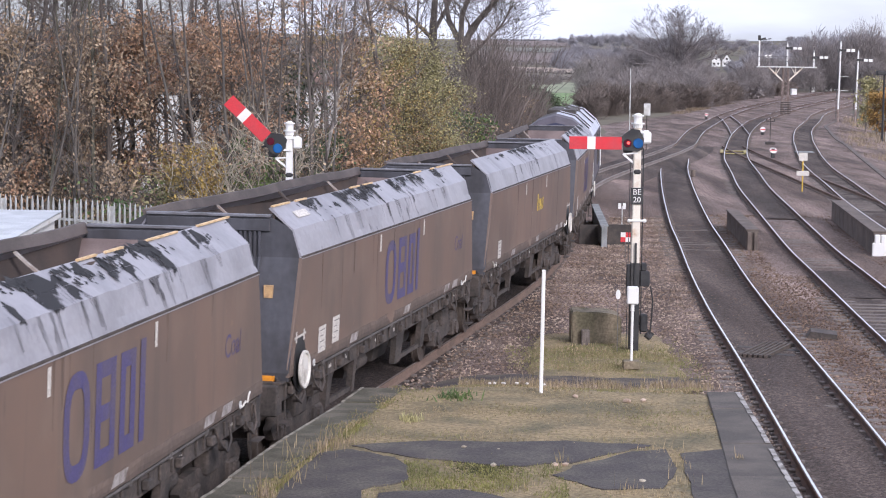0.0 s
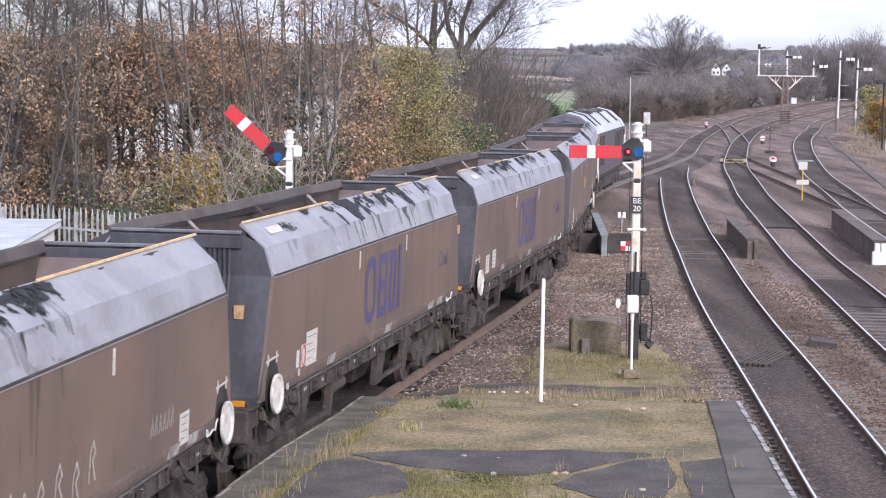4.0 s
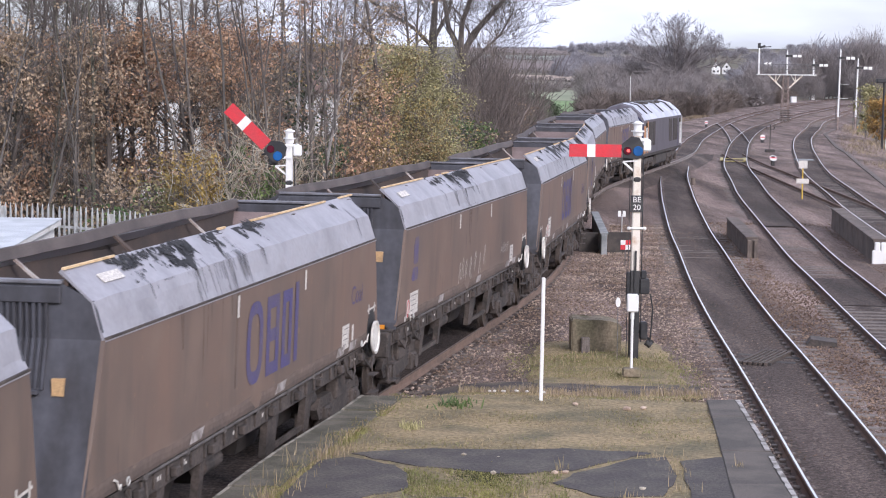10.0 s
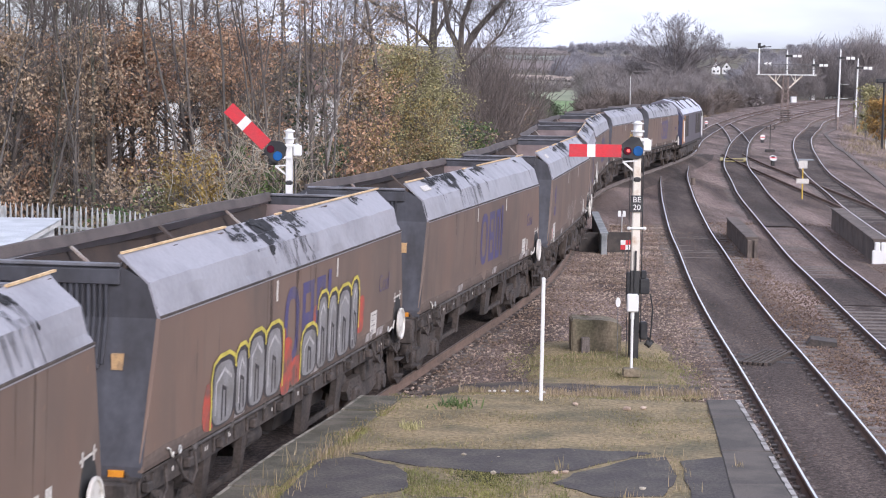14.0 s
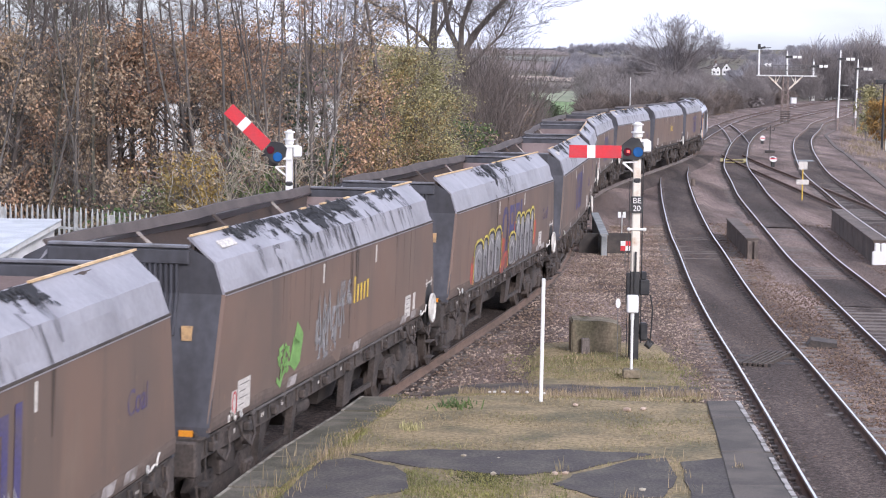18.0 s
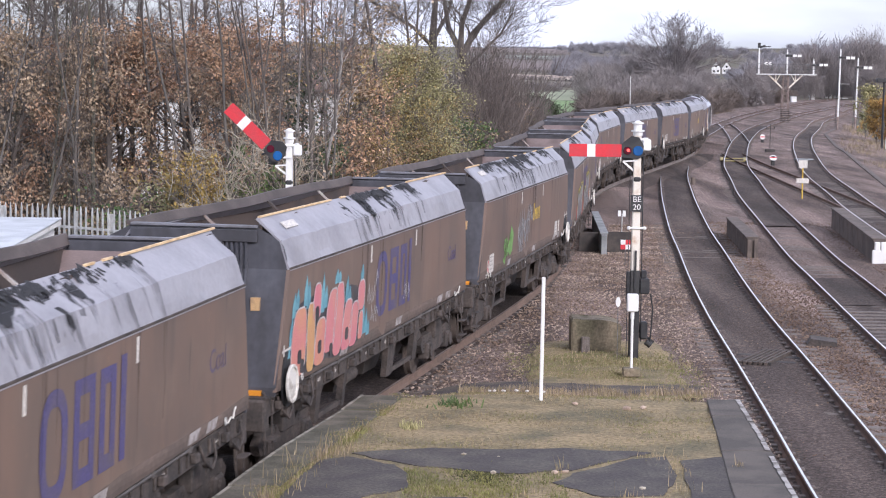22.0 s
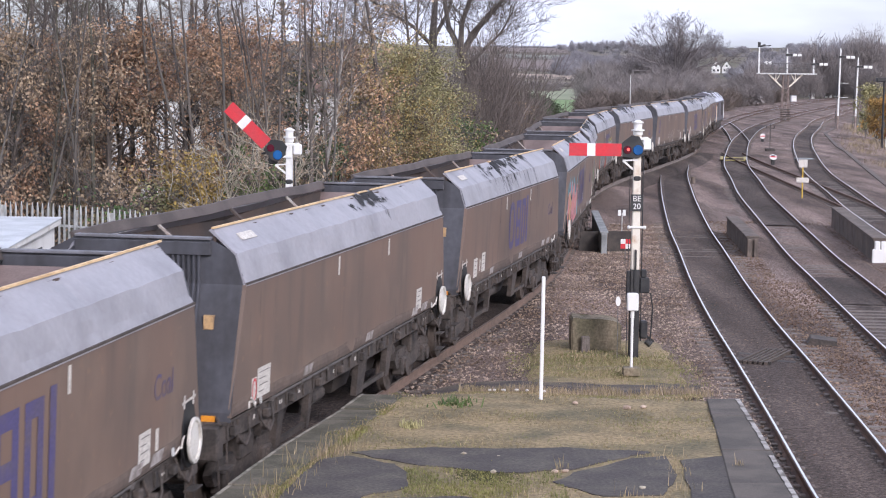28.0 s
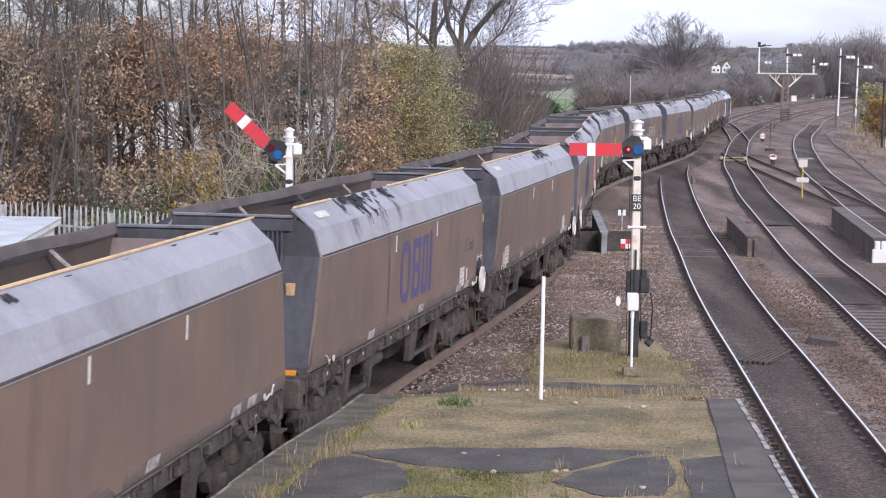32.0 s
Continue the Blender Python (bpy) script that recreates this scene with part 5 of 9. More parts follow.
def stain(name, color, most, squeeze=(9, 3, 1.6), lo=0.35, hi=0.65, heap=0.0):
    """A thin dirty film, uneven, that lets the plate show through."""
    m = bpy.data.materials.new(name)
    m.use_nodes = True
    n, l = m.node_tree.nodes, m.node_tree.links
    bs = n["Principled BSDF"]
    bs.inputs["Base Color"].default_value, bs.inputs["Roughness"].default_value = (*color, 1), 0.75
    co, tx, mr = n.new("ShaderNodeTexCoord"), n.new("ShaderNodeTexNoise"), n.new("ShaderNodeMapRange")
    mp = n.new("ShaderNodeMapping")
    mp.inputs["Scale"].default_value = squeeze
    inf, ad, ml = n.new("ShaderNodeObjectInfo"), n.new("ShaderNodeVectorMath"), n.new("ShaderNodeMath")
    ml.operation, ml.inputs[1].default_value = "MULTIPLY", 41.0
    l.new(inf.outputs["Random"], ml.inputs[0])
    l.new(co.outputs["Object"], mp.inputs[0])
    l.new(mp.outputs[0], ad.inputs[0])
    l.new(ml.outputs[0], ad.inputs[1])
    l.new(ad.outputs[0], tx.inputs["Vector"])
    tx.inputs["Scale"].default_value, tx.inputs["Detail"].default_value = 1.5, 6
    mr.inputs["From Min"].default_value, mr.inputs["From Max"].default_value = lo, hi
    mr.inputs["To Max"].default_value = most
    if heap:  # lies thicker towards the upper edge
        sp, hk, sm = n.new("ShaderNodeSeparateXYZ"), n.new("ShaderNodeMath"), n.new("ShaderNodeMath")
        l.new(co.outputs["Object"], sp.inputs[0])
        hk.operation, hk.inputs[1].default_value, hk.inputs[2].default_value = "MULTIPLY_ADD", heap, -3.5 * heap
        l.new(sp.outputs["Z"], hk.inputs[0])
        l.new(tx.outputs["Fac"], sm.inputs[0])
        l.new(hk.outputs[0], sm.inputs[1])
        l.new(sm.outputs[0], mr.inputs["Value"])
    else:
        l.new(tx.outputs["Fac"], mr.inputs["Value"])
    l.new(mr.outputs[0], bs.inputs["Alpha"])
    return m


M["spray_worn"] = stain("spray_worn", (0.34, 0.33, 0.33), 0.8, (3, 3, 2.5), 0.42, 0.6)
M["coal_film"] = stain("coal_film", (0.022, 0.021, 0.023), 0.95, (2.4, 2.4, 2.4), 0.62, 0.67, 0.65)
M["coal_film_thick"] = stain("coal_film_thick", (0.022, 0.021, 0.023), 0.97, (1.7, 1.7, 1.7), 0.5, 0.56, 0.8)
M["runs"] = stain("runs", (0.04, 0.036, 0.036), 0.45, (5, 3, 0.8), 0.36, 0.72)
M["text_grey"] = mat("text_grey", (0.2, 0.18, 0.17), 0.7)
M["label"] = mat("label", (0.7, 0.66, 0.6), 0.6, color2=(0.54, 0.5, 0.45), scale=30, low=0.45, high=0.5)
M["sign_orange"] = mat("sign_orange", (0.56, 0.36, 0.18), 0.5, color2=(0.4, 0.26, 0.14), scale=9, low=0.5, high=0.62)


def wagon_of(k, logo_kind, discs, coal, paint="", label2=False, patch=False, nlabel="", plates=()):
    """Wagon k: logo_kind '' or 'purple' or 'orange'; discs: ends that carry a handwheel (-1 near, 1 far)."""
    rng = random.Random(100 + k)
    w = thing("hopper_wagon", nlabel, "wagon", group="hopper wagons of the train")
    part("side_plate", shared("shell", hopper_shell), None, w)
    part("grime_band", shared("foot_dark", foot_band_mesh), None, w, "darker band along the foot of the flank")["kind"] = "stuff"
    part("lid", shared(("lid", k % 4), lambda: lid_mesh(k % 4)), None, w, "pale grey bent sheet-metal lid")
    if k > -2:
        part("edge_strip", edge_mesh(k, [(a, b) for a, b, q in coal if q > 1.5]), None, w, "yellow edge strip")["kind"] = "stuff"
    part("gutter", shared("gutter", dark_seam_mesh), None, w)
    part("pale_seam", shared("seam", seam_mesh), None, w)
    part("inner_wall", shared("inside", inside_mesh), None, w, "dark rust-brown inner wall")
    part("rim", shared("rim", rim_mesh), None, w)
    part("slope_sheet", shared("slope", slope_mesh), None, w)
    for i, x in enumerate((-3.2, 0.3, 3.6)):
        b = part("stay", shared(("stay", i % 2), lambda: brace_mesh(1 - i % 2)), None, w)
        b.matrix_basis = pose(x, 0, 0)
    for e in (-1, 1):
        end = part("end_wall", shared(("end", e), lambda: end_mesh(e)), None, w, "dark blue-grey end wall")
        part("cap_rail", shared(("cap", e), lambda: ledge_mesh(e, 0.93, 3.625, 3.665, 0.03, "cap_grey")), None, end)
        part("ledge", shared(("ledge", e), lambda: ledge_mesh(e, 0.93, 3.43, 3.60, 0.045)), None, end)
        part("ledge", shared(("foot", e), lambda: ledge_mesh(e, 0.74, 2.50, 2.55, 0.06)), None, end)
        for i in range(23):
            r = part("rib", shared(("rib", e), lambda: rib_mesh(e)), None, end)
            r.matrix_basis = pose(e * (HALF + 0.015), -0.77 + i * 0.07, 0)
        bm = bmesh.new()
        box(bm, *sorted((e * (reach(2.67) - 0.004), e * (reach(2.49) + 0.008))), -1.01, -0.88, 2.49, 2.67)
        part("warning_sign", shared(("sign", e), lambda: mesh_of("warning_sign", bm, M["sign_orange"])), None, end, "orange warning sign")
        bm2 = bmesh.new()
        box(bm2, *sorted((e * (reach(1.4) - 0.01), e * (reach(1.4) + 0.02))), -1.13, -0.95, 1.345, 1.42)
        part("reflector", shared(("refl", e), lambda: mesh_of("reflector", bm2, M["orange_paint"])), None, end, "orange reflector")
        for y in (-0.87, 0.87):
            part("buffer", shared(("buf", e, y), lambda: buffer_mesh(e, y)), None, w)
        part("coupling", shared(("coup", e), lambda: coupling_mesh(e)), None, w)
        for y in (-0.45, 0.4):
            part("brake_hose", shared(("hose", e, y), lambda: hose_mesh(e, y)), None, w)
        part("end_step", shared(("step", e), lambda: steps_mesh(e)), None, w)
        bg = part("bogie", shared("bogie", bogie_frame), None, w)
        bg.matrix_basis = pose(e * 5.3, 0, 0)
        for x in (-0.9, 0.9):
            ws = part("wheelset", shared("wheelset", wheelset_mesh), None, bg)
            ws.matrix_basis = pose(x, 0, 0.455)
            WHEELS.append(ws)
        if e in discs:
            xa = 6.25 if e > 0 else -6.35
            ww = part("handwheel", shared("disc", wheel_disc), None, w, "white dished handwheel")
            ww.matrix_basis = pose(xa, -1.42, 1.46)
            # black shade plate just proud of the flank
            rc = part("wheel_recess", shared("disc_shade", shadow_box), None, w)
            rc.matrix_basis = pose(xa, -1.365, 1.46)
            mk = bmesh.new()
            strip(mk, [(xa - 0.3, 1.93), (xa + 0.3, 1.95)], 0.035, 0.008)
            for d in (-0.2, 0.2):
                strip(mk, [(xa + d, 1.86), (xa + d, 2.02)], 0.07, 0.008)
            part("hand_mark", mk, M["label"], w, "white stencilled mark")
    part("centre_sill", shared("sill", centre_sill), None, w)
    for e in (-1, 1):
        part("sole_bar", shared(("sole", e), lambda: sole_bar(e)), None, w)
        part("headstock", shared(("head", e), lambda: headstock(e)), None, w)
    part("pipe_run", shared("pipes", pipes_mesh), None, w)
    part("door_hanger", shared("hang1", lambda: hanger_mesh(-4.0, -2.4, 0.3)), None, w)
    part("door_hanger", shared("hang2", lambda: hanger_mesh(0.85, 2.85, 0.6)), None, w)
    part("discharge_chute", shared("chute", chute_mesh), None, w)
    for e in (-1, 1):
        q = bmesh.new()
        lv = [(e * 5.75, -1.34, 1.38), (e * 5.83, -1.37, 1.45), (e * 5.9, -1.375, 1.42), (e * 5.96, -1.375, 1.51), (e * 6.04, -1.37, 1.54)]
        bent(q, lv, 0.013)
        part("brake_lever", q, M["cream_white"], w, "small white bent lever")
        q = bmesh.new()
        rg = [Vector((e * 5.58 + 0.045 * math.cos(i * 0.628), -1.365, 1.44 + 0.045 * math.sin(i * 0.628))) for i in range(11)]
        bent(q, rg, 0.011, 5)
        part("pull_ring", q, M["galv"], w)
    plates = [(x0 - 0.12, x1 - 0.12, z0 - min(0.12, z0 - 1.42), z1 - min(0.12, z0 - 1.42)) for x0, x1, z0, z1 in plates]
    for x in (-1.55, 1.82):
        part("tag", plate(x - 0.045, x + 0.045, 2.72, 3.0), M["label"], w)
    for x0, x1, z0, z1 in plates:
        dp = part("data_panel", plate(x0, x1, z0, z1), M["label"], w, "white data panel")
        if x1 - x0 > 0.3:
            for i in range(4):
                zz = z1 - (z1 - z0) * (i + 0.7) / 4.6
                q = bmesh.new()
                strip(q, [(x0 + 0.06, zz), (x0 + (x1 - x0) * (0.9, 0.6, 0.8, 0.5)[i], zz)], 0.013, 0.009)
                part("text_bar", q, M["text_grey"], dp)
    for x0, x1, z0, z1 in plates:
        if x1 - x0 > 0.5:
            q = bmesh.new()
            strip(q, [(x0 - 0.14 + 0.085 * math.cos(a * math.pi / 8), (z0 + z1) / 2 - 0.06 + 0.14 * math.sin(a * math.pi / 8)) for a in range(17)], 0.03, 0.009)
            part("warning_ring", q, M["red_paint"], w, "red prohibition ring")
            part("tag", plate(x0 - 0.25, x0 - 0.04, (z0 + z1) / 2 - 0.22, (z0 + z1) / 2 + 0.1, 0.005), M["label"], w)
            part("tag", plate(x0 - 0.37, x0 - 0.29, z0 - 0.08, z0 + 0.02), M["label"], w)
    part("sole_bar_fitting", shared("fittings", fittings_mesh), None, w)["kind"] = "stuff"
    part("sole_bar_mark", shared("marks", marks_mesh), None, w, "small worn white stencilled marks")["kind"] = "stuff"
    for x0 in (-3.4, 0.4, 3.9, 4.7):
        q = bmesh.new()
        decal(q, [(x0, 1.43), (x0 + 0.45, 1.43), (x0 + 0.55, 1.56), (x0 + 0.1, 1.56)], 0.006)
        part("stencil", q, M["spray_faint"], w)
    if patch:
        q = bmesh.new()
        c0 = Vector((-5.75, -1.06, 3.675))
        prism(q, [(-5.75, -1.07, 3.666), (-5.12, -1.07, 3.666), (-5.12, -1.165, 3.583), (-5.75, -1.165, 3.583)], (0, -0.006, 0.008))
        part("lid_panel", q, M["label"], w, "white panel on the lid")
    if logo_kind == "purple":
        emblem(w)
    elif logo_kind == "orange":
        em = part("emblem", bmesh.new(), M["yellow_paint"], w, "yellow painted emblem")
        for pts in ([(0.4, 2.2), (0.4, 2.62)], [(0.62, 2.2), (0.62, 2.48)], [(0.84, 2.2), (0.84, 2.48)], [(1.06, 2.2), (1.06, 2.48)], [(1.28, 2.2), (1.28, 2.5)]):
            q = bmesh.new()
            strip(q, pts, 0.11, 0.007)
            part("painted_shape", q, M["yellow_paint"], em)
    part("coal_spill", coal_spill(rng, coal), M["coal"], w, "spilled black coal")["kind"] = "stuff"
    for a, b, amount in coal:
        if amount >= 2:
            q = bmesh.new()
            low_ = 3.12 if amount >= 4 else 3.36
            zs = [3.78, 3.62, 3.475] + ([3.3] if low_ < 3.3 else []) + [low_]
            for za, zb in zip(zs, zs[1:]):
                n_ = max(2, int((b - a) / 0.5))
                for i in range(n_):
                    xa, xb = a + (b - a) * i / n_, a + (b - a) * (i + 1) / n_
                    q.faces.new([q.verts.new(flank(x_, z_, 0.0045)) for x_, z_ in ((xa, za - 0.001), (xb, za - 0.001), (xb + 0.05, zb + 0.001), (xa + 0.05, zb + 0.001))])
            part("coal_film", q, M["coal_film"] if amount < 4 else M["coal_film_thick"], w)["kind"] = "stuff"
    part("dirt_run", run_marks(rng, coal), M["runs"], w)["kind"] = "stuff"
    if paint:
        painted(w, paint)
    ROLLING.append((w, -5.92 - 15.0 * k, 5.3))
    return w


WHEELS = []
LB = "weathered brown coal hopper wagon, pale lids"
A1, A2 = (-5.2, -4.8, 1.66, 2.05), (4.35, 4.8, 1.62, 2.0)
wagon_of(-3, "purple", (1,), [(-5, 5, 2.2), (-1, 1.5, 4)], nlabel=LB + ", purple emblem", plates=[A1])
wagon_of(-2, "orange", (1,), [(-4, 4, 1.4), (-1, 1.0, 3)], nlabel=LB + ", yellow emblem", plates=[A1])
wagon_of(-1, "purple", (-1,), [(-5.5, 5, 2.0), (-1, 2, 3)], patch=True, nlabel=LB + ", purple emblem", plates=[A1, (-4.4, -4.0, 1.7, 2.1)])
wagon_of(0, "purple", (-1,), [(-5.5, -2, 1.5), (-2, 0.5, 4), (1, 3, 4), (4, 5, 2)], patch=True, nlabel=LB + " and purple emblem", plates=[(-4.5, -3.9, 1.7, 2.2), (-5.0, -4.85, 1.75, 2.0)])
wagon_of(1, "", (1,), [(-3, 1.0, 2.2), (-0.8, 0.6, 4)], "scrawl", patch=True, nlabel=LB + " streaked with white paint", plates=[(-5.75, -5.1, 1.6, 2.0), (4.5, 4.9, 1.62, 2.0)])
wagon_of(2, "purple", (1,), [(-5, 0.5, 2.6), (-3.5, -1.5, 4), (4.6, 5.6, 1.6)], patch=True, nlabel=LB + " and purple emblem", plates=[A2, (5.0, 5.12, 1.7, 1.95)])
wagon_of(3, "purple", (1,), [(-2.6, 0.6, 2.2), (-1.6, 0.6, 7), (4, 4.6, 1)], "silver", nlabel=LB + ", silver and yellow graffiti", plates=[A2])
wagon_of(4, "orange", (1,), [(-5, 5, 3.6), (-2.8, 1.2, 7)], "green", patch=True, nlabel=LB + ", yellow emblem and green graffiti", plates=[(-5.6, -5.05, 1.6, 2.0), A2, (5.0, 5.2, 1.7, 2.0)])
wagon_of(5, "purple", (-1,), [(-2.5, 3, 2.4), (-1.2, 1.0, 6)], "pink", patch=True, nlabel=LB + ", pink and orange graffiti")
wagon_of(6, "purple", (-1,), [(-3.4, 3, 2.2), (-1.8, 0, 4)], patch=True, nlabel=LB + " and purple emblem", plates=[A1, (-4.3, -3.9, 1.7, 2.1), (-4.55, -4.45, 1.75, 2.0)])
wagon_of(7, "", (1,), [(1, 2.4, 2.5), (-0.4, 0.4, 0.6)], patch=True, nlabel=LB + ", plain flank", plates=[A2, (-5.6, -5.0, 1.6, 2.0)])
wagon_of(8, "purple", (1,), [(-4.2, -0.5, 2.0), (-3.4, -1.8, 4)], patch=True, nlabel=LB + " and purple emblem", plates=[A2, (5.0, 5.12, 1.7, 1.95)])
wagon_of(9, "", (), [(-3.0, -2.4, 1.5), (-5, -4.5, 0.8)], nlabel=LB + ", plain flank")
wagon_of(10, "purple", (1,), [(-3, 2, 2)], nlabel=LB + " and purple emblem", plates=[A2])


# ---- locomotive ----
def locomotive():
    lo = thing("locomotive", "dark blue diesel locomotive with an orange band and a pale roof", "locomotive")
    prof = [(-1.32, 1.15), (-1.32, 3.02), (-1.14, 3.34), (-0.62, 3.78), (0.0, 3.94), (0.62, 3.74), (1.14, 3.34), (1.32, 3.02), (1.32, 1.15)]
    bm = bmesh.new()
    sweep(bm, [[Vector((x, y, z)) for y, z in prof] for x in (-6.5, 6.5)])
    bmesh.ops.recalc_face_normals(bm, faces=bm.faces)
    for f in bm.faces:
        f.material_index = 0 if f.normal.z < 0.2 else (1 if f.calc_center_median().y < 0 else 2)
    part("engine_hood", bm, [M["loco_side"], M["loco_roof"], M["under"]], lo)
    for e in (-1, 1):
        bm = bmesh.new()
        rows = [(6.5, 0.0), (7.9, 0.0), (8.25, 0.08), (8.5, 0.34)]
        sweep(bm, [[Vector((e * (x + (0.12 if z < 2.4 and x > 7.8 else 0.0)), y * 1.012, z - (d if z > 2.0 else 0) * max(0.0, (z - 2.0) / 2.0))) for y, z in prof] for x, d in rows])
        bmesh.ops.recalc_face_normals(bm, faces=bm.faces)
        for f in bm.faces:
            f.material_index = (1 if f.calc_center_median().y < 0 else 3) if f.normal.z > 0.25 and f.normal.x * e < 0.12 else (2 if abs(f.normal.x) > 0.7 else 0)
        cab = part("cab", bm, [M["loco_side"], M["loco_roof"], M["loco_blue"], M["under"]], lo)
        if e < 0:
            ob_ = bmesh.new()
            for y in (-1.35, 1.35):
                box(ob_, -8.4, -7.7, y - 0.01, y + 0.01, 1.2, 2.7)
            part("orange_panel", ob_, M["band_orange"], cab, "orange painted cab corner")
        g = bmesh.new()
        for y in (-0.62, 0.62):
            prism(g, [(e * 8.54, y - 0.5, 2.4), (e * 8.54, y + 0.5, 2.4), (e * 8.4, y + 0.42, 3.05), (e * 8.4, y - 0.42, 3.05)], (e * 0.02, 0, 0.01))
        part("windscreen", g, M["dark_glass"], cab)
        sd = bmesh.new()
        for y in (-1.345, 1.345):
            box(sd, *sorted((e * 7.0, e * 7.6)), y - 0.012, y + 0.012, 2.3, 2.85)
        part("side_window", sd, M["dark_glass"], cab)
        bm = bmesh.new()
        for y in (-0.87, 0.87):
            rod(bm, (e * 8.5, y, 1.06), (e * 8.9, y, 1.06), 0.1, n=10)
            rod(bm, (e * 8.9, y, 1.06), (e * 8.96, y, 1.06), 0.24, n=14)
        part("buffers", bm, M["under"], lo)
        bg = bmesh.new()
        for y in (-1.05, 1.05):
            box(bg, -2.3, 2.3, y - 0.08, y + 0.08, 0.5, 0.85, 0.05)
            for x in (-1.9, 0, 1.9):
                box(bg, x - 0.22, x + 0.22, y - 0.14, y + 0.14, 0.3, 0.66, 0.03)
        bo = part("bogie", bg, M["under_pale"], lo)
        bo.matrix_basis = pose(e * 5.2, 0, 0)
        for x in (-1.9, 0, 1.9):
            ws = part("wheelset", shared("wheelset", wheelset_mesh), None, bo)
            ws.matrix_basis = pose(x, 0, 0.455)
            WHEELS.append(ws)
    fr = bmesh.new()
    box(fr, -8.5, 8.5, -1.3, 1.3, 0.98, 1.16, 0.02)
    part("frame", fr, M["under"], lo)
    tk = bmesh.new()
    box(tk, -2.3, 2.3, -1.2, 1.2, 0.32, 0.98, 0.12)
    part("fuel_tank", tk, M["under"], lo)
    for x, w in ((-6.3, 0.3), (-4.2, 0.22), (0.5, 0.3), (4.9, 0.55)):
        st = bmesh.new()
        pf_ = [(-1.16, 3.34), (-0.63, 3.8), (0.0, 3.96), (0.0, 3.99), (-0.65, 3.83), (-1.19, 3.36)]
        sweep(st, [[Vector((q, y, z)) for y, z in pf_] for q in (x, x + w)])
        part("roof_band", st, M["under"], lo, "dark band across the roof")
    for x in (-2.9, 2.1):
        st = bmesh.new()
        box(st, x, x + 1.5, -0.55, 0.55, 3.74, 3.95, 0.04)
        part("roof_vent", st, M["under"], lo, "dark roof vent")
    for x in (-1.3, 1.1):
        st = bmesh.new()
        rod(st, (x, 0, 3.8), (x, 0, 3.95), 0.55, n=18)
        part("roof_fan", st, M["steel"], lo)
    for x0, x1 in ((-6.2, -4.8), (-4.5, -3.8), (2.4, 3.6), (4.2, 6.2)):
        gr = bmesh.new()
        box(gr, x0, x1, -1.335, -1.3, 1.55, 2.88)
        gp = part("grille", gr, M["under"], lo)
        for z in np.arange(1.6, 2.85, 0.11):
            gr = bmesh.new()
            box(gr, x0, x1, -1.35, -1.335, z, z + 0.06)
            part("grille_slat", gr, M["under_pale"], gp)
    bd = bmesh.new()
    box(bd, -7.05, -6.75, -1.362, -1.322, 1.2, 2.95)
    part("orange_band", bd, M["band_orange"], lo, "dull orange painted band")
    bd = bmesh.new()
    box(bd, 8.2, 8.32, -1.362, -1.322, 1.2, 2.95)
    part("pale_band", bd, M["galv"], lo, "pale painted band")
    for x in (-7.2, -7.6, 7.2, 7.6):
        hr = bmesh.new()
        rod(hr, (x, -1.37, 1.3), (x, -1.37, 2.6), 0.02, n=6)
        part("handrail", hr, M["white_paint"], lo)
    ROLLING.append((lo, 56.2, 5.2))


locomotive()


# ---- signals and lineside things ----
def oval_plate(bm, c, rx, rz, y, deep, n=20, sq=1.0):
    pts = []
    for i in range(n):
        a = 2 * math.pi * i / n
        pts.append((c[0] + rx * math.copysign(abs(math.cos(a)) ** sq, math.cos(a)), y, c[1] + rz * math.copysign(abs(math.sin(a)) ** sq, math.sin(a))))
    prism(bm, pts, (0, deep, 0))


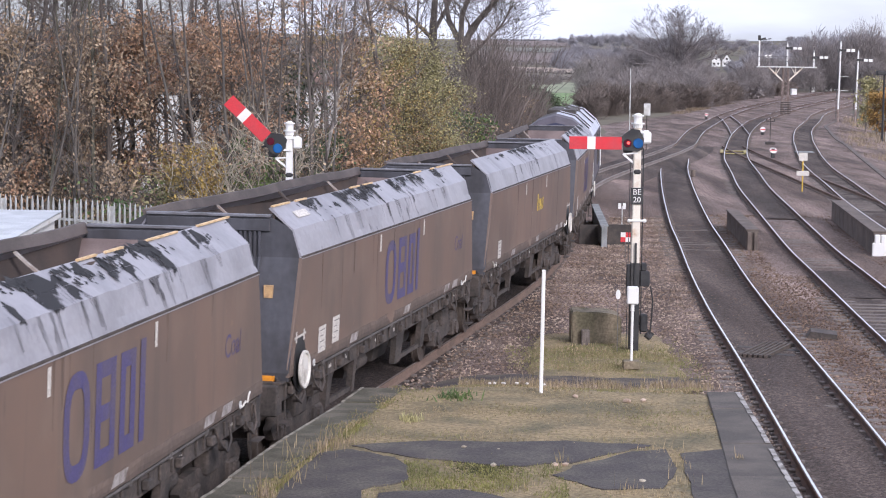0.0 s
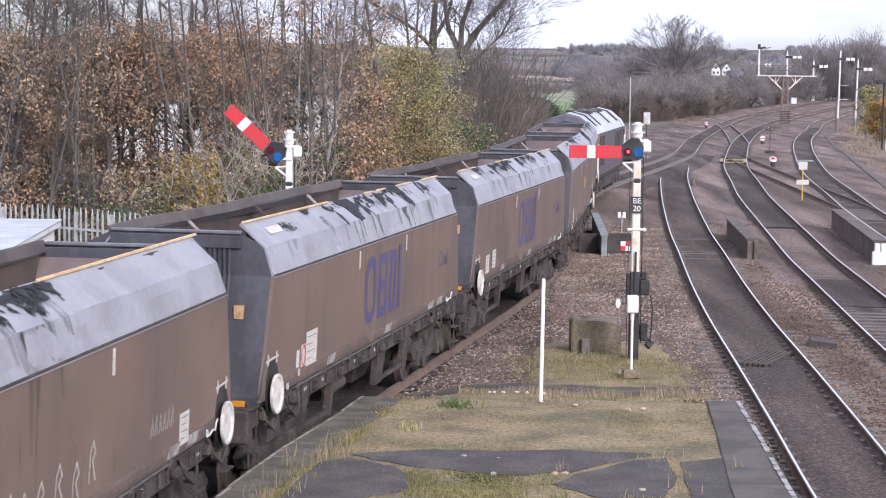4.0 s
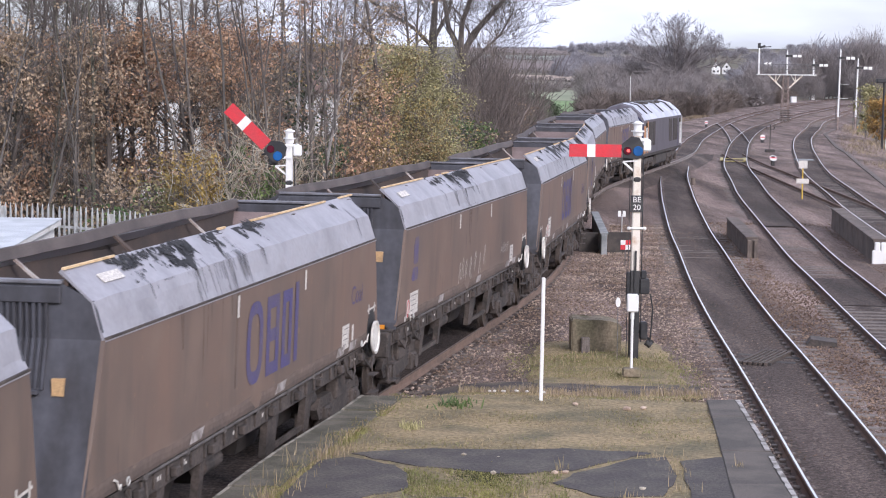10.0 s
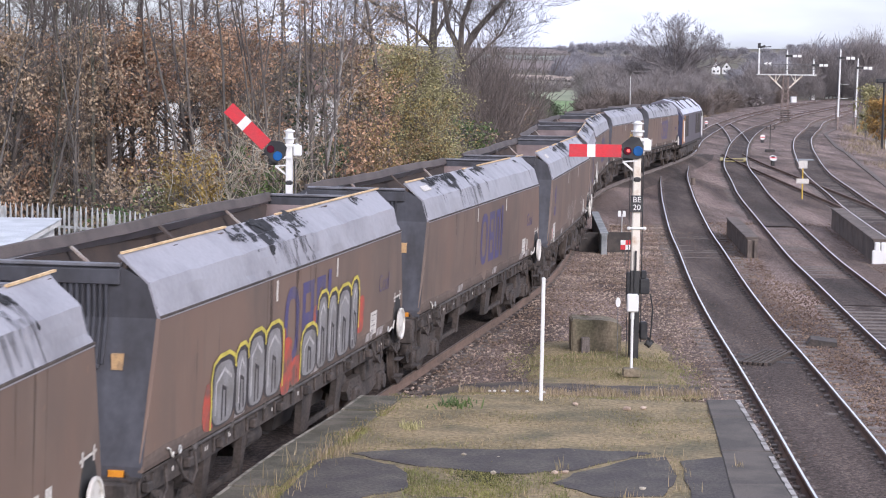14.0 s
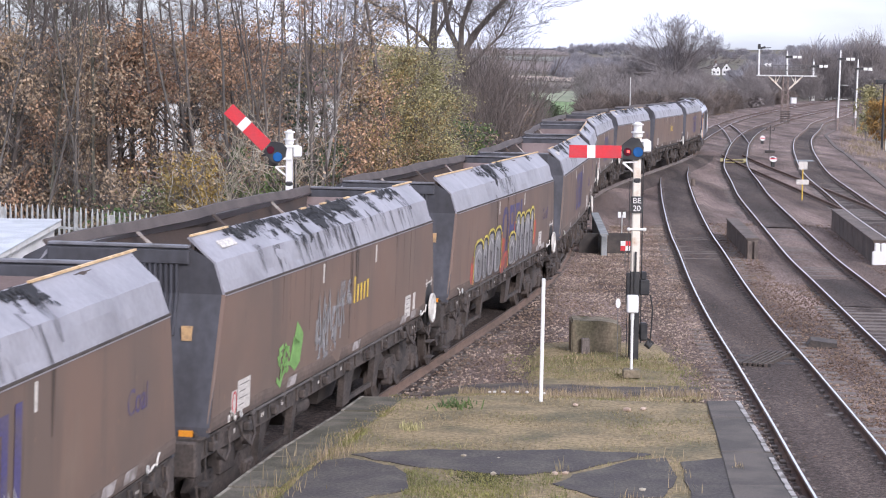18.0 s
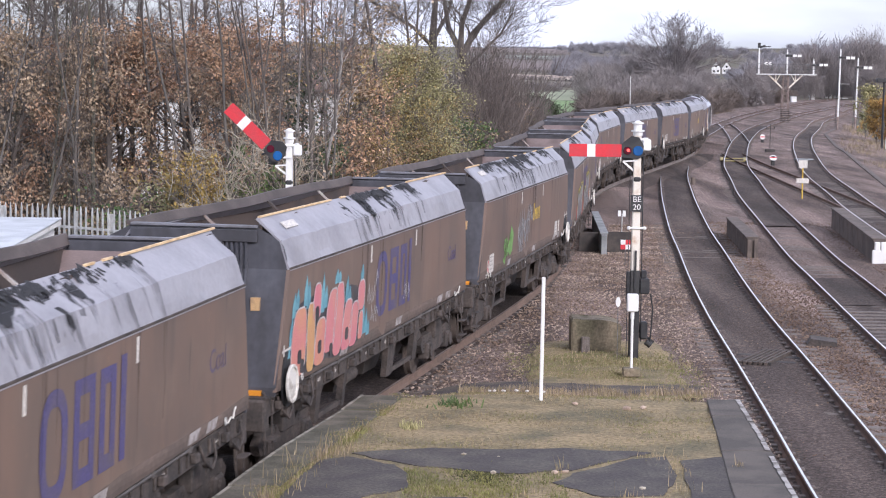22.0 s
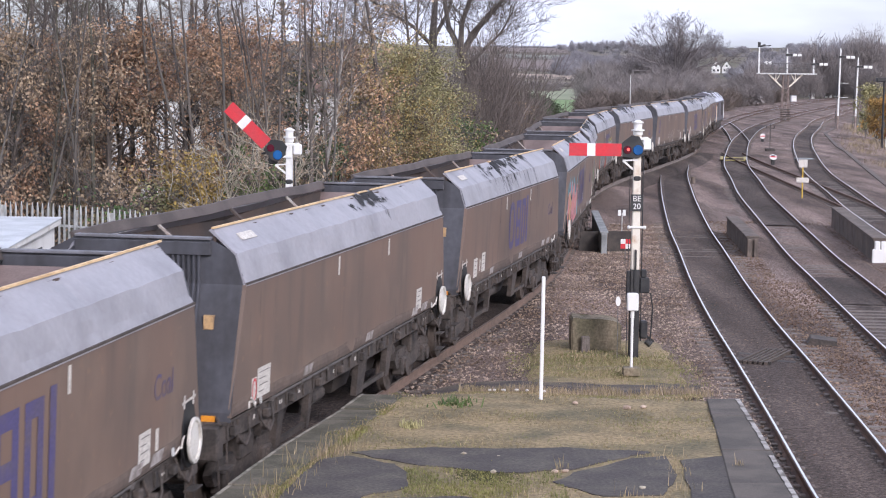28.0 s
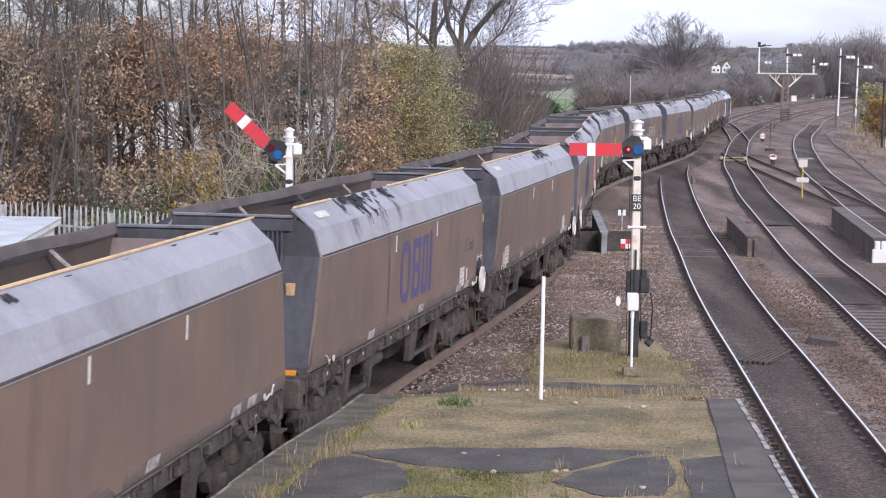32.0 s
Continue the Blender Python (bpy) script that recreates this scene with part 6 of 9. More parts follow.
def semaphore(name, label, x, y, z0, top, pivot, raised, arm, wide, plate_text=None, black_to=None, arm_y=-0.12, aside=0.0):
    """A home signal: post, finial, spectacle with two glasses, red arm with a white band, lamp, ladder-less."""
    s = thing(name, label, "signal", pose(x, y, 0))
    cut = black_to if black_to is not None else z0
    bm = bmesh.new()
    prism(bm, [(-0.085, -0.085, cut), (0.085, -0.085, cut), (0.085, 0.085, cut), (-0.085, 0.085, cut)], (0, 0, top - 0.28 - cut))
    for v in bm.verts:
        if v.co.z > cut + 0.1:
            v.co.x *= 0.85
            v.co.y *= 0.85
    bmesh.ops.bevel(bm, geom=list(bm.edges), offset=0.012, segments=1, affect="EDGES")
    post = part("post", bm, M["cream_paint" if plate_text else "white_paint"], s, "white painted post")
    if black_to is not None:
        bm = bmesh.new()
        prism(bm, [(-0.10, -0.10, z0), (0.10, -0.10, z0), (0.10, 0.10, z0), (-0.10, 0.10, z0)], (0, 0, cut - z0))
        bmesh.ops.bevel(bm, geom=list(bm.edges), offset=0.015, segments=1, affect="EDGES")
        part("post_foot", bm, M["black_paint"], s, "black painted foot of the post")
    bm = bmesh.new()
    rod(bm, (0, 0, top - 0.30), (0, 0, top - 0.22), 0.10, n=14)
    rod(bm, (0, 0, top - 0.22), (0, 0, top - 0.19), 0.135, n=14)
    rod(bm, (0, 0, top - 0.19), (0, 0, top - 0.06), 0.085, 0.09, n=14)
    rod(bm, (0, 0, top - 0.06), (0, 0, top - 0.03), 0.12, n=14)
    rod(bm, (0, 0, top - 0.03), (0, 0, top + 0.01), 0.09, 0.03, n=14)
    part("finial", bm, M["white_paint"], s)
    tilt = Matrix.Translation((-aside, arm_y, pivot)) @ Matrix.Rotation(radians(raised), 4, "Y")
    # spectacle and arm, turned about the pivot; the arm points to -x
    bm = bmesh.new()
    prism(bm, [(-0.34, 0, 0.14), (-0.30, 0, -0.14), (-0.02, 0, -0.17), (0.10, 0, -0.12), (0.12, 0, 0.10), (0.02, 0, 0.28), (-0.14, 0, 0.30)], (0, 0.02, 0))
    sp = part("spectacle", bm, M["black_paint"], s, "black spectacle plate")
    sp.matrix_basis = tilt
    L = arm
    for a, b, m_, nm, lb in ((-0.34, -(L * 0.62), "red_paint", "arm", "red signal arm"), (-(L * 0.62), -(L * 0.74), "white_paint", "arm_band", "white band"), (-(L * 0.74), -L, "red_paint", "arm_tip", "")):
        bm = bmesh.new()
        box(bm, b, a, -0.012, 0.008, -wide / 2, wide / 2, 0.003)
        p = part(nm, bm, M[m_], s, lb)
        p.matrix_basis = tilt
    for cx, cz, r, m_, nm in ((0.0, 0.0, 0.105, "blue_glass", "blue_glass"), (-0.215, 0.0, 0.085, "red_glass", "red_glass")):
        bm = bmesh.new()
        rod(bm, (cx, 0.0, cz), (cx, -0.02, cz), r, r * 0.9, n=20)
        g = part(nm, bm, M[m_], s, "dark red glass" if nm == "red_glass" else "blue glass")
        g.matrix_basis = tilt
    if raised < 5:
        bm = bmesh.new()
        rod(bm, (-0.2, -0.015, 0.01), (-0.2, -0.03, 0.01), 0.032, n=12)
        gl = part("lit_lens", bm, M["red_lamp"], s, "glowing red lens")
        gl.matrix_basis = tilt
    bm = bmesh.new()
    box(bm, 0.09, 0.27, -0.12, 0.12, pivot + 0.0, pivot + 0.24, 0.025)
    box(bm, -0.1, 0.12, -0.09, 0.09, pivot + 0.2, pivot + 0.26, 0.01)
    rod(bm, (0.17, 0, pivot + 0.22), (0.17, 0, pivot + 0.27), 0.05, n=10)
    part("lamp_case", bm, M["white_paint"], s)
    bm = bmesh.new()
    bar(bm, (-0.3, -0.06, pivot - 0.22), (-0.06, 0, pivot - 0.42), 0.03, 0.04)
    bar(bm, (-0.3, -0.06, pivot - 0.22), (0.0, -0.06, pivot - 0.2), 0.03, 0.03)
    if aside:
        bar(bm, (-aside - 0.05, -0.09, pivot - 0.03), (0.06, -0.09, pivot - 0.03), 0.05, 0.05)
    part("bracket", bm, M["white_paint"], s)
    bm = bmesh.new()
    rod(bm, (0.12, -0.05, pivot - 0.1), (0.14, -0.05, max(z0, -0.1) + 0.4), 0.012, n=6)
    rod(bm, (-0.14, -0.02, pivot - 0.4), (-0.15, -0.02, max(z0, -0.1) + 0.1), 0.008, n=6)
    part("down_rod", bm, M["black_paint"], s)
    bm = bmesh.new()
    rod(bm, (-0.02 - aside, -0.03, pivot + 0.12), (-0.36 - aside, -0.04, pivot + 0.02), 0.05, 0.02, n=8)
    box(bm, -0.3 - aside * 0.6, -0.1 - aside * 0.6, -0.06, 0.02, pivot - 0.2, pivot + 0.16, 0.03)
    part("back_light", bm, M["black_paint"], s, "black casing behind the spectacle")
    bm = bmesh.new()
    box(bm, -0.075, 0.075, -0.1, 0.1, pivot - 0.64, pivot - 0.53, 0.03)
    part("clamp", bm, M["black_paint"], s)
    if plate_text:
        bm = bmesh.new()
        box(bm, -0.13, 0.13, -0.115, -0.095, 3.0, 3.34, 0.005)
        pl = part("number_plate", bm, M["black_paint"], s, "black plate with white characters")
        for i, tx in enumerate(plate_text):
            lettering(tx, 0.165, pose(0, -0.118, 3.25 - 0.16 * i, 90), pl, M["white_paint"])
        bm = bmesh.new()
        rod(bm, (-0.15, -0.09, 2.66), (0.17, -0.09, 2.66), 0.025, n=8)
        for q in (-0.15, 0.17):
            ball(bm, (q, -0.09, 2.66), 0.04, 8, 5)
        part("step_bar", bm, M["white_paint"], s)
        bm = bmesh.new()
        box(bm, -0.02, 0.02, -0.13, -0.1, 0.15, 2.2)
        box(bm, 0.1, 0.3, -0.12, 0.1, 1.3, 1.62, 0.02)
        box(bm, 0.12, 0.24, -0.08, 0.1, 1.62, 1.78, 0.02)
        box(bm, -0.17, -0.1, -0.08, 0.08, 1.1, 1.75, 0.01)
        part("signal_motor", bm, M["black_paint"], s)
        bm = bmesh.new()
        box(bm, 0.12, 0.28, -0.1, 0.1, 0.35, 0.72, 0.03)
        rod(bm, (0.26, 0, 0.3), (0.36, 0, 0.22), 0.07, n=10)
        bar(bm, (0.0, 0, 0.6), (0.42, 0, 0.28), 0.03, 0.05)
        part("balance_lever", bm, M["black_paint"], s)
        bm = bmesh.new()
        pts = [Vector((0.33, -0.03, 1.3)), Vector((0.38, -0.04, 1.0)), Vector((0.36, -0.04, 0.6)), Vector((0.33, -0.04, 0.2))]
        for a, b in zip(pts, pts[1:]):
            rod(bm, a, b, 0.016, n=6)
        part("cable", bm, M["black_paint"], s)
    return s


rl = bpy.data.materials.new("red_lamp")
rl.use_nodes = True
rl.node_tree.nodes["Principled BSDF"].inputs["Base Color"].default_value = (0.5, 0.02, 0.02, 1)
rl.node_tree.nodes["Principled BSDF"].inputs["Emission Color"].default_value = (1.0, 0.08, 0.06, 1)
rl.node_tree.nodes["Principled BSDF"].inputs["Emission Strength"].default_value = 1.3
M["red_lamp"] = rl
M["red_glass"] = mat("red_glass", (0.1, 0.006, 0.02), 0.15, grain=0.0)

semaphore("semaphore_signal", "semaphore signal with red arm level on a white post", 3.97, 41.2, -0.1, 4.86, 4.25, 0, 1.41, 0.26, plate_text=("BE", "20"), black_to=1.78)
semaphore("semaphore_signal", "semaphore signal with red arm raised on a white post", -3.4, 44.0, -0.5, 4.52, 3.93, 44, 1.5, 0.29, aside=0.25)

# relay box on a white post by the signal
rb = thing("relay_box", "white equipment box on a thin white post", "box", pose(3.67, 38.4, 0.1))
bm = bmesh.new()
box(bm, -0.11, 0.11, -0.08, 0.08, 1.16, 1.5, 0.02)
part("case", bm, M["white_paint"], rb)
bm = bmesh.new()
rod(bm, (0, 0, 0.05), (0, 0, 1.17), 0.028, n=10)
rod(bm, (0, 0, 1.02), (0, 0, 1.17), 0.04, n=10)
part("post", bm, M["white_paint"], rb)
bm = bmesh.new()
box(bm, -0.16, 0.16, -0.14, 0.14, -0.1, 0.06, 0.015)
part("base", bm, M["concrete"], rb)

ts = thing("treadle_marker", "small white oval marker on a stake", "marker", pose(3.62, 41.0, 0.02))
bm = bmesh.new()
oval_plate(bm, (0, 1.12), 0.05, 0.1, -0.02, 0.03)
part("disc", bm, M["white_paint"], ts)
bm = bmesh.new()
rod(bm, (0, 0, -0.1), (0, 0, 1.1), 0.008, n=6)
part("stake", bm, M["steel"], ts)

wp = thing("marker_post", "slim white marker post leaning on the platform", "post", pose(1.51, 30.0, PLAT_Z - 0.08, 0, 0.35, 0))
bm = bmesh.new()
box(bm, -0.028, 0.028, -0.026, 0.026, 0, 1.93, 0.01)
part("shaft", bm, M["white_paint"], wp)

# concrete base with a dark stump before the signal
cb = thing("concrete_block", "mossy concrete block beside the signal", "block", pose(3.32, 42.3, 0.0))
bm = bmesh.new()
prism(bm, [(-0.56, 0.0, -0.35), (0.5, 0.0, -0.35), (0.5, 0.0, 0.5), (0.3, 0.0, 0.57), (0.05, 0.0, 0.6), (-0.3, 0.0, 0.57), (-0.4, 0.0, 0.62), (-0.56, 0.0, 0.6)], (0, 0.9, 0))
bmesh.ops.bevel(bm, geom=list(bm.edges), offset=0.03, segments=2, affect="EDGES")
part("body", bm, M["concrete"], cb)
bm = bmesh.new()
box(bm, -0.36, -0.18, -0.16, 0.0, -0.35, 0.24, 0.02)
part("stump", bm, M["sleeper"], cb, "short dark timber stump")

# walls of boards beside the tracks
def trough(label, a, b, w, h, mm, cap):
    """A long low box along the line from a to b, with a capping and an end plate."""
    a, b = Vector((*a, 0)), Vector((*b, 0))
    d = b - a
    t = thing("cable_trough", label, "trough", Matrix.Translation(a) @ Matrix.Rotation(math.atan2(d.y, d.x), 4, "Z"), group="lineside troughs")
    n = max(2, int(d.length / 1.6))
    for i in range(n):
        bm = bmesh.new()
        box(bm, d.length * i / n + 0.01, d.length * (i + 1) / n - 0.01, -w / 2, w / 2, -0.3, h - 0.06, 0.015)
        part("section", bm, M[mm], t)
        bm = bmesh.new()
        box(bm, d.length * i / n + 0.015, d.length * (i + 1) / n - 0.015, -w / 2 - 0.04, w / 2 + 0.04, h - 0.06, h, 0.012)
        part("cover", bm, M[cap], t)
    bm = bmesh.new()
    for o in (-w / 2 + 0.07, w / 2 - 0.07):
        box(bm, -0.08, 0.0, o - 0.06, o + 0.06, -0.3, h - 0.1, 0.01)
    part("end_post", bm, M[cap], t)
    return t


trough("low brown concrete cable box between the tracks", (10.15, 65.5), (10.75, 74.5), 0.36, 0.52, "concrete_dark", "concrete_dark")
tr2 = trough("low dark concrete cable box with a white end", (14.05, 64.2), (15.55, 79), 0.42, 0.62, "concrete_dark", "concrete_dark")
bm = bmesh.new()
for o in (-0.1, 0.1):
    box(bm, -0.2, -0.09, o - 0.09, o + 0.09, 0.2, 0.52, 0.03)
box(bm, -0.2, -0.09, -0.26, 0.26, -0.3, 0.26, 0.03)
part("white_end", bm, M["white_paint"], tr2, "white painted end")
trough("grey concrete cable box beside the platform line", (5.32, 66.0), (5.75, 76), 0.2, 0.56, "concrete_grey", "concrete_grey")
bd = thing("dark_board", "dark sheeted low screen by the track", "screen", pose(0, 66.8, 0))
bm = bmesh.new()
box(bm, 4.55, 5.2, -0.03, 0.03, -0.3, 0.5, 0.01)
part("sheet", bm, M["under"], bd)
bm = bmesh.new()
box(bm, 5.5, 6.35, -0.03, 0.03, -0.3, 0.52, 0.01)
part("sheet", bm, M["under"], bd)

cq = thing("chequer_board", "small red and white chequered board on a stake", "sign", pose(5.7, 62.4, -0.2))
for i, (x, z) in enumerate(((-0.075, 0.55), (0.075, 0.55), (-0.075, 0.7), (0.075, 0.7))):
    bm = bmesh.new()
    box(bm, x - 0.075, x + 0.075, -0.01, 0.01, z - 0.075 + 0.05, z + 0.075 + 0.05)
    part("panel", bm, M["red_paint" if i in (0, 3) else "white_paint"], cq)
bm = bmesh.new()
rod(bm, (0, 0.02, 0), (0, 0.02, 0.8), 0.015, n=6)
part("stake", bm, M["steel"], cq)

lm = thing("limit_marker", "two small white plates on a thin stake", "marker", pose(6.08, 68, -0.2))
for x in (-0.09, 0.07):
    bm = bmesh.new()
    box(bm, x - 0.05, x + 0.05, -0.01, 0.01, 1.15, 1.35)
    part("plate", bm, M["white_paint"], lm)
bm = bmesh.new()
rod(bm, (0, 0.02, 0), (0, 0.02, 1.25), 0.018, n=6)
part("stake", bm, M["galv"], lm)

# grid between the rails, timber beside the track
gr = thing("rail_grid", "dark steel grid ramp between the rails", "grid", pose(6.86, 42.0, -0.15, 0, 0, -24))
for i in range(6):
    bm = bmesh.new()
    box(bm, -0.3 + i * 0.11, -0.25 + i * 0.11, -1.1, 1.1, 0, 0.08)
    part("slat", bm, M["wheel"], gr)
bm = bmesh.new()
for y in (-0.95, 0.95):
    box(bm, -0.36, 0.36, y - 0.04, y + 0.04, 0.0, 0.07)
box(bm, -0.72, 0.72, -0.45, -0.2, -0.02, 0.015)
box(bm, -0.72, 0.72, 0.3, 0.55, -0.02, 0.015)
part("frame", bm, M["under"], gr)
tb = thing("timber_offcut", "weathered timber board lying on the ballast", "timber", pose(8.5, 44.5, -0.17, 0, 0, -8))
bm = bmesh.new()
prism(bm, [(-0.36, -0.35, 0), (0.33, -0.3, 0), (0.33, -0.3, 0.1), (-0.25, -0.35, 0.17)], (0.02, 0.7, 0))
part("board", bm, M["under_pale"], tb)
bo = thing("track_bollard", "small grey lineside bollard", "bollard", pose(13.45, 108, -0.2))
bm = bmesh.new()
rod(bm, (0, 0, 0), (0, 0, 0.42), 0.14, 0.11, n=12)
part("body", bm, M["concrete_dark"], bo)

# speed board and ground discs
sb = thing("speed_board", "white square board on a yellow pole", "sign", pose(17.3, 96.6, -0.2))
bm = bmesh.new()
rod(bm, (0, 0, 0), (0, 0, 1.75), 0.035, n=8)
part("pole", bm, M["yellow_paint"], sb, "yellow pole")
for z, w, h in ((1.72, 0.21, 0.19), (0.92, 0.3, 0.12)):
    bm = bmesh.new()
    box(bm, -w, w, -0.06, -0.04, z - h, z + h, 0.005)
    part("board", bm, M["label"], sb)


def ground_disc(x, y, r, tip, label):
    g = thing("ground_disc", label, "signal", pose(x, y, -0.2), group="ground disc signals")
    bm = bmesh.new()
    rod(bm, (0, 0, 0.52), (0, -0.03, 0.52), r, n=20)
    d = part("disc", bm, M["white_paint"], g)
    bm = bmesh.new()
    box(bm, -r * 0.95, r * 0.95, -0.04, -0.03, 0.48, 0.56)
    b = part("bar", bm, M["red_paint"], g)
    d.matrix_basis = b.matrix_basis = Matrix.Translation((0, 0, 0.52)) @ Matrix.Rotation(tip, 4, "X") @ Matrix.Translation((0, 0, -0.52))
    bm = bmesh.new()
    box(bm, -0.12, 0.12, 0, 0.25, 0, 0.66, 0.03)
    part("case", bm, M["black_paint"], g)
    return g


ground_disc(27.75, 175, 0.23, 0.0, "white ground disc signal with a red bar")
ground_disc(21.6, 131.6, 0.24, -0.8, "white ground disc signal tipped back")
ground_disc(29.2, 224, 0.2, 0.0, "small white ground disc signal far off")

yb = thing("yellow_plate", "worn yellow painted frame across the rails", "plate", pose(19.9, 137.5, -0.1, 0, 0, -8))
bm = bmesh.new()
for y0 in (-2.4, 1.7):
    box(bm, -0.7, 0.7, y0, y0 + 0.55, 0, 0.05, 0.01)
for x0 in (-0.95, 0.62):
    box(bm, x0, x0 + 0.2, -2.2, 2.2, 0.052, 0.1, 0.01)
part("sheet", bm, M["yellow_worn"], yb)
pb = thing("pale_board", "pale boards laid across the siding rails", "boards", pose(25.1, 139.8, -0.12, 0, 0, -8))
for i in range(3):
    bm = bmesh.new()
    box(bm, -0.65, 0.65, -0.7 + i * 0.5, -0.28 + i * 0.5, 0, 0.06, 0.01)
    part("board", bm, M["concrete_grey"], pb)


# bracket signal gantry and two straight-post signals far along the line
def doll(parent, x, z0, z1, arm_z, n):
    bm = bmesh.new()
    box(bm, x - 0.09, x + 0.09, -0.09, 0.09, z0, z1, 0.02)
    part("doll", bm, M["white_paint"], parent, "white painted short post")
    bm = bmesh.new()
    rod(bm, (x, 0, z1), (x, 0, z1 + 0.35), 0.07, 0.025, n=8)
    part("finial", bm, M["white_paint"], parent)
    if n:
        bm = bmesh.new()
        box(bm, x - 0.25, x + 0.6, -0.2, -0.17, arm_z - 0.15, arm_z + 0.15)
        part("spectacle", bm, M["black_paint"], parent)
        for k in range(2):
            bm = bmesh.new()
            a = x + 0.68 + k * 0.58
            box(bm, a, a + 0.46, -0.2, -0.17, arm_z - 0.15, arm_z + 0.15)
            part("arm_back", bm, M["white_paint"], parent, "white back of a signal arm")


ga = thing("bracket_signal", "bracket signal with railed deck and three white dolls", "signal", pose(42.3, 250, -0.3))
bm = bmesh.new()
for sx in (-0.3, 0.3):
    for sy in (-0.3, 0.3):
        bar(bm, (sx * 1.5, sy * 1.5, 0), (sx, sy, 5.9), 0.1, 0.1)
for z in np.arange(0.4, 5.8, 0.6):
    bar(bm, (-0.4, -0.4, z), (0.4, -0.4, z + 0.55), 0.05, 0.05)
    bar(bm, (0.4, -0.4, z), (-0.4, -0.4, z + 0.55), 0.05, 0.05)
part("lattice_post", bm, M["rust_paint"], ga, "rust-brown lattice post")
bm = bmesh.new()
box(bm, -3.6, 3.75, -0.55, 0.55, 5.95, 6.1)
part("deck", bm, M["galv"], ga, "weathered pale deck")
for e in (-1, 1):
    bm = bmesh.new()
    bar(bm, (e * 0.35, 0, 4.3), (e * 2.1, 0, 5.95), 0.16, 0.16)
    bar(bm, (e * 1.2, 0, 5.1), (e * 0.7, 0, 5.95), 0.1, 0.1)
    bar(bm, (e * 1.25, 0, 5.1), (e * 1.2, 0, 5.95), 0.1, 0.1)
    part("strut", bm, M["cream_paint"], ga, "cream painted strut")
bm = bmesh.new()
for x in np.arange(-3.55, 3.8, 0.9):
    rod(bm, (x, 0.5, 6.1), (x, 0.5, 7.3), 0.03, n=5)
    rod(bm, (x, -0.5, 6.1), (x, -0.5, 7.3), 0.03, n=5)
for z in (6.7, 7.3):
    for y in (-0.5, 0.5):
        rod(bm, (-3.55, y, z), (3.65, y, z), 0.03, n=5)
part("handrail", bm, M["steel"], ga)
doll(ga, -3.35, 6.1, 9.2, 7.35, 0)
bm = bmesh.new()
for k in range(2):
    a = -2.75 + k * 0.5
    prism(bm, [(a, -0.2, 7.35), (a + 0.22, -0.2, 7.52), (a + 0.5, -0.2, 7.52), (a + 0.27, -0.2, 7.35), (a + 0.5, -0.2, 7.18), (a + 0.22, -0.2, 7.18)], (0, 0.03, 0))
part("arm_back", bm, M["white_paint"], ga)
bm = bmesh.new()
bar(bm, (-3.45, 0, 9.3), (-2.6, 0, 9.55), 0.06, 0.25)
box(bm, -3.55, -3.2, -0.1, 0.1, 9.3, 9.9, 0.03)
bar(bm, (-2.8, 0, 9.4), (-1.9, 0, 9.5), 0.05, 0.1)
part("raised_arm", bm, M["black_paint"], ga)
doll(ga, 0.15, 6.1, 8.8, 8.35, 1)
doll(ga, 3.45, 6.1, 7.75, 7.25, 1)


def straight_signal(x, y, h, arm_z, cage, label, lean):
    s = thing("post_signal", label, "signal", pose(x, y, -0.3, 0, lean, 0))
    bm = bmesh.new()
    rod(bm, (0, 0, 1.5), (0, 0, h), 0.1, 0.085, n=10)
    part("post", bm, M["white_paint"], s)
    bm = bmesh.new()
    rod(bm, (0, 0, 0), (0, 0, 1.5), 0.12, n=10)
    part("foot", bm, M["rust_paint"], s)
    bm = bmesh.new()
    rod(bm, (0, 0, h), (0, 0, h + 0.35), 0.1, 0.03, n=8)
    part("finial", bm, M["white_paint"], s)
    bm = bmesh.new()
    box(bm, -0.2, 0.55, -0.2, -0.16, arm_z - 0.1, arm_z + 0.12)
    part("spectacle", bm, M["black_paint"], s)
    for k in range(2):
        bm = bmesh.new()
        a = 0.6 + k * 0.52
        box(bm, a, a + 0.42, -0.2, -0.17, arm_z - 0.15, arm_z + 0.15)
        part("arm_back", bm, M["white_paint"], s, "white back of a signal arm")
    bm = bmesh.new()
    for o in (-0.2, 0.2):
        rod(bm, (o, 0.35, 0.2), (o, 0.2, arm_z), 0.03, n=5)
    for z in np.arange(0.4, arm_z, 0.35):
        rod(bm, (-0.2, 0.3, z), (0.2, 0.3, z), 0.018, n=4)
    part("ladder", bm, M["steel"], s)
    if cage:
        bm = bmesh.new()
        for z in (3.55, 5.1):
            bar(bm, (0.1, 0, z), (1.0, 0, z), 0.06, 0.06)
        bar(bm, (1.0, 0, 3.55), (1.0, 0, 5.1), 0.06, 0.06)
        bar(bm, (0.2, 0, 3.55), (0.2, 0, 5.1), 0.06, 0.06)
        part("cage", bm, M["galv"], s)
    return s


straight_signal(43.05, 220, 8.6, 7.95, True, "tall white post signal with ladder and cage", 0.8)
straight_signal(45.1, 220.6, 7.6, 6.9, False, "white post signal with ladder", 1.0)

